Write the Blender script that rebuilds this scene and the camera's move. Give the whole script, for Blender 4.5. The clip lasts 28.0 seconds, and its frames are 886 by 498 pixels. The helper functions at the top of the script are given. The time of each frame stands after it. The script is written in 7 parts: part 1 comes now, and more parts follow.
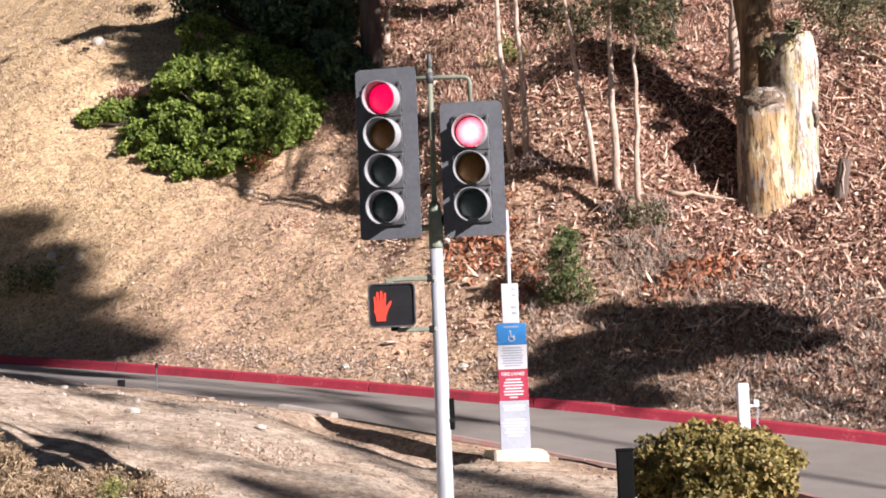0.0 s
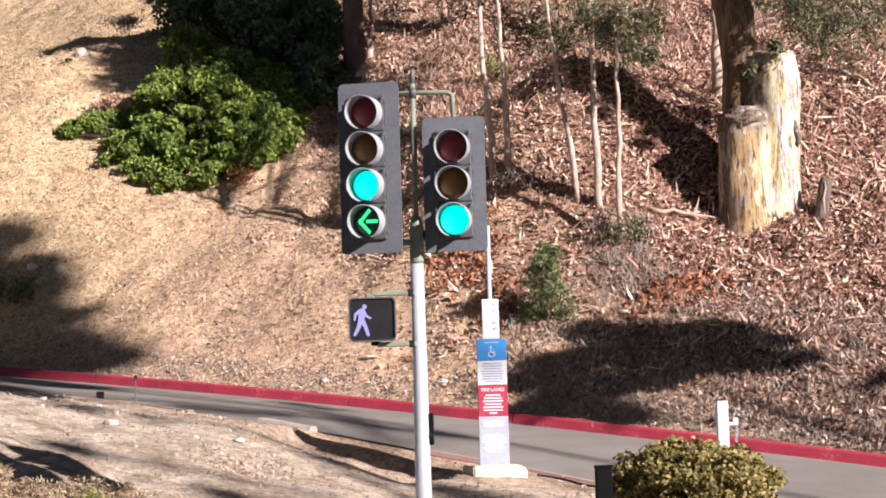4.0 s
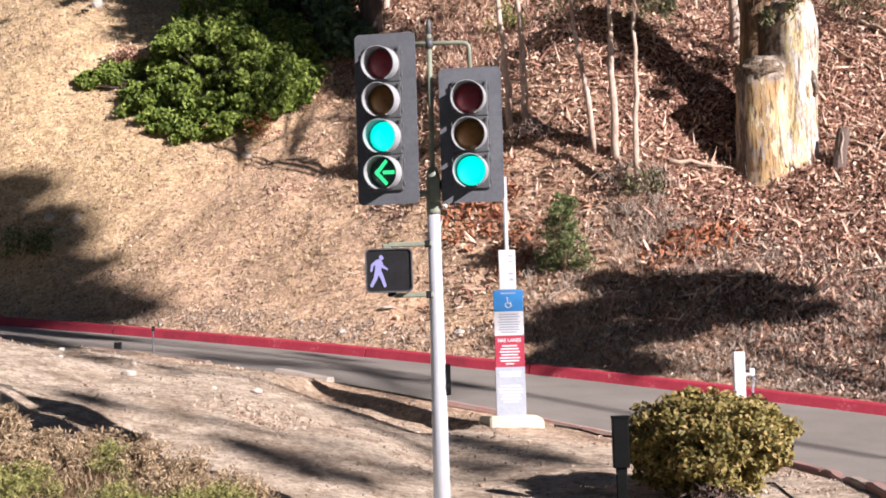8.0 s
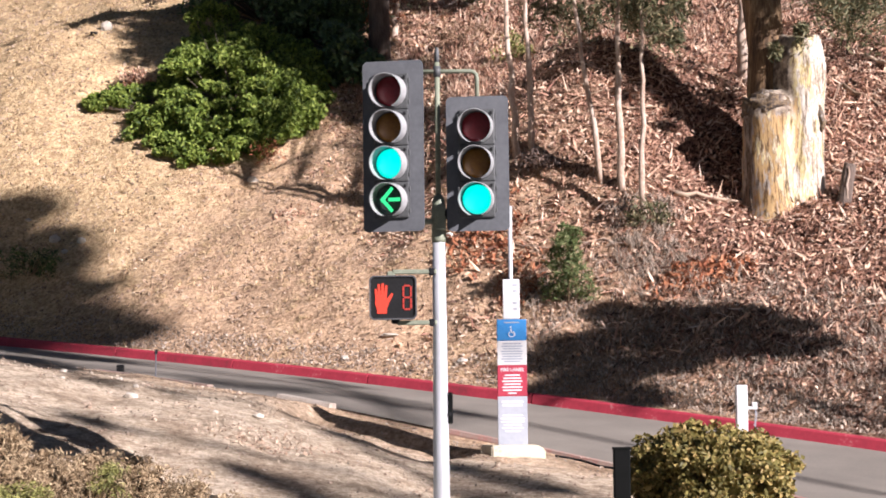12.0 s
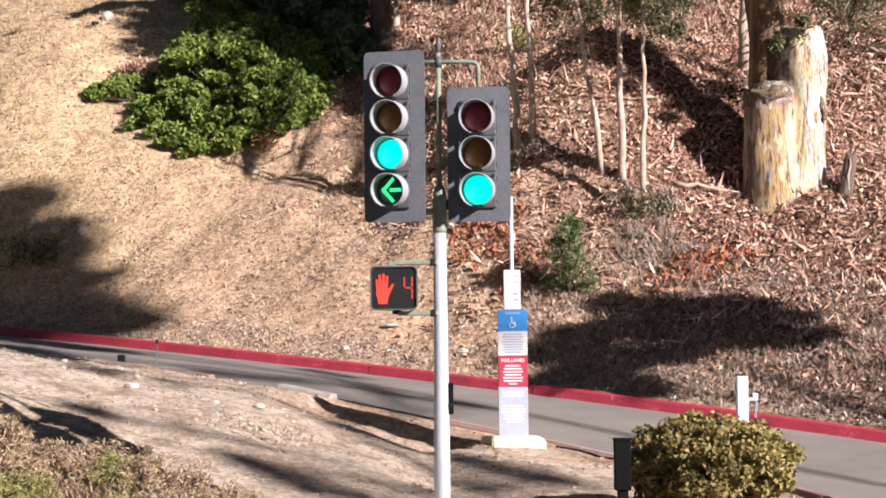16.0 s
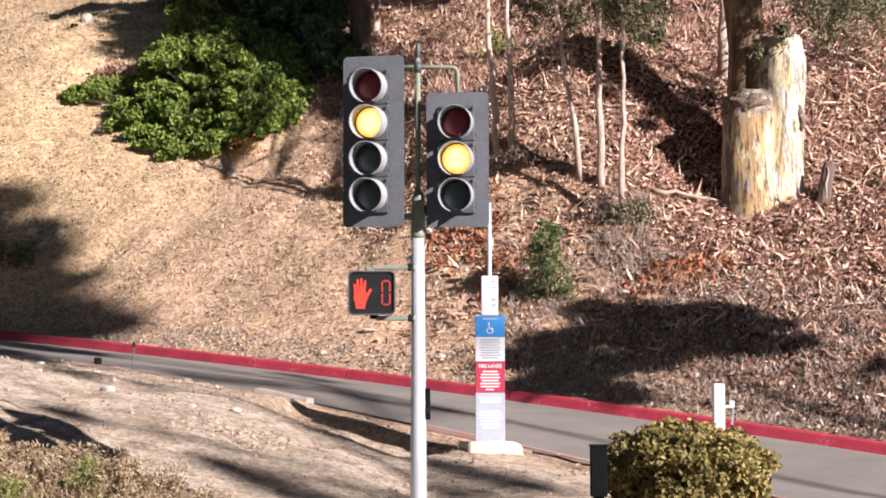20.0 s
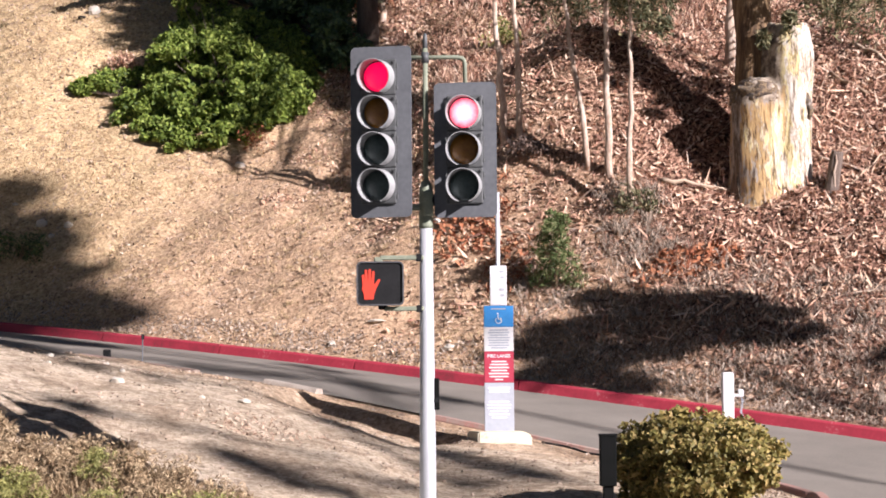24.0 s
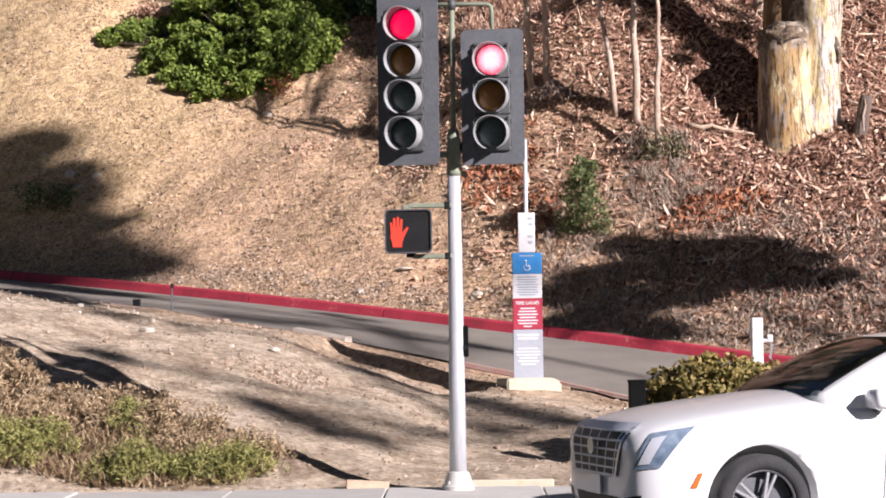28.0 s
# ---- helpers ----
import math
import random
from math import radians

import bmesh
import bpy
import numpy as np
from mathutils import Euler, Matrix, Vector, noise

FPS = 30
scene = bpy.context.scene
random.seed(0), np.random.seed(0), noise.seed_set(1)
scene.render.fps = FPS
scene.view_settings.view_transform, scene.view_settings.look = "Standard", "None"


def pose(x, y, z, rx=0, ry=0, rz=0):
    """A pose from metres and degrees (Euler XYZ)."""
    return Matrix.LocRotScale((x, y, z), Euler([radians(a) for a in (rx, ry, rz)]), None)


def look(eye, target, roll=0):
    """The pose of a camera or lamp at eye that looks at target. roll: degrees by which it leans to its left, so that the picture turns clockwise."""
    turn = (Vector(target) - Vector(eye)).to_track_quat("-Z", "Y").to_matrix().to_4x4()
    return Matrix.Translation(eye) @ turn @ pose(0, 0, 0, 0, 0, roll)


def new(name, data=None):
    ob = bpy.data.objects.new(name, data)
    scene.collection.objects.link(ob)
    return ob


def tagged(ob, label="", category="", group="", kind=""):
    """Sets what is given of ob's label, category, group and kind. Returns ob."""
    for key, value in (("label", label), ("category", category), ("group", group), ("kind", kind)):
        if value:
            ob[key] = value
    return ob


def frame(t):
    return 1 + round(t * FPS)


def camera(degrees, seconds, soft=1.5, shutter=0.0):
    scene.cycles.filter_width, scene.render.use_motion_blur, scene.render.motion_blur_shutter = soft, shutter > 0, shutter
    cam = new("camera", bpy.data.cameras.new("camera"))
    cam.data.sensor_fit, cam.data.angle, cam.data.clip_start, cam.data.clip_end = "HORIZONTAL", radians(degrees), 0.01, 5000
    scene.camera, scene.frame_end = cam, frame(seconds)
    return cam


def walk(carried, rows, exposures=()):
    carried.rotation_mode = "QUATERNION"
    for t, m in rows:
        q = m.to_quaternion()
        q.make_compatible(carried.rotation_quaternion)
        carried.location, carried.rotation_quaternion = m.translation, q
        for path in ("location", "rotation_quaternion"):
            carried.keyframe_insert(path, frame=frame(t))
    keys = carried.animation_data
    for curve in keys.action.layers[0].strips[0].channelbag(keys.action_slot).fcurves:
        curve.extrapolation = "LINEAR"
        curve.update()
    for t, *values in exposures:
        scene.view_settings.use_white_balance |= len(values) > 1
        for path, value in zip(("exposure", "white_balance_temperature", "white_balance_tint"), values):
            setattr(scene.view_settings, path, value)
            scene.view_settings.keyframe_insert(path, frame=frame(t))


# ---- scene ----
DEGREES = 23.93
EYE = 1.6
cam = camera(DEGREES, 28.0, soft=1.75)
# t, pitch, roll, yaw
ROWS = [
    (0.0, 3.999, -2.205, -0.007),
    (0.5, 4.043, -2.133, -0.047),
    (1.0, 3.892, -2.122, -0.039),
    (1.5, 3.871, -2.100, -0.069),
    (2.0, 3.894, -1.915, -0.262),
    (2.5, 4.080, -1.785, -0.362),
    (3.0, 4.329, -1.625, -0.543),
    (3.5, 4.396, -1.612, -0.527),
    (5.5, 4.227, -1.868, -0.590),
    (6.0, 4.060, -1.885, -0.515),
    (6.5, 3.981, -1.852, -0.347),
    (7.0, 3.930, -1.829, -0.248),
    (7.5, 3.323, -1.687, -0.130),
    (8.0, 3.061, -1.662, -0.044),
    (8.5, 2.985, -1.556, 0.035),
    (9.0, 2.980, -1.443, 0.027),
    (9.5, 3.415, -1.293, 0.020),
    (10.0, 3.708, -1.109, 0.110),
    (10.5, 3.963, -0.994, 0.197),
    (11.0, 3.589, -0.858, 0.021),
    (11.5, 3.772, -0.763, 0.104),
    (12.0, 3.833, -0.649, 0.066),
    (12.5, 3.689, -0.553, 0.025),
    (14.5, 3.811, -0.363, 0.294),
    (15.0, 3.795, -0.297, 0.276),
    (15.5, 3.599, -0.404, 0.142),
    (16.0, 3.575, -0.549, 0.095),
    (16.5, 3.722, -0.659, -0.009),
    (17.0, 3.854, -0.529, -0.073),
    (17.5, 3.748, -0.356, -0.162),
    (18.0, 3.729, -0.269, -0.258),
    (18.5, 3.669, -0.285, -0.451),
    (19.0, 3.610, -0.325, -0.454),
    (19.5, 3.772, -0.272, -0.512),
    (20.0, 3.716, -0.129, -0.507),
    (20.5, 3.417, -0.113, -0.417),
    (21.0, 3.134, -0.260, -0.302),
    (21.5, 3.094, -0.352, -0.322),
    (23.5, 3.388, -0.468, -0.262),
    (24.0, 3.450, -0.409, -0.279),
    (24.5, 3.664, -0.506, -0.166),
    (25.0, 3.335, -0.444, -0.034),
    (25.5, 2.886, -0.565, 0.080),
    (26.0, 2.693, -0.698, 0.154),
    (26.5, 2.402, -0.788, 0.177),
    (27.0, 2.306, -0.759, 0.410),
    (27.5, 2.135, -0.774, 0.475),
    (28.0, 2.019, -0.802, 0.507),
]
walk(cam, [(t, pose(0, 0, EYE, 90 + pitch, 0, yaw) @ pose(0, 0, 0, 0, 0, roll)) for t, pitch, roll, yaw in ROWS],
     exposures=[(0.0, 1.04, 5960.0, 19.0), (26.5, 1.04, 5960.0, 19.0), (28.0, 0.86, 5960.0, 19.0)])

# ---- light ----
SUN_AZ, SUN_EL = radians(48), radians(24.5)
TO_SUN = Vector((math.sin(SUN_AZ) * math.cos(SUN_EL), -math.cos(SUN_AZ) * math.cos(SUN_EL), math.sin(SUN_EL)))
world = bpy.data.worlds.new("sky")
scene.world = world
world.use_nodes = True
wn = world.node_tree.nodes
sky = wn.new("ShaderNodeTexSky")
sky.sky_type = "NISHITA"
sky.sun_disc = False
sky.dust_density = 0.25
sky.sun_elevation = SUN_EL
sky.sun_rotation = math.pi - SUN_AZ
wn["Background"].inputs["Strength"].default_value = 0.0165
world.node_tree.links.new(sky.outputs[0], wn["Background"].inputs["Color"])
sun_data = bpy.data.lights.new("sun", "SUN")
sun_data.energy = 5.0
sun_data.angle = radians(0.55)
sun_data.color = (1.0, 0.915, 0.85)
sun = new("sun", sun_data)
sun.matrix_world = look(TO_SUN * 60, (0, 0, 0))

# ---- materials ----


def surf(name, stops, scale=8.0, rough=0.8, bump=0.3, metal=0.0, island=0.0, fine=6.0, dist=0.01, objrand=0.0, stretch=None, spec=0.5, detail=5.0, coat=0.0, thin=0.0):
    """A procedural material: a ramp over two scales of noise, and, where island > 0, over a random value for each piece."""
    m = bpy.data.materials.new(name)
    m.use_nodes = True
    nt = m.node_tree
    n, l = nt.nodes, nt.links
    b = n["Principled BSDF"]
    b.inputs["Roughness"].default_value = rough
    b.inputs["Metallic"].default_value = metal
    b.inputs["Specular IOR Level"].default_value = spec
    b.inputs["Coat Weight"].default_value = coat
    co = n.new("ShaderNodeTexCoord")
    mp = n.new("ShaderNodeMapping")
    l.new(co.outputs["Object"], mp.inputs["Vector"])
    if stretch:
        mp.inputs["Scale"].default_value = stretch
    a = n.new("ShaderNodeTexNoise")
    a.inputs["Scale"].default_value = scale
    a.inputs["Detail"].default_value = detail
    a.inputs["Roughness"].default_value = 0.6
    l.new(mp.outputs[0], a.inputs["Vector"])
    f = n.new("ShaderNodeTexNoise")
    f.inputs["Scale"].default_value = scale * fine
    f.inputs["Detail"].default_value = 3
    l.new(mp.outputs[0], f.inputs["Vector"])
    mix = n.new("ShaderNodeMix")
    mix.data_type = "FLOAT"
    mix.inputs["Factor"].default_value = 0.35
    l.new(a.outputs["Fac"], mix.inputs["A"])
    l.new(f.outputs["Fac"], mix.inputs["B"])
    value = mix.outputs["Result"]
    if island or objrand:
        g = n.new("ShaderNodeNewGeometry") if island else n.new("ShaderNodeObjectInfo")
        mi = n.new("ShaderNodeMix")
        mi.data_type = "FLOAT"
        mi.inputs["Factor"].default_value = island or objrand
        l.new(value, mi.inputs["A"])
        l.new(g.outputs["Random Per Island" if island else "Random"], mi.inputs["B"])
        value = mi.outputs["Result"]
    r = n.new("ShaderNodeValToRGB")
    while len(r.color_ramp.elements) < len(stops):
        r.color_ramp.elements.new(0.5)
    for e, (p, c) in zip(r.color_ramp.elements, stops):
        e.position, e.color = p, (*c, 1)
    l.new(value, r.inputs["Fac"])
    l.new(r.outputs["Color"], b.inputs["Base Color"])
    if bump:
        bp = n.new("ShaderNodeBump")
        bp.inputs["Strength"].default_value = bump
        bp.inputs["Distance"].default_value = dist
        l.new(f.outputs["Fac"], bp.inputs["Height"])
        l.new(bp.outputs["Normal"], b.inputs["Normal"])
    if thin:
        tr = n.new("ShaderNodeBsdfTranslucent")
        l.new(r.outputs["Color"], tr.inputs["Color"])
        ms = n.new("ShaderNodeMixShader")
        ms.inputs["Fac"].default_value = thin
        l.new(b.outputs[0], ms.inputs[1])
        l.new(tr.outputs[0], ms.inputs[2])
        l.new(ms.outputs[0], n["Material Output"].inputs["Surface"])
    return m


def glow(name, color, strength, base=(0.02, 0.02, 0.02)):
    m = bpy.data.materials.new(name)
    m.use_nodes = True
    b = m.node_tree.nodes["Principled BSDF"]
    b.inputs["Base Color"].default_value = (*base, 1)
    b.inputs["Roughness"].default_value = 0.4
    b.inputs["Emission Color"].default_value = (*color, 1)
    b.inputs["Emission Strength"].default_value = strength
    return m


def glow_disc(name, mid, rim, strength, radius):
    """A lit lens, brighter at its middle, with the fine facets of a lens."""
    m = glow(name, rim, strength)
    n, l = m.node_tree.nodes, m.node_tree.links
    b = n["Principled BSDF"]
    co = n.new("ShaderNodeTexCoord")
    ln = n.new("ShaderNodeVectorMath")
    ln.operation = "LENGTH"
    l.new(co.outputs["Object"], ln.inputs[0])
    mr = n.new("ShaderNodeMapRange")
    mr.inputs["From Min"].default_value = radius * 0.45
    mr.inputs["From Max"].default_value = radius * 0.98
    l.new(ln.outputs["Value"], mr.inputs["Value"])
    vo = n.new("ShaderNodeTexNoise")
    vo.inputs["Scale"].default_value = 28
    l.new(co.outputs["Object"], vo.inputs["Vector"])
    ad = n.new("ShaderNodeMath")
    ad.operation = "MULTIPLY_ADD"
    ad.inputs[1].default_value = 0.5
    ad.inputs[2].default_value = -0.25
    l.new(vo.outputs["Fac"], ad.inputs[0])
    su = n.new("ShaderNodeMath")
    su.operation = "ADD"
    su.use_clamp = True
    l.new(mr.outputs[0], su.inputs[0])
    l.new(ad.outputs[0], su.inputs[1])
    r = n.new("ShaderNodeValToRGB")
    r.color_ramp.elements[0].color = (*mid, 1)
    r.color_ramp.elements[1].color = (*rim, 1)
    l.new(su.outputs[0], r.inputs["Fac"])
    l.new(r.outputs["Color"], b.inputs["Emission Color"])
    return m


def ground_material():
    """Dry dirt and straw on the slope, leaf litter under the trees, dusty ground by the street."""
    m = bpy.data.materials.new("dry_ground")
    m.use_nodes = True
    n, l = m.node_tree.nodes, m.node_tree.links
    b = n["Principled BSDF"]
    b.inputs["Roughness"].default_value = 0.95
    b.inputs["Specular IOR Level"].default_value = 0.1
    co = n.new("ShaderNodeTexCoord")

    def tex(scale, detail=6.0, rough=0.65):
        t = n.new("ShaderNodeTexNoise")
        t.inputs["Scale"].default_value = scale
        t.inputs["Detail"].default_value = detail
        t.inputs["Roughness"].default_value = rough
        l.new(co.outputs["Object"], t.inputs["Vector"])
        return t.outputs["Fac"]

    def ramp(fac, *stops):
        r = n.new("ShaderNodeValToRGB")
        while len(r.color_ramp.elements) < len(stops):
            r.color_ramp.elements.new(0.5)
        for e, (p, c) in zip(r.color_ramp.elements, stops):
            e.position, e.color = p, (*c, 1)
        l.new(fac, r.inputs["Fac"])
        return r.outputs["Color"]

    def blend(fac, a, c):
        x = n.new("ShaderNodeMix")
        x.data_type = "RGBA"
        l.new(fac, x.inputs["Factor"])
        l.new(a, x.inputs["A"])
        l.new(c, x.inputs["B"])
        return x.outputs["Result"]

    def combo(fac, kx, ky, off, kn=2.0):
        """kx * x + ky * y + off, ragged by noise, held to 0..1."""
        sp = n.new("ShaderNodeSeparateXYZ")
        l.new(co.outputs["Object"], sp.inputs[0])
        o = None
        for src, k, add in ((sp.outputs["X"], kx, off - kn / 2), (sp.outputs["Y"], ky, None), (fac, kn, None)):
            q = n.new("ShaderNodeMath")
            q.operation = "MULTIPLY_ADD"
            q.inputs[1].default_value = k
            q.inputs[2].default_value = add if add is not None else 0
            l.new(src, q.inputs[0])
            if o is not None:
                l.new(o, q.inputs[2])
            o = q.outputs[0]
        cl = n.new("ShaderNodeClamp")
        l.new(o, cl.inputs["Value"])
        return cl.outputs[0]

    big, mid, small = tex(0.35), tex(2.2), tex(12.0, 8.0, 0.78)
    dirt = ramp(small, (0.36, (0.235, 0.145, 0.088)), (0.46, (0.495, 0.335, 0.206)), (0.55, (0.645, 0.452, 0.288)), (0.67, (0.840, 0.628, 0.440)))
    straw = ramp(small, (0.37, (0.33, 0.22, 0.115)), (0.50, (0.61, 0.44, 0.245)), (0.63, (0.775, 0.62, 0.375)))
    litter = ramp(small, (0.41, (0.026, 0.014, 0.010)), (0.48, (0.15, 0.080, 0.053)), (0.56, (0.38, 0.22, 0.152)), (0.66, (0.74, 0.50, 0.37)))
    dust = ramp(small, (0.37, (0.345, 0.268, 0.192)), (0.50, (0.555, 0.455, 0.335)), (0.63, (0.71, 0.61, 0.475)))
    soil = n.new("ShaderNodeMix")
    soil.data_type = "RGBA"
    soil.blend_type = "MULTIPLY"
    soil.inputs["Factor"].default_value = 1.0
    l.new(dust, soil.inputs["A"])
    l.new(ramp(tex(1.2, 7.0, 0.7), (0.40, (0.70, 0.66, 0.63)), (0.50, (1.0, 0.99, 0.97)), (0.62, (1.15, 1.16, 1.17))), soil.inputs["B"])
    dust = soil.outputs["Result"]
    hill = blend(combo(mid, -0.22, 0.12, -5.9, 2.2), dirt, straw)
    hill = blend(combo(mid, 0.28, 0.10, -4.0, 2.0), hill, litter)
    low = blend(combo(mid, -0.25, -0.35, 10.5, 1.2), hill, dust)
    patch = ramp(tex(3.6, 7.0, 0.72), (0.36, (0.66, 0.63, 0.62)), (0.50, (0.95, 0.94, 0.93)), (0.64, (1.12, 1.10, 1.08)))
    x = n.new("ShaderNodeMix")
    x.data_type = "RGBA"
    x.blend_type = "MULTIPLY"
    x.inputs["Factor"].default_value = 1.0
    l.new(low, x.inputs["A"])
    l.new(patch, x.inputs["B"])
    l.new(x.outputs["Result"], b.inputs["Base Color"])
    bp = n.new("ShaderNodeBump")
    bp.inputs["Strength"].default_value = 0.9
    bp.inputs["Distance"].default_value = 0.05
    l.new(small, bp.inputs["Height"])
    l.new(bp.outputs["Normal"], b.inputs["Normal"])
    return m


GREY3 = lambda a: (a, a, a)
M_GROUND = ground_material()
M_ROAD = surf("asphalt_worn", [(0.3, (0.165, 0.147, 0.121)), (0.5, (0.217, 0.192, 0.158)), (0.7, (0.269, 0.241, 0.198))], 0.7, 0.9, 0.4, fine=60, dist=0.004)
M_STREET = surf("asphalt", [(0.3, GREY3(0.05)), (0.7, GREY3(0.085))], 1.2, 0.9, 0.4, fine=50, dist=0.004)
M_CONC = surf("concrete", [(0.3, (0.44, 0.42, 0.38)), (0.7, (0.60, 0.58, 0.53))], 3, 0.85, 0.3, fine=20, dist=0.003, objrand=0.2)
M_OLDCONC = surf("dusty_old_concrete", [(0.3, (0.30, 0.25, 0.20)), (0.5, (0.44, 0.38, 0.31)), (0.7, (0.54, 0.48, 0.41))], 5, 0.9, 0.5, fine=8, dist=0.006)
# Unseen near pavement, kept dark to cut bounce light on the signal heads.
M_NEARPAVE = surf("low_bounce_concrete", [(0.3, (0.16, 0.15, 0.14)), (0.7, (0.24, 0.23, 0.21))], 3, 0.9, 0.3, fine=20, dist=0.003)
# Dark green of the added ridge that holds back sky light.
M_SKYBLOCK = surf("sky_block_green", [(0.3, (0.02, 0.03, 0.014)), (0.7, (0.06, 0.075, 0.03))], 0.4, 0.9, 0.5, dist=0.5)
M_REDKERB = surf("kerb_red_paint", [(0.30, (0.21, 0.040, 0.045)), (0.42, (0.36, 0.032, 0.052)), (0.62, (0.46, 0.042, 0.066)), (0.76, (0.60, 0.30, 0.28))], 2.5, 0.7, 0.3, fine=8, dist=0.004, objrand=0.15)
M_OLDRED = surf("kerb_faded_paint", [(0.35, (0.36, 0.27, 0.22)), (0.5, (0.40, 0.20, 0.16)), (0.62, (0.40, 0.30, 0.24)), (0.8, (0.5, 0.43, 0.35))], 3, 0.85, 0.4, fine=8, dist=0.005, objrand=0.3)
M_STEEL = surf("galvanised_steel", [(0.3, (0.44, 0.45, 0.46)), (0.5, (0.54, 0.55, 0.56)), (0.75, (0.64, 0.65, 0.66))], 5, 0.45, 0.1, metal=0.2, stretch=(6, 6, 0.6))
M_GREEN = surf("dull_green_paint", [(0.3, (0.16, 0.18, 0.13)), (0.55, (0.24, 0.26, 0.18)), (0.8, (0.34, 0.35, 0.27))], 9, 0.6, 0.2)
M_BACKPLATE = surf("backplate_faded_black", [(0.3, (0.100, 0.104, 0.110)), (0.5, (0.130, 0.135, 0.141)), (0.75, (0.165, 0.170, 0.177))], 4, 0.7, 0.1, spec=0.05)
M_HOUSING = surf("housing_grey", [(0.3, (0.060, 0.063, 0.062)), (0.7, (0.110, 0.113, 0.111))], 8, 0.5, 0.15)
M_VISOR = surf("visor_weathered", [(0.3, (0.27, 0.27, 0.265)), (0.6, (0.41, 0.41, 0.40)), (0.8, (0.52, 0.52, 0.51))], 7, 0.5, 0.1)
M_BLACK = surf("black_paint", [(0.3, GREY3(0.008)), (0.7, GREY3(0.018))], 9, 0.6, 0.1, spec=0.2)
M_DKFRAME = surf("dark_frame", [(0.3, GREY3(0.06)), (0.7, GREY3(0.11))], 9, 0.6, 0.1, spec=0.3)
M_LENS_R = surf("red_lens", [(0.3, (0.112, 0.009, 0.015)), (0.7, (0.195, 0.018, 0.024))], 30, 0.22, 0.3)
M_LENS_Y = surf("amber_lens", [(0.3, (0.111, 0.046, 0.005)), (0.7, (0.195, 0.085, 0.010))], 30, 0.22, 0.3)
M_LENS_G = surf("smoked_green_lens", [(0.3, (0.026, 0.042, 0.042)), (0.7, (0.056, 0.077, 0.077))], 30, 0.22, 0.3)
M_BARK_W = surf("smooth_eucalyptus_bark", [(0.34, (0.05, 0.034, 0.024)), (0.39, (0.17, 0.125, 0.09)), (0.415, (0.36, 0.22, 0.085)), (0.46, (0.46, 0.33, 0.14)), (0.50, (0.52, 0.42, 0.23)), (0.525, (0.58, 0.54, 0.47)), (0.55, (0.50, 0.43, 0.31)), (0.565, (0.20, 0.16, 0.12)), (0.59, (0.58, 0.54, 0.48)), (0.63, (0.42, 0.29, 0.13))], 1.25, 0.85, 0.9, stretch=(1.3, 1.3, 0.6), fine=7, dist=0.05, detail=3.5)


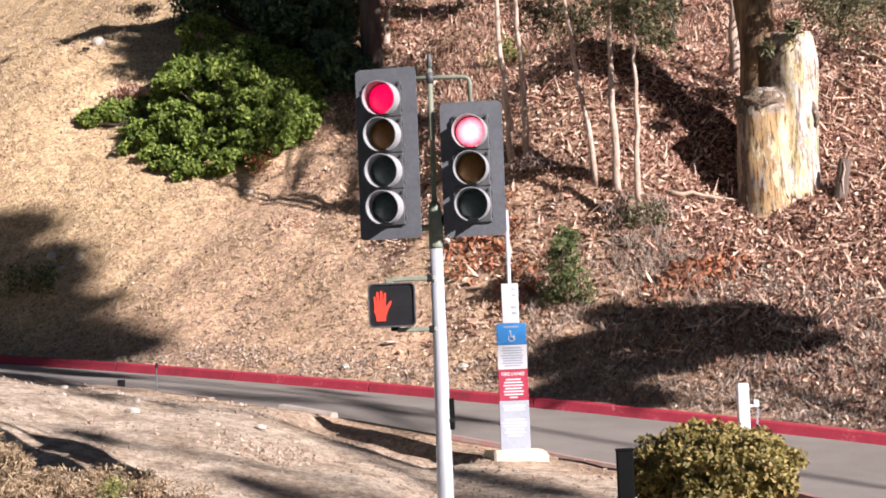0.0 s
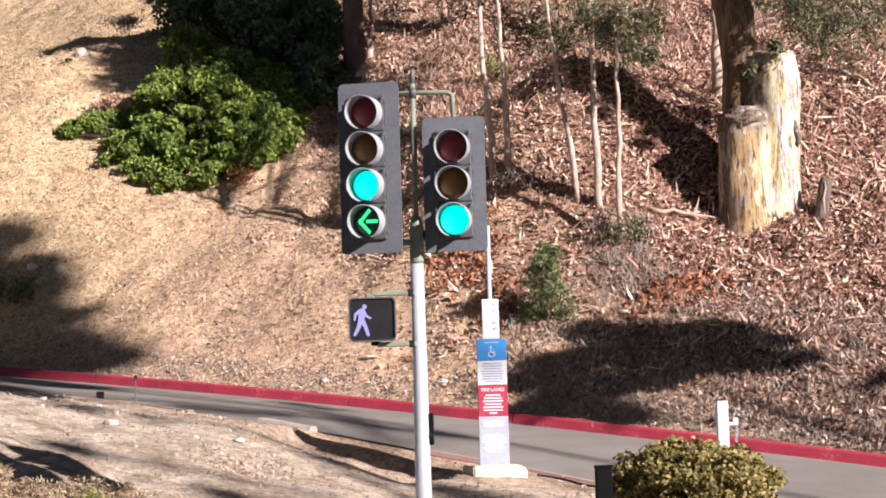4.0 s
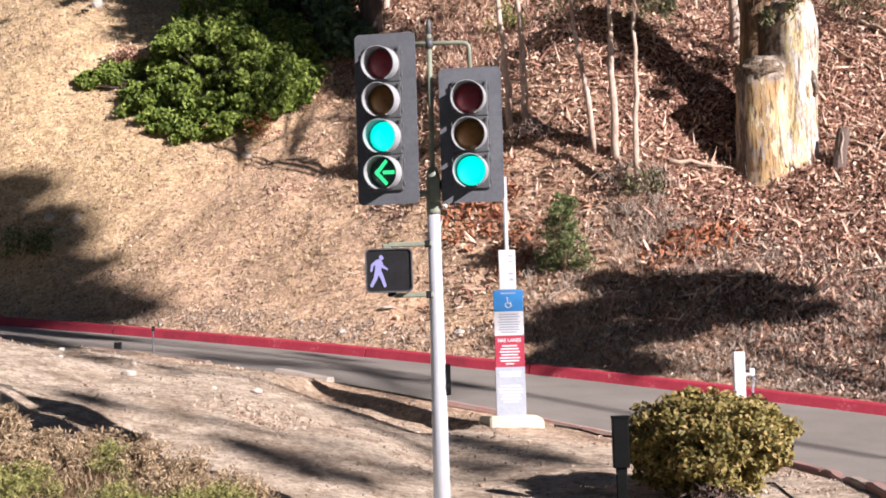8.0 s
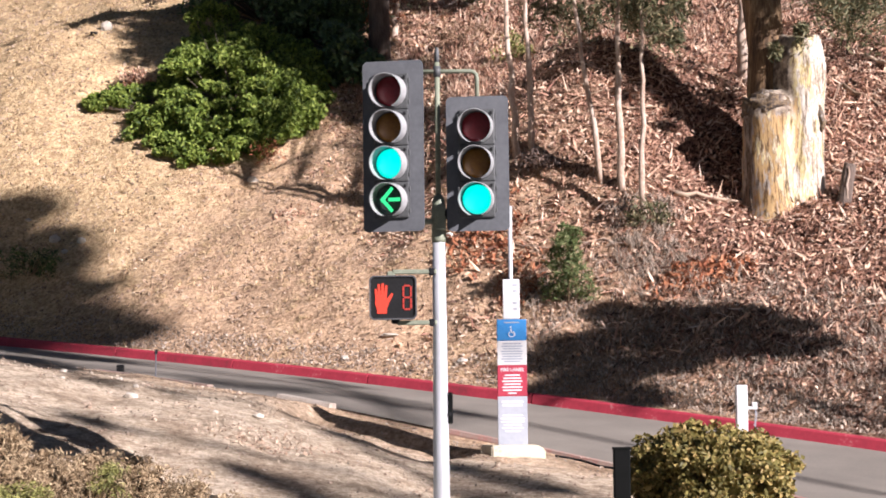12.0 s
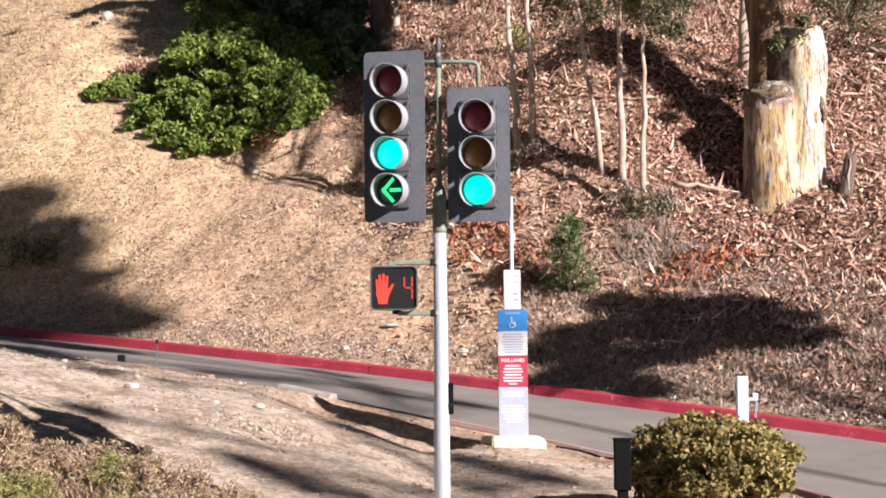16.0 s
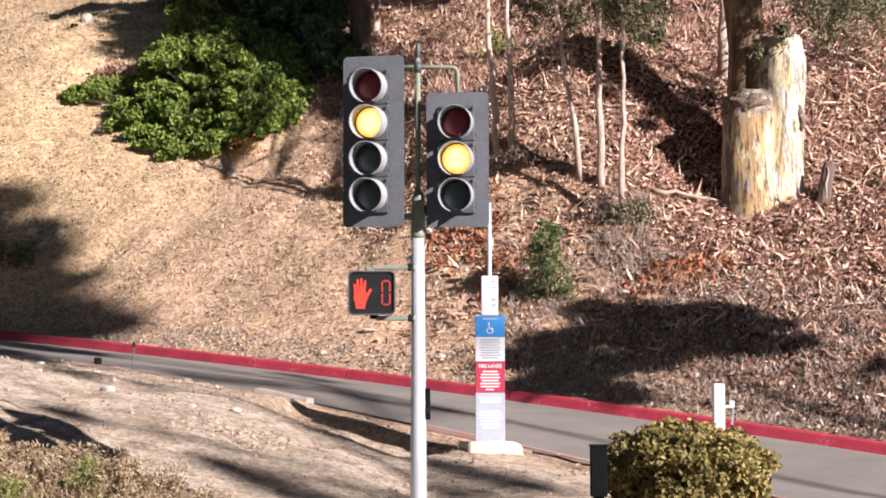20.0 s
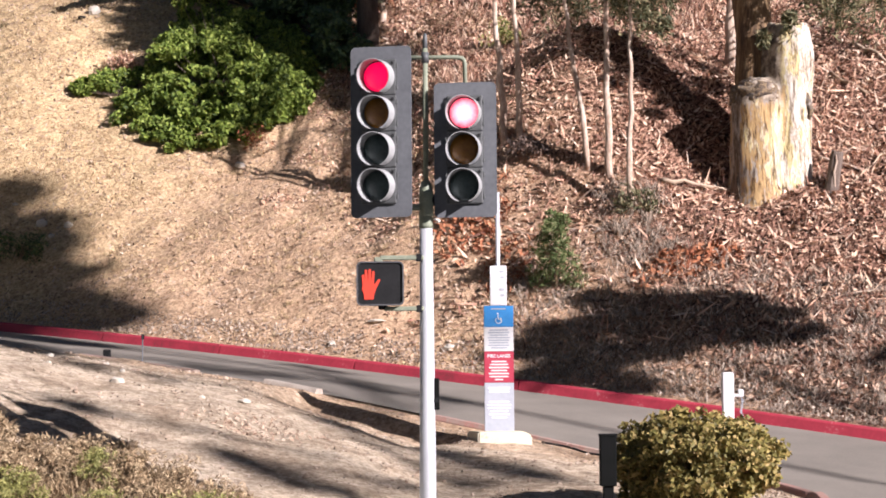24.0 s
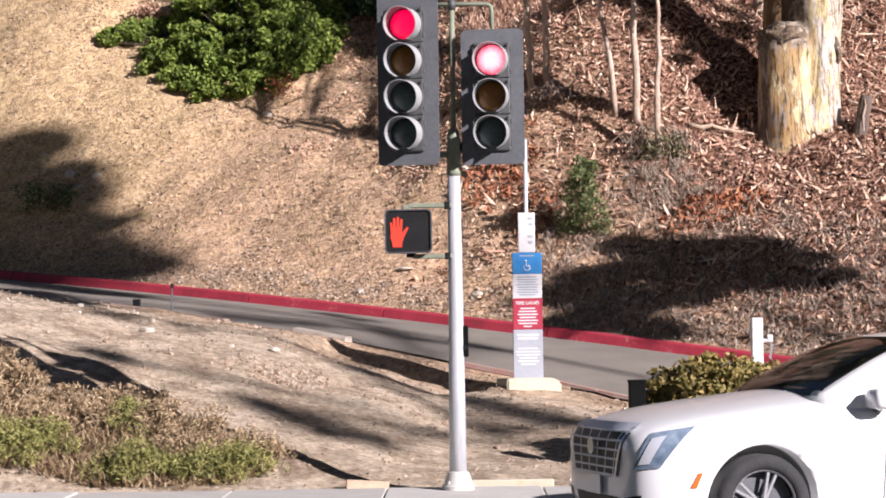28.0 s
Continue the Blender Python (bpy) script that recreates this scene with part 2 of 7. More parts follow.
def peeling_bark():
    """Bark shed in upright sheets: grey old bark, orange, yellow and bare white wood, from one side of the trunk to the other."""
    m = bpy.data.materials.new("peeling_trunk_bark")
    m.use_nodes = True
    n, l = m.node_tree.nodes, m.node_tree.links
    b = n["Principled BSDF"]
    b.inputs["Roughness"].default_value = 0.85
    co = n.new("ShaderNodeTexCoord")
    sep = n.new("ShaderNodeSeparateXYZ")
    l.new(co.outputs["Object"], sep.inputs[0])

    def tex(scale, stretch, detail, rough=0.6):
        mp = n.new("ShaderNodeMapping")
        mp.inputs["Scale"].default_value = stretch
        l.new(co.outputs["Object"], mp.inputs["Vector"])
        t = n.new("ShaderNodeTexNoise")
        t.inputs["Scale"].default_value = scale
        t.inputs["Detail"].default_value = detail
        t.inputs["Roughness"].default_value = rough
        l.new(mp.outputs[0], t.inputs["Vector"])
        return t.outputs["Fac"]

    def mad(src, k, add):
        q = n.new("ShaderNodeMath")
        q.operation = "MULTIPLY_ADD"
        l.new(src, q.inputs[0])
        q.inputs[1].default_value = k
        if isinstance(add, float):
            q.inputs[2].default_value = add
        else:
            l.new(add, q.inputs[2])
        return q.outputs[0]

    def ramp(src, *stops):
        r = n.new("ShaderNodeValToRGB")
        while len(r.color_ramp.elements) < len(stops):
            r.color_ramp.elements.new(0.5)
        for e, (p, c) in zip(r.color_ramp.elements, stops):
            e.position, e.color = p, (*c, 1)
        l.new(src, r.inputs["Fac"])
        return r.outputs["Color"]

    sheets = mad(tex(2.6, (1.6, 1.6, 0.42), 5.0, 0.62), 1.15, mad(sep.outputs["X"], 0.27, -0.10))
    colour = ramp(sheets, (0.20, (0.17, 0.125, 0.09)), (0.28, (0.40, 0.36, 0.31)), (0.33, (0.42, 0.27, 0.12)), (0.41, (0.50, 0.34, 0.15)), (0.445, (0.30, 0.22, 0.13)), (0.47, (0.60, 0.52, 0.37)),
                  (0.50, (0.60, 0.49, 0.23)), (0.57, (0.62, 0.53, 0.29)), (0.61, (0.64, 0.59, 0.51)), (0.65, (0.36, 0.28, 0.19)), (0.69, (0.62, 0.57, 0.49)))
    fleck = ramp(tex(6.0, (2.4, 2.4, 0.32), 6.0, 0.72), (0.37, (0.17, 0.13, 0.10)), (0.43, (0.50, 0.45, 0.39)), (0.48, (0.86, 0.84, 0.81)), (0.56, (0.98, 0.98, 0.98)))
    mix = n.new("ShaderNodeMix")
    mix.data_type = "RGBA"
    mix.blend_type = "MULTIPLY"
    mix.inputs["Factor"].default_value = 1.0
    l.new(colour, mix.inputs["A"])
    l.new(fleck, mix.inputs["B"])
    rough = tex(4.5, (1, 1, 1), 6.0, 0.7)
    old = ramp(rough, (0.34, (0.03, 0.022, 0.017)), (0.46, (0.14, 0.105, 0.08)), (0.54, (0.30, 0.24, 0.17)), (0.66, (0.52, 0.45, 0.36)))
    high = mad(sep.outputs["Z"], 5.0, mad(rough, 4.0, -10.7))
    side = mad(sep.outputs["X"], -8.0, mad(rough, 2.0, 0.9))
    both = n.new("ShaderNodeMath")
    both.operation = "MINIMUM"
    both.use_clamp = True
    l.new(high, both.inputs[0])
    l.new(side, both.inputs[1])
    crust = n.new("ShaderNodeMix")
    crust.data_type = "RGBA"
    l.new(both.outputs[0], crust.inputs["Factor"])
    l.new(mix.outputs["Result"], crust.inputs["A"])
    l.new(old, crust.inputs["B"])
    l.new(crust.outputs["Result"], b.inputs["Base Color"])
    bp = n.new("ShaderNodeBump")
    bp.inputs["Strength"].default_value = 0.8
    bp.inputs["Distance"].default_value = 0.04
    l.new(sheets, bp.inputs["Height"])
    l.new(bp.outputs["Normal"], b.inputs["Normal"])
    return m


M_BARK_TRUNK = peeling_bark()
M_BARK_O = surf("orange_brown_bark", [(0.3, (0.03, 0.017, 0.010)), (0.44, (0.10, 0.058, 0.028)), (0.54, (0.19, 0.115, 0.052)), (0.62, (0.30, 0.21, 0.11)), (0.7, (0.15, 0.10, 0.055))], 2.2, 0.85, 0.6, stretch=(2.5, 2.5, 0.4), fine=6, dist=0.03)
M_BARK_B = surf("burl_grey_bark", [(0.34, (0.022, 0.016, 0.013)), (0.45, (0.085, 0.062, 0.046)), (0.52, (0.21, 0.145, 0.075)), (0.57, (0.12, 0.098, 0.078)), (0.68, (0.34, 0.29, 0.235))], 4.2, 0.9, 0.8, fine=5, dist=0.05)
M_BARK_D = surf("dark_bark", [(0.3, (0.06, 0.043, 0.034)), (0.7, (0.20, 0.15, 0.115))], 4.0, 0.9, 0.6, stretch=(2, 2, 0.4), dist=0.02)
M_STEM = surf("pale_young_bark", [(0.3, (0.179, 0.114, 0.081)), (0.45, (0.403, 0.288, 0.206)), (0.6, (0.560, 0.456, 0.362)), (0.75, (0.672, 0.588, 0.500))], 5.0, 0.8, 0.4, stretch=(2, 2, 0.6), dist=0.01)
M_LEAF = surf("shrub_leaf", [(0.2, (0.044, 0.072, 0.013)), (0.45, (0.155, 0.222, 0.036)), (0.7, (0.30, 0.375, 0.070)), (0.95, (0.50, 0.54, 0.14))], 3.0, 0.6, 0.0, island=0.6, thin=0.35, spec=0.3)
# leaf green painted darker for the tree that stands in deep shade
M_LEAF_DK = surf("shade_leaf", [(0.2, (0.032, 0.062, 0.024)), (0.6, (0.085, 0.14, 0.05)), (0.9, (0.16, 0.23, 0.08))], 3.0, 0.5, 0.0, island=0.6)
M_LEAF_EU = surf("eucalyptus_leaf", [(0.15, (0.045, 0.052, 0.024)), (0.5, (0.125, 0.128, 0.062)), (0.75, (0.245, 0.218, 0.112)), (0.95, (0.47, 0.33, 0.19))], 3.0, 0.6, 0.0, island=0.7, thin=0.2, spec=0.3)
M_LEAF_BU = surf("clipped_bush_leaf", [(0.1, (0.084, 0.078, 0.024)), (0.4, (0.207, 0.178, 0.050)), (0.65, (0.336, 0.265, 0.083)), (0.85, (0.459, 0.324, 0.127)), (0.97, (0.515, 0.248, 0.143))], 5.0, 0.55, 0.0, island=0.65, thin=0.2, spec=0.3)
M_LEAF_SAP = surf("young_shrub_leaf", [(0.15, (0.045, 0.07, 0.02)), (0.5, (0.12, 0.16, 0.05)), (0.9, (0.26, 0.28, 0.12))], 3.0, 0.6, 0.0, island=0.7, thin=0.2, spec=0.3)
M_DEAD = surf("dead_weed", [(0.2, (0.14, 0.110, 0.082)), (0.55, (0.38, 0.305, 0.235)), (0.9, (0.64, 0.545, 0.435))], 6.0, 0.9, 0.0, island=0.6)
M_TWIG = surf("dry_twig", [(0.2, (0.12, 0.07, 0.04)), (0.6, (0.30, 0.19, 0.11)), (0.9, (0.50, 0.36, 0.23))], 6.0, 0.9, 0.0, island=0.6)
M_STRAW = surf("dry_grass", [(0.1, (0.07, 0.045, 0.024)), (0.45, (0.28, 0.19, 0.10)), (0.9, (0.62, 0.49, 0.30))], 3.0, 0.85, 0.0, island=0.6)
M_GRASS = surf("green_grass", [(0.1, (0.065, 0.070, 0.018)), (0.5, (0.20, 0.20, 0.048)), (0.9, (0.42, 0.38, 0.13))], 3.0, 0.7, 0.0, island=0.6)
M_LITTER = surf("bark_and_leaf_litter", [(0.05, (0.069, 0.037, 0.028)), (0.28, (0.250, 0.122, 0.080)), (0.5, (0.540, 0.305, 0.205)), (0.72, (0.710, 0.490, 0.335)), (0.93, (0.78, 0.64, 0.50))], 4.0, 0.9, 0.0, island=0.8)
M_CHIP = surf("dead_leaf_chips", [(0.05, (0.045, 0.025, 0.018)), (0.3, (0.23, 0.122, 0.078)), (0.45, (0.53, 0.315, 0.205)), (0.65, (0.72, 0.50, 0.335)), (0.93, (0.76, 0.60, 0.45))], 4.0, 0.9, 0.0, island=0.85)
M_BARKCHIP = surf("dark_bark_curls", [(0.2, (0.035, 0.022, 0.017)), (0.6, (0.12, 0.08, 0.06)), (0.9, (0.30, 0.21, 0.16))], 6.0, 0.9, 0.0, island=0.7)
M_RUSTY = surf("rusty_steel", [(0.3, (0.12, 0.065, 0.045)), (0.55, (0.22, 0.13, 0.09)), (0.8, (0.34, 0.22, 0.16))], 8, 0.8, 0.3)
M_RUST = surf("rust_red_dead_leaf", [(0.1, (0.17, 0.05, 0.022)), (0.5, (0.36, 0.13, 0.055)), (0.9, (0.52, 0.27, 0.14))], 4.0, 0.85, 0.0, island=0.7)
M_ROCK = surf("pale_rock", [(0.3, (0.42, 0.37, 0.30)), (0.6, (0.62, 0.57, 0.48)), (0.8, (0.75, 0.70, 0.62))], 6, 0.9, 0.6, dist=0.02, objrand=0.2)
M_WOOD = surf("bleached_wood", [(0.3, (0.34, 0.23, 0.14)), (0.7, (0.66, 0.52, 0.38))], 6, 0.85, 0.4, stretch=(0.5, 3, 3), objrand=0.2)
M_WHITE = surf("white_paint", [(0.3, (0.58, 0.58, 0.57)), (0.7, (0.70, 0.70, 0.69))], 5, 0.5, 0.1)
M_BLUE = surf("sign_blue", [(0.3, (0.03, 0.20, 0.50)), (0.7, (0.05, 0.26, 0.58))], 5, 0.45, 0.05)
M_CRIMSON = surf("sign_red", [(0.3, (0.34, 0.03, 0.055)), (0.7, (0.42, 0.045, 0.075))], 5, 0.45, 0.05)
M_PALE = surf("sign_pale_grey", [(0.3, (0.33, 0.35, 0.39)), (0.7, (0.44, 0.46, 0.50))], 3, 0.4, 0.05)
M_TEXT = surf("sign_lettering_white", [(0.3, GREY3(0.64)), (0.7, GREY3(0.72))], 5, 0.5, 0)
M_TEXT_G = surf("sign_lettering_grey", [(0.3, (0.28, 0.32, 0.38)), (0.7, (0.36, 0.40, 0.46))], 5, 0.5, 0)
M_DKGREEN = surf("dark_green_box", [(0.3, (0.003, 0.004, 0.003)), (0.7, (0.007, 0.007, 0.007))], 6, 0.85, 0.1, spec=0.1)
M_YELLOW = surf("faded_yellow_concrete", [(0.3, (0.46, 0.41, 0.29)), (0.55, (0.54, 0.49, 0.37)), (0.75, (0.48, 0.36, 0.17))], 6, 0.85, 0.3)

# ---- building helpers ----


def part(name, bm, material, parent=None, label="", smooth=False, at=None):
    me = bpy.data.meshes.new(name)
    bm.to_mesh(me)
    bm.free()
    for mm in (material if isinstance(material, (list, tuple)) else [material]):
        me.materials.append(mm)
    if smooth:
        me.polygons.foreach_set("use_smooth", [True] * len(me.polygons))
    ob = new(name, me)
    if parent is not None:
        ob.parent = parent
    if at is not None:
        ob.matrix_basis = at
    if label:
        ob["label"] = label
    return ob


def thing(name, m, label, category, group="", kind=""):
    ob = new(name)
    ob.matrix_basis = m
    return tagged(ob, label, category, group, kind)


def box(bm, size, at=(0, 0, 0), turn=None, bevel=0.0, seg=2):
    r = bmesh.ops.create_cube(bm, size=1.0)
    vs = r["verts"]
    bmesh.ops.scale(bm, vec=size, verts=vs)
    if bevel:
        es = {e for v in vs for e in v.link_edges}
        rb = bmesh.ops.bevel(bm, geom=list(es), offset=bevel, segments=seg, affect="EDGES", profile=0.5)
        vs = list({v for f in rb["faces"] for v in f.verts} | {v for v in vs if v.is_valid})
    if turn is not None:
        bmesh.ops.rotate(bm, cent=(0, 0, 0), matrix=turn.to_3x3(), verts=vs)
    bmesh.ops.translate(bm, vec=at, verts=vs)
    return vs


def rod(bm, p0, p1, r0, r1=None, seg=16, caps=True):
    p0, p1 = Vector(p0), Vector(p1)
    d = p1 - p0
    r = bmesh.ops.create_cone(bm, cap_ends=caps, segments=seg, radius1=r0, radius2=r0 if r1 is None else r1, depth=d.length)
    m = Matrix.Translation((p0 + p1) / 2) @ d.to_track_quat("Z", "Y").to_matrix().to_4x4()
    bmesh.ops.transform(bm, matrix=m, verts=r["verts"])
    return r["verts"]


def tube(bm, pts, radii, seg=10, jitter=0.0, rnd=None, cap=True):
    """A tapering tube along points."""
    pts = [Vector(p) for p in pts]
    rings = []
    for i, p in enumerate(pts):
        d = (pts[min(i + 1, len(pts) - 1)] - pts[max(i - 1, 0)]).normalized()
        a = d.orthogonal().normalized() if not rings else (rings_a - d * rings_a.dot(d)).normalized()
        rings_a = a
        c = d.cross(a)
        ring = []
        for k in range(seg):
            th = 2 * math.pi * k / seg
            rr = radii[i] * (1 + (rnd.uniform(-jitter, jitter) if rnd else 0))
            ring.append(bm.verts.new(p + (a * math.cos(th) + c * math.sin(th)) * rr))
        rings.append(ring)
    for r0, r1 in zip(rings, rings[1:]):
        for k in range(seg):
            bm.faces.new((r0[k], r0[(k + 1) % seg], r1[(k + 1) % seg], r1[k]))
    if cap:
        bm.faces.new(rings[0][::-1])
        bm.faces.new(rings[-1])
    return rings


def prism(bm, pts, y0, y1, bevel=0.0):
    """A plate: a polygon in x and z, from y0 to y1."""
    a = [bm.verts.new((x, y0, z)) for x, z in pts]
    b = [bm.verts.new((x, y1, z)) for x, z in pts]
    bm.faces.new(a)
    bm.faces.new(b[::-1])
    for i in range(len(pts)):
        j = (i + 1) % len(pts)
        bm.faces.new((a[j], a[i], b[i], b[j]))


def rounded(w, h, r, n=5):
    out = []
    for cx, cz, s in ((w / 2 - r, h / 2 - r, 0), (-w / 2 + r, h / 2 - r, 90), (-w / 2 + r, -h / 2 + r, 180), (w / 2 - r, -h / 2 + r, 270)):
        for k in range(n + 1):
            th = radians(s + 90 * k / n)
            out.append((cx + r * math.cos(th), cz + r * math.sin(th)))
    return out


def cloud(name, verts, faces_per, material, parent=None, label="", smooth=False):
    """Many small pieces as one mesh. verts: (pieces, corners, 3); faces_per: the corners of each face of a piece."""
    verts = np.asarray(verts, dtype=np.float32)
    n, k, _ = verts.shape
    me = bpy.data.meshes.new(name)
    fl = np.array([len(f) for f in faces_per])
    idx = np.concatenate([np.array(f) for f in faces_per])
    loops = (idx[None, :] + (np.arange(n) * k)[:, None]).ravel()
    me.vertices.add(n * k)
    me.vertices.foreach_set("co", verts.ravel())
    me.loops.add(len(loops))
    me.loops.foreach_set("vertex_index", loops.astype(np.int32))
    tot = np.tile(fl, n)
    me.polygons.add(len(tot))
    start = np.concatenate([[0], np.cumsum(tot)[:-1]])
    me.polygons.foreach_set("loop_start", start.astype(np.int32))
    me.polygons.foreach_set("loop_total", tot.astype(np.int32))
    me.update(calc_edges=True)
    me.validate()
    me.materials.append(material)
    ob = new(name, me)
    if parent is not None:
        ob.parent = parent
    if label:
        ob["label"] = label
    return ob


def leaves(rng, centres, length, width, up=None, spread=1.0, fold=0.25, vary=0.35):
    """Folded leaf blades (two quads each) round the centres. up: mean direction of each leaf's face."""
    c = np.asarray(centres, dtype=np.float64)
    n = len(c)
    d = rng.normal(size=(n, 3))
    d /= np.linalg.norm(d, axis=1)[:, None]
    nr = rng.normal(size=(n, 3)) * spread + (0 if up is None else np.asarray(up))
    nr -= d * (nr * d).sum(1)[:, None]
    nr /= np.linalg.norm(nr, axis=1)[:, None] + 1e-9
    s = np.cross(d, nr)
    ln = (length * (1 + rng.uniform(-vary, vary, n)))[:, None]
    wd = (width * (1 + rng.uniform(-vary, vary, n)))[:, None]
    return np.stack([c - d * ln / 2, c - s * wd / 2 + nr * wd * fold, c + d * ln / 2, c + s * wd / 2 + nr * wd * fold], axis=1)


LEAF_FACES = ((0, 1, 2), (0, 2, 3))

# ---- the lie of the land ----


def kerb_uv(x, y):
    """Along the red kerb (downhill) and out from it towards the street."""
    dx, dy = x - 0.97, y - 34.0
    return 0.83 * dx - 0.557 * dy, -0.557 * dx - 0.83 * dy


def from_uv(u, v):
    return 0.97 + 0.83 * u - 0.557 * v, 34.0 - 0.557 * u - 0.83 * v


def kerb_z(u):
    u = max(-22.0, u)
    return max(0.0, 1.40 - 0.112 * u - 0.0012 * u * u)


def road_width(u):
    return 4.0 + 0.12 * max(0.0, min(u, 14.0) - 3.0)


def road_z(u, v):
    return kerb_z(u) - 0.0475 * (1 + math.tanh((u - 1) / 3.5)) * v


def near_y(x):
    y = 29.8 - 0.67 * x
    for _ in range(4):
        u, v = kerb_uv(x, y)
        y += (v - road_width(u)) / 0.83
    return y


def relief(x, y, v, w):
    """Bumps of the bare ground, none on the driveway and the pavement."""
    if v < 0:
        k = min(1.0, (-v - 0.17) / 1.5)
        amp = 0.16
    elif v > w:
        k = min(1.0, (v - w) / 1.0) * min(1.0, max(0.0, (y - 20.35) / 1.0))
        amp = 0.08
    else:
        return 0.0
    p = Vector((x, y, 0.0))
    return k * amp * (noise.noise(p * 0.45) * 1.3 + noise.noise(p * 1.3) * 0.7 + noise.noise(p * 3.7) * 0.32 + noise.noise(p * 9.0) * 0.16)


def ease(a, b, x):
    t = min(1.0, max(0.0, (x - a) / (b - a)))
    return t * t * (3 - 2 * t)


def washout(u, d):
    """The broken edge of the asphalt, where rain has cut the dirt away below it."""
    k = max(0.0, min(1.0, (u + 0.55) / 0.4, (3.0 - u) / 0.4))
    w = d + 0.08 * noise.noise(Vector((u * 2.3, d, 5.0))) - 0.141 * (u + 0.3)
    return -k * (0.05 * ease(0.05, 0.25, d) + 0.20 * ease(0.40, 0.74, w)) * (1 - 0.85 * ease(1.0, 2.6, w))


def ground_z(x, y):
    u, v = kerb_uv(x, y)
    w = road_width(u)
    if v < 0:
        d = -v
        z = kerb_z(u) + 0.15 + 0.10 * min(d, 60) + 0.52 * max(0.0, min(d, 60) - 0.35)
        z += 2.4 * math.exp(-((x - 3.0) ** 2 + (y - 40.8) ** 2) / 8.8) * min(1.0, d / 3.0)
        z += 2.4 * math.exp(-((x + 9.5) ** 2 + (y - 50.0) ** 2) / 28.0) * min(1.0, d / 4.0)
    elif v <= w:
        return road_z(u, v)
    elif y <= 20.35:
        return 0.0
    else:
        yn = near_y(x)
        un, vn = kerb_uv(x, yn)
        s = min(1.0, max(0.0, (y - 20.35) / max(0.5, yn - 20.35)))
        z = road_z(un, vn) * (1 - (1 - s) ** (1 + 0.5 * min(6.0, max(0.0, -x)))) * s ** (0.25 * min(1.0, max(0.0, 1 + x)))
        z *= min(1.0, (y - 20.35) / 0.9)
        z += washout(u, v - w)
    return z + relief(x, y, v, w)


def steps(*legs):
    out = []
    for a, b, d in legs:
        out += list(np.arange(a, b, d))
    return out


def build_ground():
    us = steps((-1500, -300, 300), (-300, -60, 40), (-60, -34, 2), (-34, 13, 0.13), (13, 30, 0.8), (30, 300, 45), (300, 1501, 300))
    back = steps((-1500, -300, 300), (-300, -60, 40), (-60, -30, 1.5), (-30, -16, 0.3), (-16, -0.2, 0.13)) + [-0.17, 0.0]
    front = steps((0.1, 15.0, 0.13), (15, 30, 1.0), (30, 300, 45), (300, 1501, 300))
    verts = []
    for u in us:
        w = road_width(u)
        for v in back + [w * s for s in (0.02, 0.25, 0.5, 0.75, 0.98)] + [w + 0.03 + f for f in front]:
            x, y = from_uv(u, v)
            if -0.17 < v < w + 0.02:
                z = road_z(u, v) - 0.06
            else:
                z = ground_z(x, y)
            if v > 0 and y < 20.3:
                z = -0.30 if y > -4.0 else 0.0
            if v > w and 20.3 <= y < 20.5:
                z = min(z, -0.02)
            verts.append((x, y, z))
    nv = len(back) + 5 + len(front)
    nu = len(us)
    ii = (np.arange(nu - 1)[:, None] * nv + np.arange(nv - 1)[None, :]).ravel()
    faces = np.stack([ii, ii + 1, ii + nv + 1, ii + nv], axis=1)[:, ::-1]
    me = bpy.data.meshes.new("ground")
    me.from_pydata(verts, [], faces.tolist())
    me.polygons.foreach_set("use_smooth", [True] * len(me.polygons))
    me.materials.append(M_GROUND)
    return tagged(new("ground", me), "dry tan hillside of bare dirt, straw and leaf litter", "ground", kind="structure")


def build_road():
    bm = bmesh.new()
    rows = []
    for u in steps((-60, -30, 2.0), (-30, 22, 0.5), (22, 60, 3)):
        w = road_width(u)
        row = []
        for k in range(9):
            v = w * k / 8
            x, y = from_uv(u, v)
            row.append(bm.verts.new((x, y, road_z(u, v) + 0.006 * noise.noise(Vector((x, y, 3))))))
        rows.append(row)
    for a, b in zip(rows, rows[1:]):
        for k in range(8):
            bm.faces.new((a[k], b[k], b[k + 1], a[k + 1]))
    bmesh.ops.recalc_face_normals(bm, faces=bm.faces[:])
    if sum(f.normal.z for f in bm.faces) < 0:
        bmesh.ops.reverse_faces(bm, faces=bm.faces[:])
    ob = part("driveway_road", bm, M_ROAD, smooth=True)
    return tagged(ob, "narrow worn grey asphalt driveway climbing the slope", "road", kind="structure")


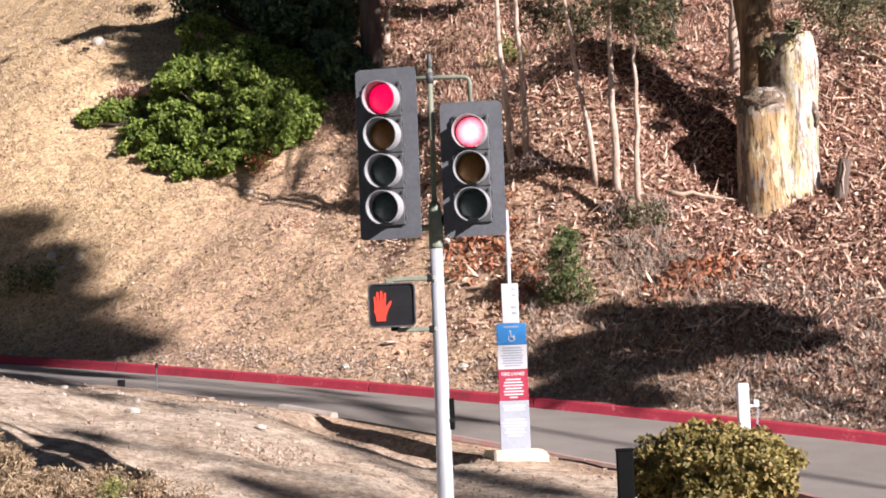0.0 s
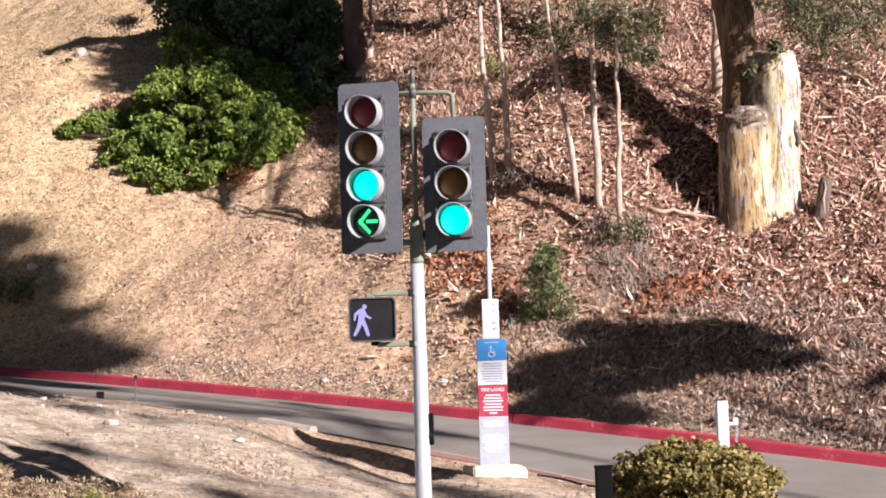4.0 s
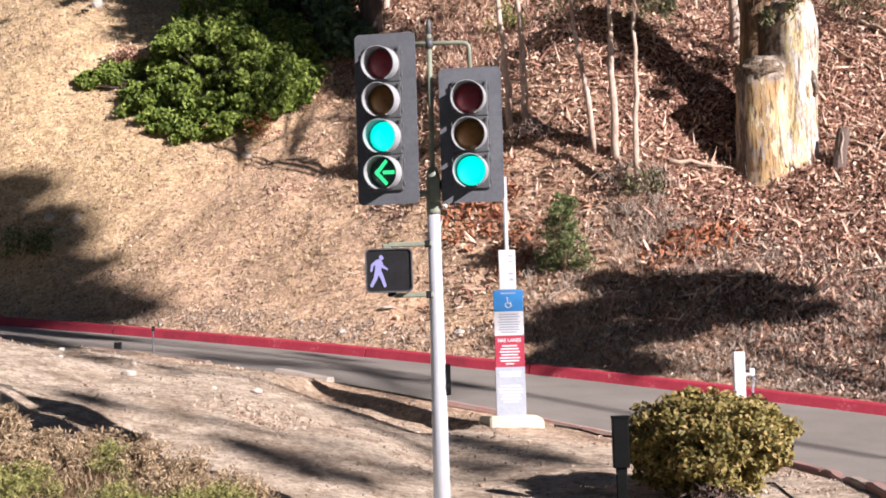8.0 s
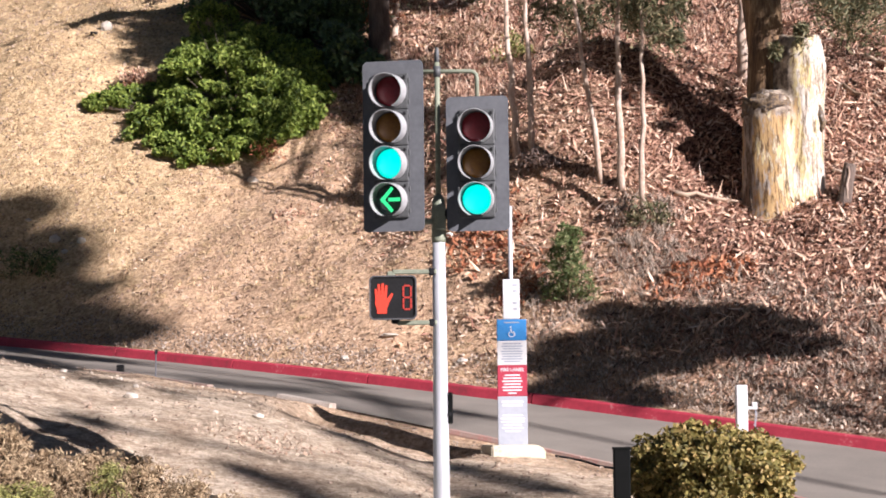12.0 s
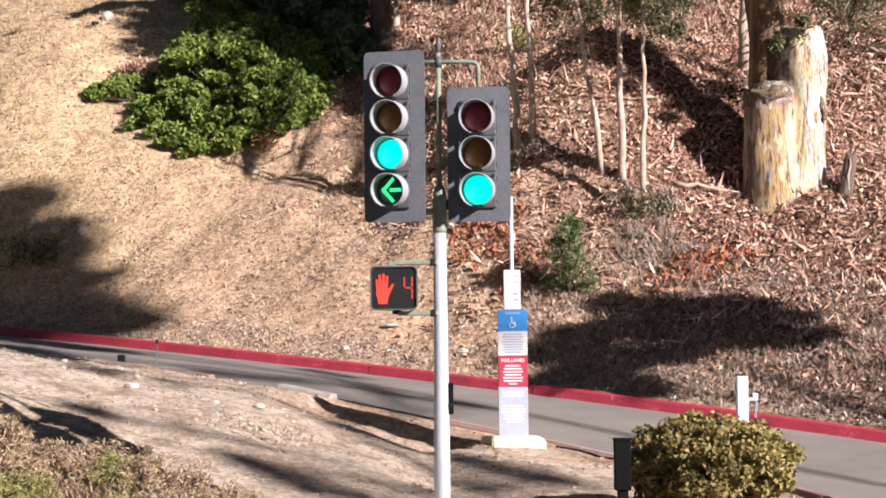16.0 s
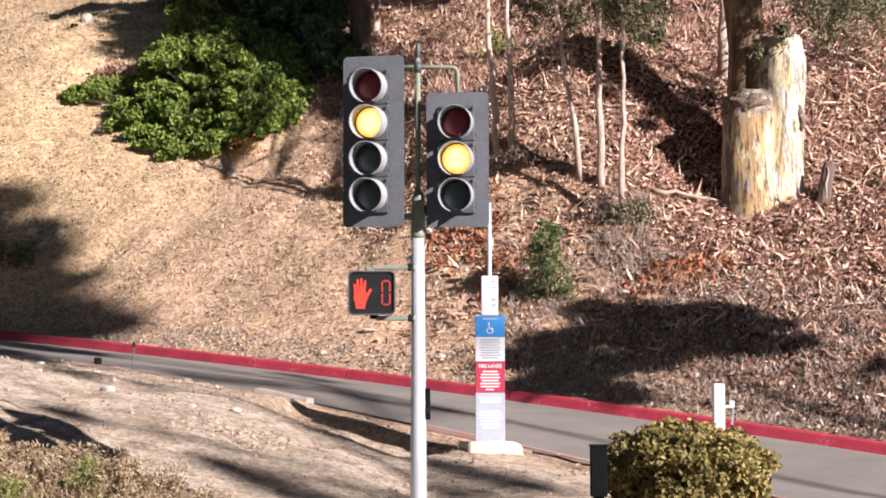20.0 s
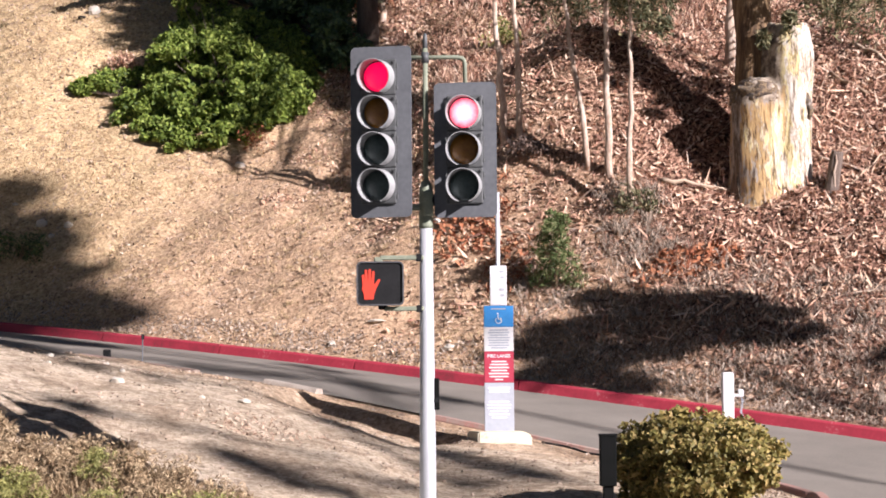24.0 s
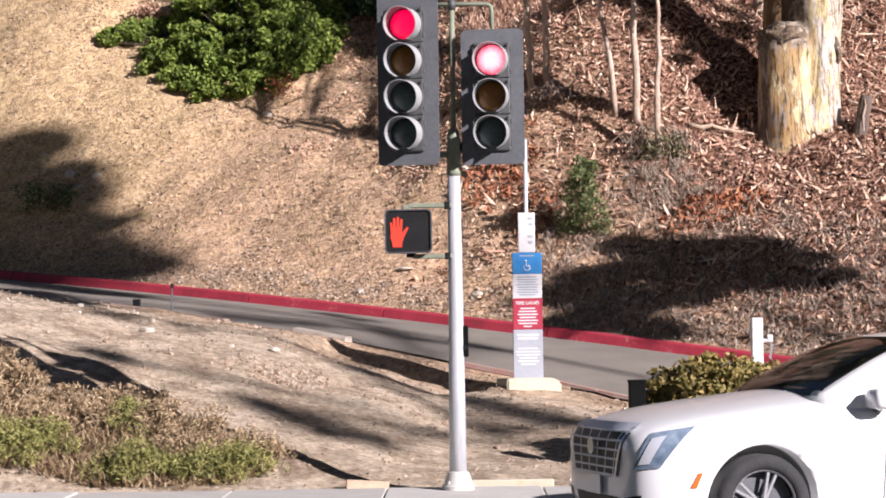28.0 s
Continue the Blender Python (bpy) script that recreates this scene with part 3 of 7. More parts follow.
def kerb_run(parent, name, u0, u1, v_of, width, height, material, length, gap=0.012, zoff=0.0, wobble=0.0):
    """Kerb stones end to end."""
    rnd = random.Random(5)
    u = u0
    while u < u1 - 0.05:
        e = min(u + length * (1 + rnd.uniform(-0.1, 0.1)), u1)
        bm = bmesh.new()
        prev = None
        n = max(2, int((e - u) / 0.6))
        lift = rnd.uniform(-wobble, wobble)
        for i in range(n + 1):
            uu = u + gap + (e - u - 2 * gap) * i / n
            v = v_of(uu)
            prof = [(0.045 * height / 0.165, -0.08), (0.03 * height / 0.165, 0.0), (-0.015 * height / 0.165, height - 0.025), (-0.045 * height / 0.165, height), (-width + 0.02, height + 0.004), (-width, height - 0.02), (-width, -0.08)]
            ring = []
            for dv, dz in prof:
                x, y = from_uv(uu, v + dv)
                ring.append(bm.verts.new((x, y, road_z(uu, max(0.0, v - 0.02)) + dz + lift + zoff)))
            if prev:
                for k in range(6):
                    bm.faces.new((prev[k], ring[k], ring[k + 1], prev[k + 1]))
            else:
                bm.faces.new(ring)
            prev = ring
        bm.faces.new(prev[::-1])
        bmesh.ops.recalc_face_normals(bm, faces=bm.faces[:])
        part("kerb_stone", bm, material, parent)
        u = e


build_ground()
build_road()
red_kerb = thing("kerb", pose(0, 0, 0), "red-painted concrete kerb along the uphill side of the driveway", "kerb", kind="structure")
kerb_run(red_kerb, "kerb_stone", -34, 18, lambda u: 0.0, 0.17, 0.165, M_REDKERB, 3.1)
low_kerb = thing("low_kerb", pose(0, 0, 0), "low concrete edging with faded red paint beside the driveway", "kerb", kind="structure")
kerb_run(low_kerb, "kerb_stone", 1.6, 6.7, lambda u: road_width(u) + 0.16, 0.14, 0.05, M_OLDRED, 2.2)
kerb_run(low_kerb, "kerb_stone", -1.40, -0.40, lambda u: road_width(u) + 0.24, 0.18, 0.085, M_OLDCONC, 2.0)
for a, b in ((-5.2, -3.9), (-3.8, -2.75)):
    kerb_run(low_kerb, "kerb_stone", a, b, lambda u: road_width(u) + 0.22, 0.16, 0.035, M_OLDRED, 2.0, wobble=0.02)


def bend_x(y):
    """Where the edge of the driveway's mouth runs, from the low kerb down to the pavement."""
    return 4.66 + 0.03 * max(0.0, 24.0 - y) - (0.13 * (y - 24.8) ** 2 if y > 24.8 else 0.0)


def driveway_mouth():
    bm = bmesh.new()
    rows = []
    ys = [20.42 + 0.25 * k for k in range(27)]
    for y in ys:
        x0 = bend_x(y)
        row = []
        for k in range(15):
            x = x0 + 0.6 * k
            row.append(bm.verts.new((x, y, ground_z(x, y) - relief(x, y, kerb_uv(x, y)[1], road_width(kerb_uv(x, y)[0])) * 0.8 + 0.03)))
        rows.append(row)
    for a, b in zip(rows, rows[1:]):
        for k in range(14):
            bm.faces.new((a[k], a[k + 1], b[k + 1], b[k]))
    bmesh.ops.recalc_face_normals(bm, faces=bm.faces[:])
    if sum(f.normal.z for f in bm.faces) < 0:
        bmesh.ops.reverse_faces(bm, faces=bm.faces[:])
    tagged(part("driveway_mouth", bm, M_ROAD, smooth=True), "grey asphalt mouth of the driveway at the street", "road", kind="structure")
    for i in range(5):
        bm = bmesh.new()
        prev = None
        for k in range(7):
            y = 20.5 + 1.2 * i + 0.02 + 1.16 * k / 6
            x = bend_x(y)
            z = ground_z(x, y)
            ring = [bm.verts.new((x + dx, y, z + dz)) for dx, dz in ((0.02, -0.08), (0.0, 0.075), (-0.03, 0.10), (-0.13, 0.10), (-0.15, 0.08), (-0.15, -0.08))]
            if prev:
                for j in range(5):
                    bm.faces.new((prev[j], ring[j], ring[j + 1], prev[j + 1]))
            else:
                bm.faces.new(ring)
            prev = ring
        bm.faces.new(prev[::-1])
        bmesh.ops.recalc_face_normals(bm, faces=bm.faces[:])
        part("kerb_stone", bm, M_OLDRED, low_kerb)


driveway_mouth()


def build_street():
    bm = bmesh.new()
    box(bm, (300, 15.5, 0.2), (0, 11.0, -0.254))
    tagged(part("street", bm, M_STREET), "dark asphalt street at the crossing", "road", kind="structure")
    walkway = thing("pavement", pose(0, 0, 0), "pale concrete pavement with scored joints beside the dirt", "pavement", kind="structure")
    bm = bmesh.new()
    box(bm, (1.49, 1.40, 0.24), (0, 0, -0.12), bevel=0.012, seg=1)
    me = None
    for i in range(40):
        x = -30 + 1.5 * i
        if me is None:
            ob = part("slab", bm, M_CONC, walkway)
            me = ob.data
        else:
            ob = new("slab", me)
            ob.parent = walkway
        ob.matrix_basis = pose(x, 19.65, 0.004 * ((i * 7) % 3))
    bm = bmesh.new()
    box(bm, (120, 7.4, 0.3), (0, -0.5, -0.15), bevel=0.02)
    tagged(part("near_pavement", bm, M_NEARPAVE), "wide dark grey concrete pavement, unseen, at the near corner", "pavement", kind="structure")
    bm = bmesh.new()
    box(bm, (2.98, 0.17, 0.3), (0, 0, -0.15), bevel=0.02)
    me = None
    for i in range(20):
        if me is None:
            ob = part("kerb_stone", bm, M_CONC, walkway)
            me = ob.data
        else:
            ob = new("kerb_stone", me)
            ob.parent = walkway
        ob.matrix_basis = pose(-29 + 3 * i, 18.85, 0.0)


build_street()


def low_sky_block():
    """Wooded ridge added unseen behind the camera, across the street, to block low sky."""
    bm = bmesh.new()
    rows = []
    for i in range(121):
        a = radians(170 + 200 * i / 120)
        row = []
        for k, (d, h) in enumerate(((58, -0.4), (64, 11), (72, 20), (84, 26), (110, 28))):
            x, y = d * math.cos(a) * 1.3, d * math.sin(a)
            row.append(bm.verts.new((x, y, h * (1 + 0.25 * noise.noise(Vector((x * 0.08, y * 0.08, 1)))) + (0.9 * noise.noise(Vector((x * 0.4, y * 0.4, 2))) if k else 0))))
        rows.append(row)
    for a, b in zip(rows, rows[1:]):
        for k in range(4):
            bm.faces.new((a[k], b[k], b[k + 1], a[k + 1]))
    bmesh.ops.recalc_face_normals(bm, faces=bm.faces[:])
    tagged(part("backdrop", bm, M_SKYBLOCK), "unseen dark green ridge added to block low sky light", "hill", kind="structure")


low_sky_block()

# ---- traffic signal ----
SECTION = 0.3475


def lens_dome(bm, r=0.143, deep=0.035, seg=28, rings=5):
    rows = []
    for i in range(rings + 1):
        a = i / rings
        rr = r * math.sin(a * math.pi / 2)
        y = -deep * math.cos(a * math.pi / 2)
        if i == 0:
            rows.append([bm.verts.new((0, y, 0))])
        else:
            rows.append([bm.verts.new((rr * math.cos(2 * math.pi * k / seg), y, rr * math.sin(2 * math.pi * k / seg))) for k in range(seg)])
    for a, b in zip(rows, rows[1:]):
        for k in range(seg):
            j = (k + 1) % seg
            bm.faces.new((a[0], b[k], b[j]) if len(a) == 1 else (a[k], b[k], b[j], a[j]))
    bmesh.ops.recalc_face_normals(bm, faces=bm.faces[:])


def visor_mesh(bm, r=0.155, length=0.235, slot=42, seg=34):
    """A tunnel visor: a tube open in front, with a slot below; the mouth is cut back at the bottom."""
    inner, outer = [], []
    a0, a1 = radians(-90 + slot / 2), radians(270 - slot / 2)
    rows = []
    for k in range(seg + 1):
        th = a0 + (a1 - a0) * k / seg
        c, s = math.cos(th), math.sin(th)
        ln = length * (0.86 + 0.14 * s)
        rows.append([bm.verts.new(((r + d) * c, y, (r + d) * s - drop)) for d, y, drop in ((0, 0, 0), (0, -ln, 0.012), (0.006, -ln, 0.012), (0.006, 0, 0))])
    for a, b in zip(rows, rows[1:]):
        for k in range(4):
            j = (k + 1) % 4
            bm.faces.new((a[k], b[k], b[j], a[j]))
    bm.faces.new(rows[0])
    bm.faces.new(rows[-1][::-1])
    bmesh.ops.recalc_face_normals(bm, faces=bm.faces[:])


GLOW = {
    "red_plain": glow_disc("lit_red", (0.62, 0.0, 0.045), (0.5, 0.0, 0.03), 1.0, 0.15),
    "red_hot": glow_disc("lit_red_bright", (1.1, 0.55, 0.57), (0.75, 0.005, 0.045), 1.0, 0.15),
    "amber": glow_disc("lit_amber", (1.1, 0.80, 0.26), (0.72, 0.25, 0.008), 1.0, 0.15),
    "green": glow_disc("lit_green", (0.0, 0.56, 0.45), (0.0, 0.46, 0.34), 1.0, 0.15),
    "arrow": glow("lit_arrow", (0.03, 0.58, 0.17), 1.0),
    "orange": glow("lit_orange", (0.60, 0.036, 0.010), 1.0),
    "digit": glow("lit_digit", (0.40, 0.026, 0.012), 1.0),
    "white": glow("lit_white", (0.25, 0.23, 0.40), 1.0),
}
LAMPS = {}


def arrow_mesh(bm):
    for pts in ([(-0.095, 0.0), (-0.075, -0.03), (0.035, 0.10), (0.015, 0.125)], [(-0.095, 0.0), (-0.075, 0.03), (0.035, -0.10), (0.015, -0.125)],
                [(-0.012, 0.017), (-0.012, -0.017), (0.10, -0.017), (0.10, 0.017)]):
        k = 0.0006 * len(bm.faces)
        prism(bm, pts, -0.004 - k, 0.0)
    bmesh.ops.recalc_face_normals(bm, faces=bm.faces[:])


def traffic_light(at, turn, count, colours, label, aside=0.0):
    head = thing("traffic_light", pose(*at, 0, 0, turn), label, "traffic light", "signal heads on the pole")
    h = SECTION * count + 0.25
    bm = bmesh.new()
    prism(bm, rounded(0.60, h, 0.05), -0.004, 0.004)
    for s in (-1, 1):
        box(bm, (0.012, 0.025, h - 0.12), (s * 0.292, 0.008, 0), bevel=0.004, seg=1)
    bmesh.ops.recalc_face_normals(bm, faces=bm.faces[:])
    part("backplate", bm, M_BACKPLATE, head, "dull dark grey louvreless backplate with rounded corners")
    lamps = []
    for i, (lens_mat, key) in enumerate(colours):
        z = (count - 1) * SECTION / 2 - i * SECTION
        bm = bmesh.new()
        box(bm, (0.335, 0.19, 0.338), (0, 0.10, 0), bevel=0.02)
        box(bm, (0.345, 0.030, 0.343), (0, -0.022, 0), bevel=0.012)
        rod(bm, (0, -0.036, 0), (0, -0.046, 0), 0.165, 0.161, 32)
        sec = part("signal_section", bm, M_HOUSING, head, at=pose(aside, 0, z))
        bm = bmesh.new()
        lens_dome(bm)
        part("lens", bm, lens_mat, sec, "unlit tinted signal lens", True, pose(0, -0.0475, 0))
        bm = bmesh.new()
        visor_mesh(bm)
        vis = part("visor", bm, M_VISOR, sec, "weathered grey tunnel visor", at=pose(0, -0.040, 0))
        for sx in (-1, 1):
            bm = bmesh.new()
            box(bm, (0.014, 0.022, 0.045), (0, 0, 0.105), bevel=0.003, seg=1)
            box(bm, (0.014, 0.022, 0.045), (0, 0, -0.105), bevel=0.003, seg=1)
            rod(bm, (0, 0, -0.12), (0, 0, 0.12), 0.0045, seg=8)
            clip = bmesh.new()
            box(clip, (0.022, 0.03, 0.03), (0, 0, 0), bevel=0.005, seg=1)
            part("visor_clip", clip, M_BLACK, sec, "black visor clip", at=pose(sx * 0.138, -0.045, 0.132))
            part("hinge", bm, M_HOUSING, sec, "steel hinge pin" if sx > 0 else "door latch", at=pose(sx * 0.181, -0.028, 0))
        if key == "arrow":
            bm = bmesh.new()
            arrow_mesh(bm)
            lamp = part("lit_arrow", bm, GLOW["arrow"], sec, "glowing green left arrow")
            LAMPS[(count, i)] = (lamp, pose(0, -0.0875, 0), pose(0, 0.04, 0))
        else:
            bm = bmesh.new()
            lens_dome(bm, 0.1423, 0.0352)
            lamp = part("lit_lens", bm, GLOW[key], sec, "glowing signal lens", True)
            LAMPS[(count, i)] = (lamp, pose(0, -0.0515, 0), pose(0, 0.06, 0))
    return head


traffic_light((-0.486, 19.86, 3.922), -14, 4,
                          [(M_LENS_R, "red_plain"), (M_LENS_Y, "amber"), (M_LENS_G, "green"), (M_LENS_G, "arrow")],
                          "grey four-lamp traffic light with backplate, tunnel visors and arrow lens", -0.014)
traffic_light((0.317, 19.86, 3.745), -8, 3,
                           [(M_LENS_R, "red_hot"), (M_LENS_Y, "amber"), (M_LENS_G, "green")],
                           "grey three-lamp traffic light with backplate and tunnel visors")


def signal_pole():
    p = thing("signal_pole", pose(-0.062, 20.0, 0.004), "pale galvanised signal pole with green mounting pipes on a cast base", "traffic signal pole")
    bm = bmesh.new()
    tube(bm, [(0, 0, 0.05), (0, 0, 1.0), (0, 0, 2.0), (0, 0, 3.03)], [0.084, 0.077, 0.069, 0.061], 28)
    part("shaft", bm, M_STEEL, p, smooth=True)
    bm = bmesh.new()
    tube(bm, [(0, 0, 0.0), (0, 0, 0.04), (0, 0, 0.06), (0, 0, 0.13), (0, 0, 0.17), (0, 0, 0.18)], [0.155, 0.155, 0.135, 0.115, 0.105, 0.09], 24)
    base = part("cast_base", bm, M_CONC, p, "pale cast base collar")
    for k in range(4):
        bm = bmesh.new()
        rod(bm, (0.125 * math.cos(k * 1.571 + 0.8), 0.125 * math.sin(k * 1.571 + 0.8), 0.04), (0.125 * math.cos(k * 1.571 + 0.8), 0.125 * math.sin(k * 1.571 + 0.8), 0.09), 0.016, seg=6)
        part("bolt", bm, M_STEEL, base)
    bm = bmesh.new()
    tube(bm, [(0, 0, 3.0), (0, 0, 3.03), (0, 0, 3.30), (0, 0, 3.40), (0, 0, 3.45), (0, 0, 3.46)], [0.066, 0.070, 0.068, 0.06, 0.04, 0.03], 24)
    box(bm, (0.10, 0.11, 0.25), (0.02, -0.03, 3.24), bevel=0.02)
    tb = part("terminal_compartment", bm, M_GREEN, p, "green painted terminal compartment", True)
    bm = bmesh.new()
    tube(bm, [(0.06, -0.03, 3.27), (0.17, -0.03, 3.27)], [0.055, 0.055], 18)
    part("arm_stub", bm, M_BLACK, tb, "dark side arm stub to the signal head")
    bm = bmesh.new()
    tube(bm, [(-0.06, -0.03, 3.20), (-0.33, -0.05, 3.20)], [0.03, 0.03], 12)
    part("arm_stub", bm, M_GREEN, tb)
    bm = bmesh.new()
    tube(bm, [(0, 0, 3.44), (0, 0, 4.74)], [0.026, 0.025], 14)
    part("riser_pipe", bm, M_GREEN, p, smooth=True)
    bm = bmesh.new()
    tube(bm, [(-0.42, 0, 4.652), (0.30, 0, 4.652), (0.345, 0, 4.646), (0.372, 0, 4.628), (0.383, 0, 4.59), (0.384, 0, 4.35)], [0.021] * 6, 12)
    part("cross_pipe", bm, M_GREEN, p, smooth=True)
    bm = bmesh.new()
    tube(bm, [(0, 0, 4.60), (0, 0, 4.70)], [0.038, 0.038], 14)
    tube(bm, [(0, 0, 4.70), (0, 0, 4.84), (0, 0, 4.88), (0, 0, 4.89)], [0.024, 0.024, 0.016, 0.004], 12)
    part("pipe_cap", bm, M_HOUSING, p, "grey pipe fitting and cap", True)
    b = thing("push_button", pose(0.026, 20.01, 1.42), "dark green pedestrian push button box on the pole", "push button")
    bm = bmesh.new()
    box(bm, (0.055, 0.09, 0.30), (0, 0, 0), bevel=0.012)
    part("case", bm, M_DKGREEN, b)
    bm = bmesh.new()
    rod(bm, (0, -0.045, -0.06), (0, -0.06, -0.06), 0.022, seg=16)
    part("button", bm, M_BLACK, b)


signal_pole()

# pedestrian signal
SEGS = {"0": "ABCDEF", "1": "BC", "2": "ABGED", "3": "ABGCD", "4": "FGBC", "5": "AFGCD", "6": "AFGECD", "7": "ABC", "8": "ABCDEFG", "9": "AFGBC" + "D", "10": "TABCDEF"}
PED = {}


def capsule(bm, p, q, r0, r1, y, n=8):
    (x0, z0), (x1, z1) = p, q
    a = math.atan2(z1 - z0, x1 - x0)
    pts = [(x0 + r0 * math.cos(a + math.pi / 2 + math.pi * k / n), z0 + r0 * math.sin(a + math.pi / 2 + math.pi * k / n)) for k in range(n + 1)]
    pts += [(x1 + r1 * math.cos(a - math.pi / 2 + math.pi * k / n), z1 + r1 * math.sin(a - math.pi / 2 + math.pi * k / n)) for k in range(n + 1)]
    prism(bm, pts, -0.003 - y, 0.0)


def ped_signal():
    s = thing("pedestrian_signal", pose(-0.503, 19.92, 2.473), "black square pedestrian crossing signal on two arms beside the pole", "pedestrian signal")
    bm = bmesh.new()
    prism(bm, rounded(0.43, 0.40, 0.045), -0.07, 0.13)
    bmesh.ops.recalc_face_normals(bm, faces=bm.faces[:])
    case = part("case", bm, M_BLACK, s)
    bm = bmesh.new()
    o, i = rounded(0.45, 0.42, 0.05), rounded(0.424, 0.394, 0.04)
    ring = [[bm.verts.new((x, y, z)) for x, z in pts] for pts, y in ((o, 0.0), (o, -0.088), (i, -0.088), (i, -0.06))]
    n = len(o)
    for a, b in zip(ring, ring[1:]):
        for k in range(n):
            bm.faces.new((a[k], a[(k + 1) % n], b[(k + 1) % n], b[k]))
    bmesh.ops.recalc_face_normals(bm, faces=bm.faces[:])
    part("door_frame", bm, M_DKFRAME, s, "thin dark metal door frame round the face")
    for z, x0 in ((0.248, -0.02), (-0.238, 0.02)):
        bm = bmesh.new()
        box(bm, (0.40 - x0, 0.05, 0.045), (0.215 + x0 / 2, 0.03, z), bevel=0.008, seg=1)
        arm = part("arm", bm, M_GREEN, s, "dull green mounting arm")
        bm = bmesh.new()
        box(bm, (0.06, 0.06, 0.07), (0.37, 0.03, z), bevel=0.01, seg=1)
        part("clamp", bm, M_BLACK, arm)
        bm = bmesh.new()
        box(bm, (0.08, 0.05, 0.05), (0.0 + x0, 0.03, z * 0.93), bevel=0.01, seg=1)
        part("bracket", bm, M_BLACK if z < 0 else M_GREEN, arm)
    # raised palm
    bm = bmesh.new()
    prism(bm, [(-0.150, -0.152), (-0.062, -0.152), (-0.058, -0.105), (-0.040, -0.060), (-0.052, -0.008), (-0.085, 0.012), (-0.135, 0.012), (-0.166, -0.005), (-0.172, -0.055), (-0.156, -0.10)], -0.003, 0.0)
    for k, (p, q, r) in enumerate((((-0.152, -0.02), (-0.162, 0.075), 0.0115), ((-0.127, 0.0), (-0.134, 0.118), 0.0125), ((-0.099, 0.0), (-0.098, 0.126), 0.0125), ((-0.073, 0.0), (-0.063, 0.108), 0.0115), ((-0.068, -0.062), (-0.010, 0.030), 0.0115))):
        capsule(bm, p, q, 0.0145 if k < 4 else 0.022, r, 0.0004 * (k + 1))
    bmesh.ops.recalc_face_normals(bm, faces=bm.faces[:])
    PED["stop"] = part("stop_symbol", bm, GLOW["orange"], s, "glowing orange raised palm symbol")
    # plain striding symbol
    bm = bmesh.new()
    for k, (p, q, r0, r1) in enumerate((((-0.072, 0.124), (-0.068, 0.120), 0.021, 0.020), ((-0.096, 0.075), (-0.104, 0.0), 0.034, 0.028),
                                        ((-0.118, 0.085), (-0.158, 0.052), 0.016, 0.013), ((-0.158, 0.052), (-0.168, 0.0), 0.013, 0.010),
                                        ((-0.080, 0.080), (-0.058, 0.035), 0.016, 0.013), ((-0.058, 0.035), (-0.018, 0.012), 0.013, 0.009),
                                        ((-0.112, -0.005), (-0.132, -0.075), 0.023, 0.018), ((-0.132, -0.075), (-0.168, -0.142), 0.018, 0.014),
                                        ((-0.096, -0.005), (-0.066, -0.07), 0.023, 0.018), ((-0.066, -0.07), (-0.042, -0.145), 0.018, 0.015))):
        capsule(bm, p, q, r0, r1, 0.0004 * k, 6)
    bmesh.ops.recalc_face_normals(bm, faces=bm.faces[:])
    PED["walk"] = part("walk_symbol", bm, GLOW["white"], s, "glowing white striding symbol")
    # countdown segments
    cx, w, hh, t = 0.135, 0.036, 0.112, 0.0085
    for name, x, z, flat in (("A", 0, hh, 1), ("B", w, hh / 2, 0), ("C", w, -hh / 2, 0), ("D", 0, -hh, 1), ("E", -w, -hh / 2, 0), ("F", -w, hh / 2, 0), ("G", 0, 0, 1), ("T", -w * 1.9, 0, 2)):
        bm = bmesh.new()
        lx, lz = ((w - t * 0.8), t) if flat == 1 else (t, (hh - t) if flat == 2 else hh / 2 - t * 0.8)
        for k in range(2 if flat != 2 else 4):
            m = (k - (0.5 if flat != 2 else 1.5)) * 2 * ((lx if flat == 1 else lz) / (2 if flat != 2 else 4)) * 1.02
            c = (m, 0) if flat == 1 else (0, m)
            sx, sz = (lx / 2 * 0.92, t) if flat == 1 else (t, lz / (2 if flat != 2 else 4) * 0.92)
            prism(bm, [(c[0] + a * sx + cx + x, c[1] + b * sz + z) for a, b in ((1, 1), (-1, 1), (-1, -1), (1, -1))], -0.003, 0.0)
        bmesh.ops.recalc_face_normals(bm, faces=bm.faces[:])
        PED[name] = part("countdown_segment", bm, GLOW["digit"], s, "glowing red countdown segment")
    return s


ped_signal()

# ---- sign by the driveway ----


def bars(parent, rows, material, y, name="text_line"):
    for x, z, w, h in rows:
        bm = bmesh.new()
        box(bm, (w, 0.004, h), (x, y, z))
        part(name, bm, material, parent)


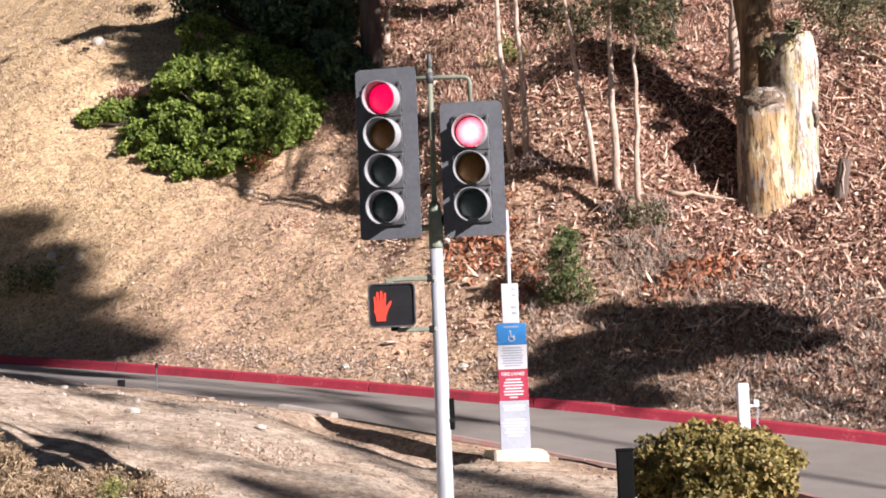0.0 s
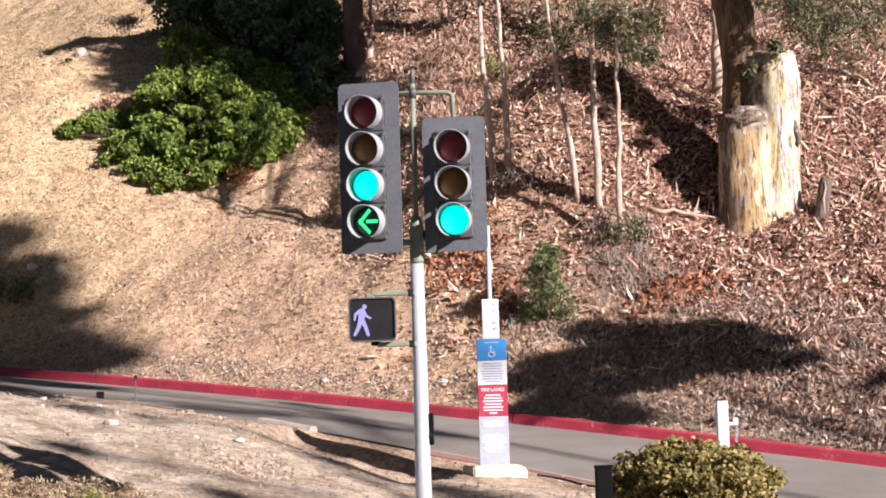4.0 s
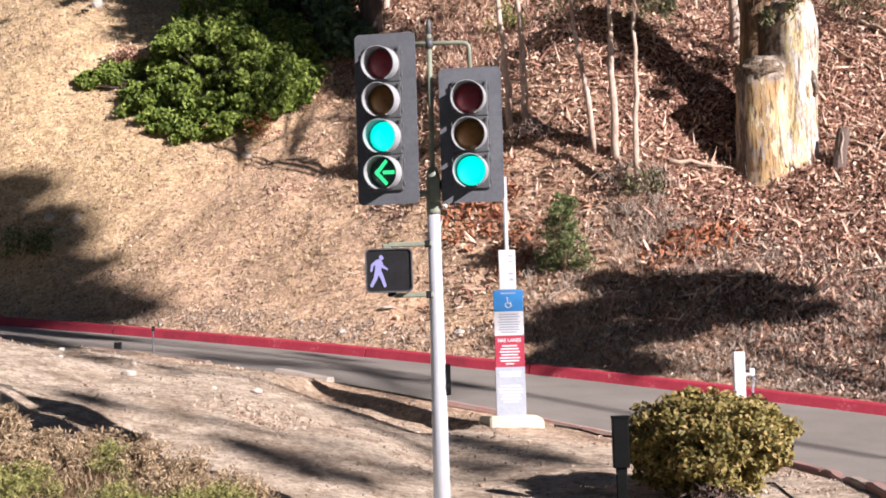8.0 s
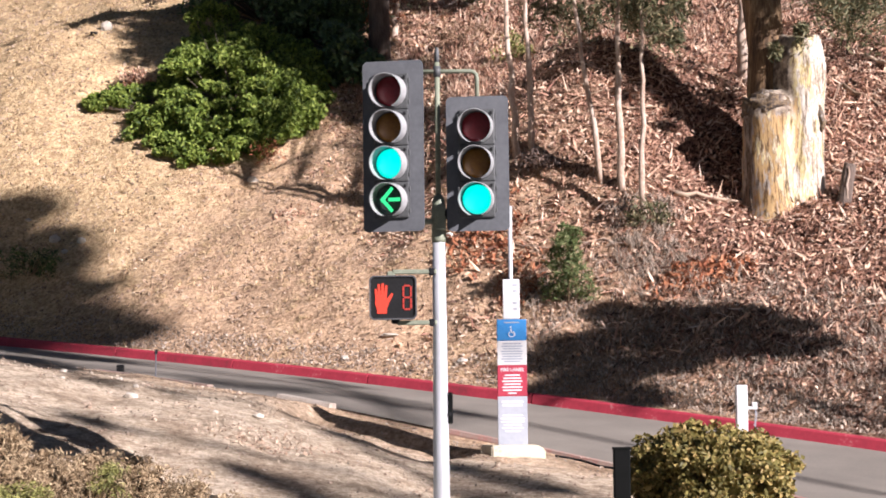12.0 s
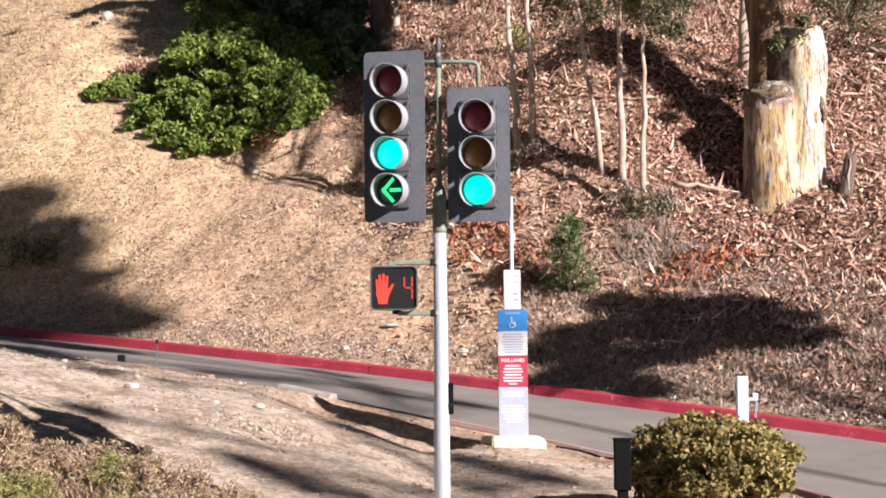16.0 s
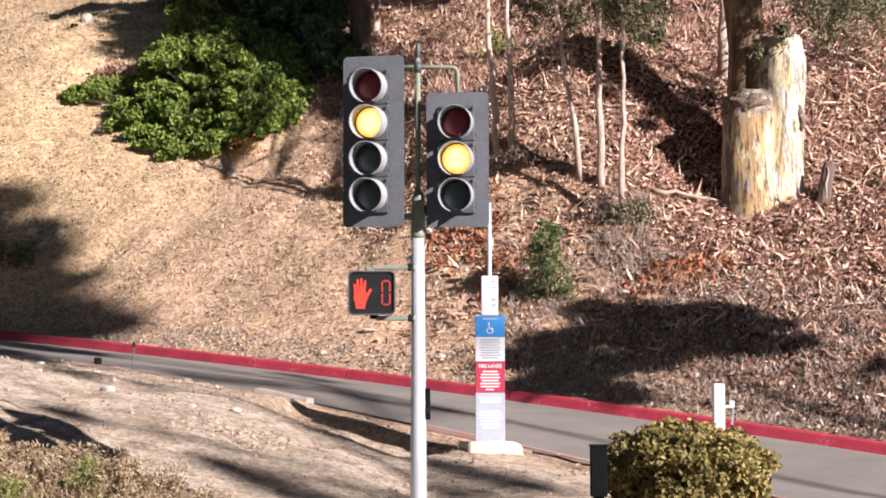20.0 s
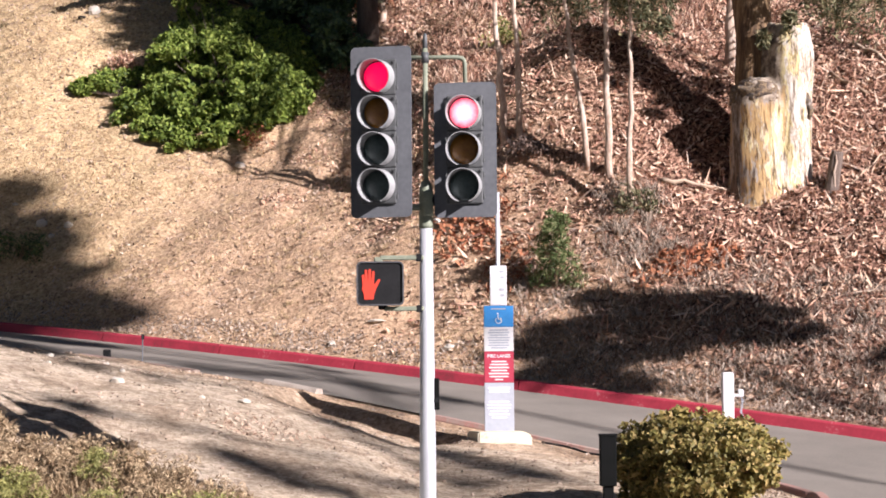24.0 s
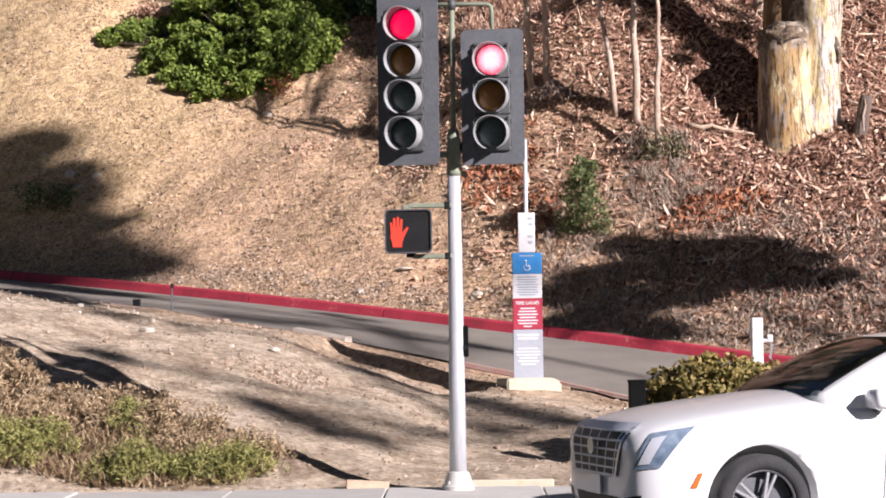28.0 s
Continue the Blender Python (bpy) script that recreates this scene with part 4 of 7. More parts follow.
def sign_post():
    s = thing("driveway_sign", pose(0.872, 28.0, 0.0), "tall narrow sign post with blue, white, red and grey panels", "sign")
    bm = bmesh.new()
    rod(bm, (0, 0.05, 0.55), (0, 0.05, 4.05), 0.03, seg=14)
    part("post", bm, M_STEEL, s, "thin galvanised post", True)
    bm = bmesh.new()
    box(bm, (0.225, 0.06, 0.535), (0.0, -0.02, 2.79), bevel=0.01)
    nb = part("notice_plate", bm, M_WHITE, s, "white upper plate with pale marks")
    bars(nb, [(0.05, 2.98, 0.06, 0.03), (0.055, 2.90, 0.05, 0.03), (0.05, 2.74, 0.06, 0.03), (0.055, 2.66, 0.05, 0.03)], M_PALE, -0.053, "mark")
    body = [("blue_panel", 2.52, 2.236, M_BLUE), ("white_panel", 2.234, 1.910, M_WHITE), ("red_panel", 1.908, 1.494, M_CRIMSON), ("grey_panel", 1.492, 0.815, M_PALE)]
    for name, z1, z0, mat_ in body:
        bm = bmesh.new()
        box(bm, (0.395, 0.055, z1 - z0), (0, -0.02, (z0 + z1) / 2), bevel=0.006, seg=1)
        p = part(name, bm, mat_, s)
        if name == "blue_panel":
            bars(p, [(0, 2.478, 0.20, 0.016)], M_PALE, -0.0495)
            bm = bmesh.new()
            tube(bm, [(0.040 * math.cos(a * 0.35 + 2.4), -0.049, 2.325 + 0.040 * math.sin(a * 0.35 + 2.4)) for a in range(15)], [0.006] * 15, 6)
            tube(bm, [(-0.010, -0.049, 2.395), (-0.006, -0.049, 2.345), (0.027, -0.049, 2.338), (0.046, -0.049, 2.30)], [0.007] * 4, 6)
            rod(bm, (-0.012, -0.045, 2.415), (-0.012, -0.053, 2.415), 0.012, seg=12)
            part("access_symbol", bm, M_TEXT, p, "white wheelchair access symbol")
        elif name == "white_panel":
            bars(p, [(0.0, 2.195 - 0.034 * k, (0.25, 0.28, 0.24, 0.29, 0.27, 0.25, 0.28, 0.22)[k], 0.016) for k in range(8)], M_TEXT_G, -0.0495)
        elif name == "red_panel":
            cu = bpy.data.curves.new("heading", "FONT")
            cu.body = "FIRE LANES"
            cu.size = 0.062
            cu.align_x = "CENTER"
            cu.extrude = 0.002
            cu.offset = 0.0012
            tmp = bpy.data.objects.new("heading", cu)
            scene.collection.objects.link(tmp)
            me = bpy.data.meshes.new_from_object(tmp.evaluated_get(bpy.context.evaluated_depsgraph_get()))
            bpy.data.objects.remove(tmp)
            me.materials.clear()
            me.materials.append(M_TEXT)
            hd = new("heading", me)
            hd.parent = p
            hd.matrix_basis = pose(0, -0.0495, 1.828, 90, 0, 0)
            bars(p, [(0, 1.775 - 0.04 * k, (0.20, 0.24, 0.27, 0.22, 0.27, 0.25, 0.11)[k], 0.018) for k in range(7)], M_TEXT, -0.0495)
        else:
            bars(p, [(0, 1.42, 0.29, 0.028), (0, 1.375, 0.27, 0.028)] + [(0, 1.24 - 0.042 * k, (0.27, 0.32, 0.31, 0.24, 0.28, 0.20)[k], 0.020) for k in range(6)], M_TEXT, -0.0495)
    b = thing("sign_base", pose(0.80, 27.95, 0.65, 0, 0, 16), "pale yellow painted concrete block under the sign post", "concrete block")
    bm = bmesh.new()
    pts = [(-0.30, -0.16), (-0.30, 0.20), (0.34, 0.20), (0.45, 0.14), (0.46, -0.10)]
    prism(bm, pts, -0.26, 0.26)
    bmesh.ops.bevel(bm, geom=bm.edges[:], offset=0.02, segments=2, affect="EDGES")
    bmesh.ops.recalc_face_normals(bm, faces=bm.faces[:])
    part("block", bm, M_YELLOW, b)


sign_post()

# ---- plants ----


def limb_points(rnd, p0, p1, n=7, wob=0.05):
    p0, p1 = Vector(p0), Vector(p1)
    return [p0.lerp(p1, i / (n - 1)) + Vector((rnd.uniform(-wob, wob), rnd.uniform(-wob, wob), 0)) * (0 if i == 0 else 1) for i in range(n)]


def lobes(rng, centre, radii, n, r, shell=0.65, zmin=-1.0, z_ground=None, gap=0.25):
    """Clump places spread over the shell of a lumpy ellipsoid; clumps: (x, y, z, r)."""
    out = []
    while len(out) < n:
        d = rng.normal(size=3)
        d /= np.linalg.norm(d)
        if d[2] < zmin:
            continue
        k = rng.uniform(shell, 1.0) * (1 + 0.22 * noise.noise(Vector(d * 2.3) + Vector(centre)))
        p = np.array(centre) + d * np.array(radii) * k
        if z_ground is not None:
            g = z_ground(p[0], p[1])
            if p[2] < g + 0.05:
                continue
        out.append((*p, r * rng.uniform(0.7, 1.25)))
    return out


def big_tree():
    rnd = random.Random(11)
    base = Vector((6.13, 37.85, 4.6))
    t = thing("eucalyptus_tree", Matrix.Translation(base), "massive eucalyptus with peeling cream and yellow bark and a broken burl", "tree")

    def bole(name, pts, radii, mat_, seg=28, amp=0.08, label="", top=0.0, fr=1.4):
        bm = bmesh.new()
        rings = tube(bm, pts, radii, seg)
        for i, ring in enumerate(rings):
            for v in ring:
                c = Vector(pts[min(i, len(pts) - 1)])
                d = v.co - c
                k = 1 + amp * (noise.noise(v.co * fr + Vector((3, 1, 7))) * 1.6 + noise.noise(v.co * fr * 3.3) * 0.6)
                v.co = c + d * k
                if i == len(rings) - 1 and top:
                    v.co.z += rnd.uniform(-top, top)
        return part(name, bm, mat_, t, label, True)

    bm = bmesh.new()

    def stem(pts, radii, amp, fr, jag=0.0):
        rings = tube(bm, pts, radii, 36)
        for i, ring in enumerate(rings):
            c = Vector(pts[i])
            for n, v in enumerate(ring):
                d = v.co - c
                v.co = c + d * (1 + amp * (noise.noise(v.co * fr + Vector((3, 1, 7))) * 1.6 + noise.noise(v.co * fr * 3.3) * 0.6))
                if jag and i == len(rings) - 1:
                    v.co.z += jag * (0.6 * math.sin(n * 0.52 + 0.8) + 0.4 * math.sin(n * 1.57 + 2.0) + 0.2 * math.sin(n * 2.6))

    zs = [-0.6, -0.1, 0.15, 0.5, 0.9, 1.3, 1.7, 2.1, 2.5, 2.8, 3.0, 3.25]
    stem([(0.31 + 0.03 * z, 0.0, z) for z in zs], [0.76, 0.58, 0.52, 0.48, 0.46, 0.45, 0.44, 0.44, 0.45, 0.45, 0.43, 0.40], 0.07, 1.4, 0.17)
    stem([(-0.23 + 0.02 * z, -0.10, z) for z in (-0.6, -0.1, 0.2, 0.6, 1.0, 1.4, 1.8, 2.05, 2.22, 2.34)], [0.72, 0.60, 0.55, 0.53, 0.51, 0.51, 0.51, 0.44, 0.33, 0.2], 0.09, 1.6)
    stem([(-0.05 + 0.03 * z, 0.25, z) for z in (-0.6, -0.1, 0.5, 1.3, 1.8, 2.1)], [0.95, 0.75, 0.66, 0.62, 0.56, 0.4], 0.06, 1.4)
    stem([(0.16, 0.08, z) for z in (1.6, 2.2, 2.7, 3.02)], [0.32, 0.30, 0.28, 0.22], 0.08, 1.6, 0.12)
    trunk = part("trunk", bm, M_BARK_TRUNK, t, "swollen cream and yellow trunk with peeling bark and a broken stem", True)
    rm = trunk.modifiers.new("merge", "REMESH")
    rm.mode = "VOXEL"
    rm.voxel_size = 0.035
    rm.use_smooth_shade = True
    sm = trunk.modifiers.new("ease", "SMOOTH")
    sm.factor, sm.iterations = 0.5, 3
    def ridge(pts, radii, label):
        bm = bmesh.new()
        pts = [Vector(p) for p in pts]
        fine_p, fine_r = [], []
        for i in range(len(pts) - 1):
            for k in range(4):
                fine_p.append(pts[i].lerp(pts[i + 1], k / 4))
                fine_r.append(radii[i] + (radii[i + 1] - radii[i]) * k / 4)
        rings = tube(bm, fine_p, fine_r, 16)
        for i, ring in enumerate(rings):
            for v in ring:
                d = v.co - fine_p[i]
                v.co = fine_p[i] + d * (1 + 0.9 * noise.noise(v.co * 7.0) + 0.5 * noise.noise(v.co * 15.0))
        part("burl_ridge", bm, M_BARK_B, t, label, True)

    bm = bmesh.new()
    bmesh.ops.create_icosphere(bm, subdivisions=4, radius=1.0)
    for v in bm.verts:
        k = 1 + 0.20 * noise.noise(v.co * 2.6) + 0.17 * noise.noise(v.co * 6.5 + Vector((4, 2, 0))) + 0.05 * noise.noise(v.co * 15)
        v.co = Vector((v.co.x * 0.49, v.co.y * 0.49, v.co.z * 0.36)) * k + Vector((-0.21, -0.09, 1.98))
    part("burl_crust", bm, M_BARK_B, t, "rough grey-brown crust over the burl", True)
    ridge([(0.13, -0.34, 1.7), (0.15, -0.38, 1.1), (0.13, -0.43, 0.5), (0.14, -0.48, 0.1), (0.14, -0.55, -0.2)], [0.02, 0.05, 0.04, 0.06, 0.03], "dark crease between the two stems")
    ridge([(0.66, -0.30, 2.05), (0.70, -0.26, 1.75), (0.68, -0.30, 1.5)], [0.02, 0.08, 0.02], "dark knot in the bark")
    ridge([(-0.60, -0.40, 0.9), (-0.63, -0.40, 0.4), (-0.60, -0.46, 0.0)], [0.01, 0.03, 0.02], "dark split in the bark")
    bole("limb", [(-0.16, 0.30, 0.4), (-0.17, 0.34, 1.5), (-0.17, 0.36, 2.4), (-0.18, 0.40, 3.2), (-0.22, 0.58, 4.2), (-0.45, 1.6, 6.2), (-0.85, 3.0, 8.4), (-1.2, 4.5, 10.5)], [0.42, 0.40, 0.38, 0.36, 0.35, 0.32, 0.26, 0.16], M_BARK_O, amp=0.14, label="orange-brown shaded limb")
    rng = np.random.default_rng(77)
    bm = bmesh.new()
    cs = []
    # crown lobes out of view, placed to shade the slope behind the shrub
    for x, y, z, r in lobes(rng, (5.2, 43.8, 17.0), (3.6, 2.2, 1.8), 95, 0.65, 0.2) + lobes(rng, (4.4, 40.9, 15.3), (2.3, 1.5, 1.4), 45, 0.6, 0.2) + lobes(rng, (5.2, 40.9, 16.6), (2.2, 1.6, 1.3), 60, 0.6, 0.2) + lobes(rng, (2.2, 43.6, 17.4), (2.2, 1.8, 1.3), 55, 0.6, 0.2):
        c = Vector((x, y, z)) - base
        q = rng.normal(size=(120, 3))
        q = q / np.linalg.norm(q, axis=1)[:, None] * (r * rng.uniform(0.2, 1, 120) ** 0.6)[:, None]
        cs.append(q + np.array(c))
        tube(bm, [Vector((-1.1, 4.2, 10.0)), Vector((-1.1, 4.2, 10.0)).lerp(c, 0.5) + Vector((0, 0, 0.4)), c], [0.06, 0.04, 0.015], 5)
    tagged(part("branchwork", bm, M_BARK_O, t), kind="stuff")
    tagged(cloud("crown", leaves(rng, np.concatenate(cs), 0.30, 0.11, up=np.array([0.3, -0.4, 0.7]), spread=0.9), LEAF_FACES, M_LEAF_EU, t), kind="stuff")
    return t


big_tree()


def foliage(name, parent_label, base, trunks, clumps, per, length, width, material, bark, category="shrub", seed=1, spread=0.9, twig=0.012, droop=0.0, group="", sq=0.75, face=(0.25, -0.45, 0.8), thing_name=None):
    """A plant: stems to each clump, and a crown of leaf clumps. clumps: (x, y, z, r) in the world."""
    rng = np.random.default_rng(seed)
    rnd = random.Random(seed)
    base = Vector(base)
    t = thing(thing_name or name, Matrix.Translation(base), parent_label, category, group)
    for pts, radii in trunks:
        bm = bmesh.new()
        tube(bm, [Vector(p) - base for p in pts], radii, 10, 0.10, rnd)
        part("trunk", bm, bark, t, smooth=True)
    bm = bmesh.new()
    cs = []
    for (x, y, z, r) in clumps:
        c = Vector((x, y, z)) - base
        d = rng.normal(size=(per, 3))
        d /= np.linalg.norm(d, axis=1)[:, None]
        rad = r * rng.uniform(0.25, 1.0, per) ** 0.6
        q = d * rad[:, None]
        q[:, 2] = q[:, 2] * sq - droop * np.abs(rng.normal(size=per)) * r
        cs.append(q + np.array(c))
        if twig:
            foot = Vector((0, 0, 0)).lerp(c, 0.35 + 0.3 * rnd.random()) if not trunks else Vector(min((Vector(p) - base for pts, _ in trunks for p in pts), key=lambda p: (p - c).length + max(0, p.z - c.z) * 2))
            mid = foot.lerp(c, 0.5) + Vector((rnd.uniform(-0.1, 0.1), rnd.uniform(-0.1, 0.1), rnd.uniform(-0.02, 0.1))) * r
            tube(bm, [foot, mid, c], [twig, twig * 0.8, twig * 0.4], 5)
    if twig and clumps:
        tagged(part("branchwork", bm, bark, t), kind="stuff")
    else:
        bm.free()
    if clumps:
        cs = np.concatenate(cs)
        up = np.array(face)
        crown = cloud("crown", leaves(rng, cs, length, width, up=up, spread=spread), LEAF_FACES, material, t)
        crown["kind"] = "stuff"
    return t


rngs = np.random.default_rng(21)
# the large green shrub: low mounds run together up the slope


def mound(rng, x, y, rx, ry, height, n, r):
    """Leaf clumps over a patch of ground, highest at its middle and lying on the dirt at its rim."""
    out = []
    for _ in range(n):
        q, a = math.sqrt(rng.uniform()), rng.uniform(0, 2 * math.pi)
        px, py = x + rx * q * math.cos(a), y + ry * q * math.sin(a)
        lump = 1 + 0.5 * noise.noise(Vector((px * 0.9, py * 0.9, 6.0)))
        h = height * lump * math.sqrt(max(0.0, 1.02 - q * q)) * rng.uniform(0.3, 1.0)
        out.append((px, py, ground_z(px, py) + 0.06 + h, r * rng.uniform(0.7, 1.25)))
    return out


shrub = (mound(rngs, -4.6, 46.9, 1.85, 2.2, 1.5, 280, 0.24) + mound(rngs, -3.5, 46.2, 0.95, 1.35, 0.85, 90, 0.22) + mound(rngs, -6.05, 46.3, 0.95, 0.95, 0.55, 64, 0.2)
         + mound(rngs, -5.0, 45.5, 1.3, 0.7, 0.45, 60, 0.2) + mound(rngs, -7.3, 47.3, 0.85, 0.32, 0.25, 34, 0.17) + mound(rngs, -5.35, 48.1, 0.75, 0.8, 1.75, 54, 0.21))
foliage("shrub", "broad bright green leafy shrub on the dry slope", (-4.5, 46.0, ground_z(-4.5, 46.0)), [], shrub, 130, 0.125, 0.062, M_LEAF, M_BARK_D, seed=3, twig=0.01, spread=0.6, face=(0.45, -0.75, 0.55), thing_name="green_shrub")
dark = (lobes(rngs, (-4.2, 51.5, 12.2), (2.7, 1.8, 1.9), 75, 0.55, 0.6, -0.8, ground_z) + lobes(rngs, (-2.6, 50.0, 10.6), (1.0, 1.0, 1.2), 16, 0.4, 0.6, -0.5, ground_z)
        + lobes(rngs, (-3.0, 49.2, 10.5), (1.4, 0.8, 1.3), 60, 0.38, 0.5, -0.6, ground_z) + lobes(rngs, (-2.2, 47.6, 9.0), (0.7, 0.8, 0.9), 22, 0.32, 0.5, -0.6, ground_z) + lobes(rngs, (-4.7, 50.8, 11.7), (1.5, 0.8, 1.1), 40, 0.4, 0.6, -0.6, ground_z))
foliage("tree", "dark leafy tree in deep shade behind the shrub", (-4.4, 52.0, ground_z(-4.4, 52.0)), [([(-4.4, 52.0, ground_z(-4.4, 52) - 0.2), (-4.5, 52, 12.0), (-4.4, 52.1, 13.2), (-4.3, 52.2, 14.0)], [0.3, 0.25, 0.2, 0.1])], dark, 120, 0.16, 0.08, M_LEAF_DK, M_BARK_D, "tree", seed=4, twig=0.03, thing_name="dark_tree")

# clipped bush by the pavement
bush = lobes(rngs, (2.77, 22.2, 0.68), (0.84, 0.95, 0.48), 165, 0.15, 0.8, -0.95) + lobes(rngs, (2.77, 22.2, 0.52), (0.70, 0.75, 0.43), 70, 0.2, 0.2, -0.95)
foliage("bush", "rounded clipped bush with small yellow-green leaves", (2.85, 22.2, ground_z(2.85, 22.2)), [([(2.85, 22.2, 0.0), (2.87, 22.2, 0.3)], [0.06, 0.05])], bush, 120, 0.070, 0.043, M_LEAF_BU, M_TWIG, "bush", seed=6, twig=0.008, spread=0.7, face=(0.45, -0.7, 0.6), thing_name="clipped_bush")

# small green sapling shrub on the slope
g = ground_z(2.1, 36.0)
foliage("sapling", "small upright grey-green shrub on the slope", (2.1, 36.05, g), [([(2.1, 36.05, g - 0.1), (2.15, 36.05, g + 0.6), (2.2, 36.05, g + 1.2)], [0.03, 0.02, 0.01])],
        [(2.1 + rngs.uniform(-0.40, 0.40) * (1.15 - 0.5 * h), 36.05 + rngs.uniform(-0.25, 0.25), g + h, 0.22 * (1.15 - 0.6 * h / 1.3)) for h in np.linspace(0.12, 1.35, 36)], 62, 0.14, 0.022, M_LEAF_SAP, M_TWIG, "shrub", seed=7, twig=0.006, thing_name="young_shrub")

# young gum stems
STEMS = [((1.39, 39.37), (1.191, 39.37, 9.071), 0.052), ((1.68, 39.24), (1.552, 39.24, 9.033), 0.05), ((2.90, 38.14), (2.424, 38.14, 8.789), 0.042),
         ((3.23, 37.87), (3.182, 37.87, 8.709), 0.052), ((3.52, 37.14), (3.57, 37.14, 7.684), 0.045), ((6.04, 41.43), (5.991, 41.43, 9.281), 0.15), ((-1.16, 49.97), (-1.121, 49.97, 11.183), 0.07)]
# the high lobes are added above the view to shade the upper slope
CROWNS = {0: [(0.8, 43.4, 10.4, 0.45), (1.3, 43, 10.6, 0.5), (1.9, 43.0, 10.3, 0.45)] + lobes(rngs, (1.6, 42.6, 15.0), (1.6, 1.2, 1.2), 24, 0.5, 0.2),
          1: lobes(rngs, (1.9, 42.9, 12.6), (1.1, 1.0, 0.9), 16, 0.45, 0.2) + [(2.2, 43.0, 9.35, 0.45), (1.9, 43.0, 9.7, 0.45), (2.5, 43.1, 9.7, 0.5)],
          2: lobes(rngs, (2.8, 42.1, 13.2), (1.1, 1.0, 0.9), 20, 0.42, 0.2) + lobes(rngs, (1.8, 41.7, 12.9), (1.0, 0.9, 0.8), 18, 0.42, 0.2) + [(2.6, 41.0, 9.0, 0.45), (2.9, 41.1, 8.75, 0.35), (2.4, 41, 9.4, 0.5), (3.1, 41.2, 9.3, 0.5)],
          3: lobes(rngs, (3.5, 43.4, 13.3), (1.3, 1.1, 0.9), 20, 0.45, 0.2) + [(3.12, 37.8, 8.64, 0.36), (3.59, 37.3, 8.62, 0.36), (3.4, 37.4, 8.25, 0.24), (3.4, 40.2, 8.9, 0.4), (3.7, 40.3, 8.7, 0.4), (3.3, 40.2, 9.4, 0.5)],
          4: lobes(rngs, (4.9, 42.2, 12.9), (1.2, 1.1, 0.9), 18, 0.45, 0.2) + [(3.85, 37.0, 8.0, 0.32), (4.12, 36.85, 7.6, 0.22), (4.17, 37.0, 8.3, 0.34), (3.7, 37.0, 8.4, 0.3), (3.9, 39.6, 8.5, 0.40), (4.1, 39.5, 8.15, 0.3), (3.7, 39.4, 8.6, 0.4), (4.4, 40.0, 8.9, 0.5), (4.8, 42.0, 9.4, 0.5)],
          5: [(6.82, 37.2, 8.55, 0.26), (7.21, 37.3, 8.6, 0.32), (7.81, 37.8, 8.45, 0.34), (8.44, 38.3, 8.4, 0.36), (8.78, 38.8, 8.9, 0.5), (8.04, 38.3, 8.95, 0.45), (6.25, 37.1, 8.75, 0.24), (5.98, 37.3, 7.4, 0.16), (6.45, 37.3, 7.75, 0.2), (8.2, 41.0, 8.9, 0.55), (8.8, 42.0, 8.85, 0.55), (7.35, 37.9, 8.1, 0.34), (7.05, 37.9, 8.5, 0.34), (7.55, 38.0, 8.4, 0.36), (7.15, 38.8, 8.6, 0.38), (7.5, 39.6, 9.0, 0.5), (9.3, 42.0, 9.2, 0.6), (8.5, 41.0, 9.6, 0.6), (6.8, 38.9, 9.0, 0.4), (7.8, 40.2, 8.8, 0.4)],
          6: [(-1.6, 49.5, 11.6, 0.5), (-0.7, 50, 11.7, 0.5)]}
for i, ((bx, by), top, r) in enumerate(STEMS):
    rnd = random.Random(40 + i)
    bz = ground_z(bx, by)
    topv = Vector(top)
    d = topv - Vector((bx, by, bz))
    pts = limb_points(rnd, (bx, by, bz - 0.2), topv + d * (0.5 if i == 0 else 0.3), 12, 0.028)
    foliage("sapling", "slender pale-barked young eucalyptus on the leaf-strewn slope", (bx, by, bz), [(pts, [r * (1.0 if r > 0.1 else 1.3) * (1.15 - 0.07 * k) for k in range(12)])], [(x, y, z + 0.3, r * 0.85) if z < 9.6 else (x, y, z, r) for x, y, z, r in CROWNS[i]], 190, 0.17, 0.036, M_LEAF_EU, M_STEM, "tree", seed=50 + i, twig=0.01, droop=0.9, group="young eucalyptus stems", sq=0.7, thing_name="young_eucalyptus")
bz = ground_z(-1.48, 48.72)
foliage("tree", "dark-barked straight trunk in the shade", (-1.48, 48.72, bz), [([(-1.48, 48.72, bz - 0.3), (-1.49, 48.72, bz + 1.2), (-1.50, 48.75, bz + 4), (-1.4, 48.8, bz + 9)], [0.28, 0.25, 0.22, 0.15])], lobes(rngs, (-0.6, 48.6, 15.6), (1.1, 0.9, 0.8), 16, 0.5, 0.3), 90, 0.24, 0.10, M_LEAF_EU, M_BARK_D, "tree", seed=61, twig=0.03, thing_name="dark_trunk_tree")

# unseen trees past the view, crowns set sunward of each spot to throw the long shadows


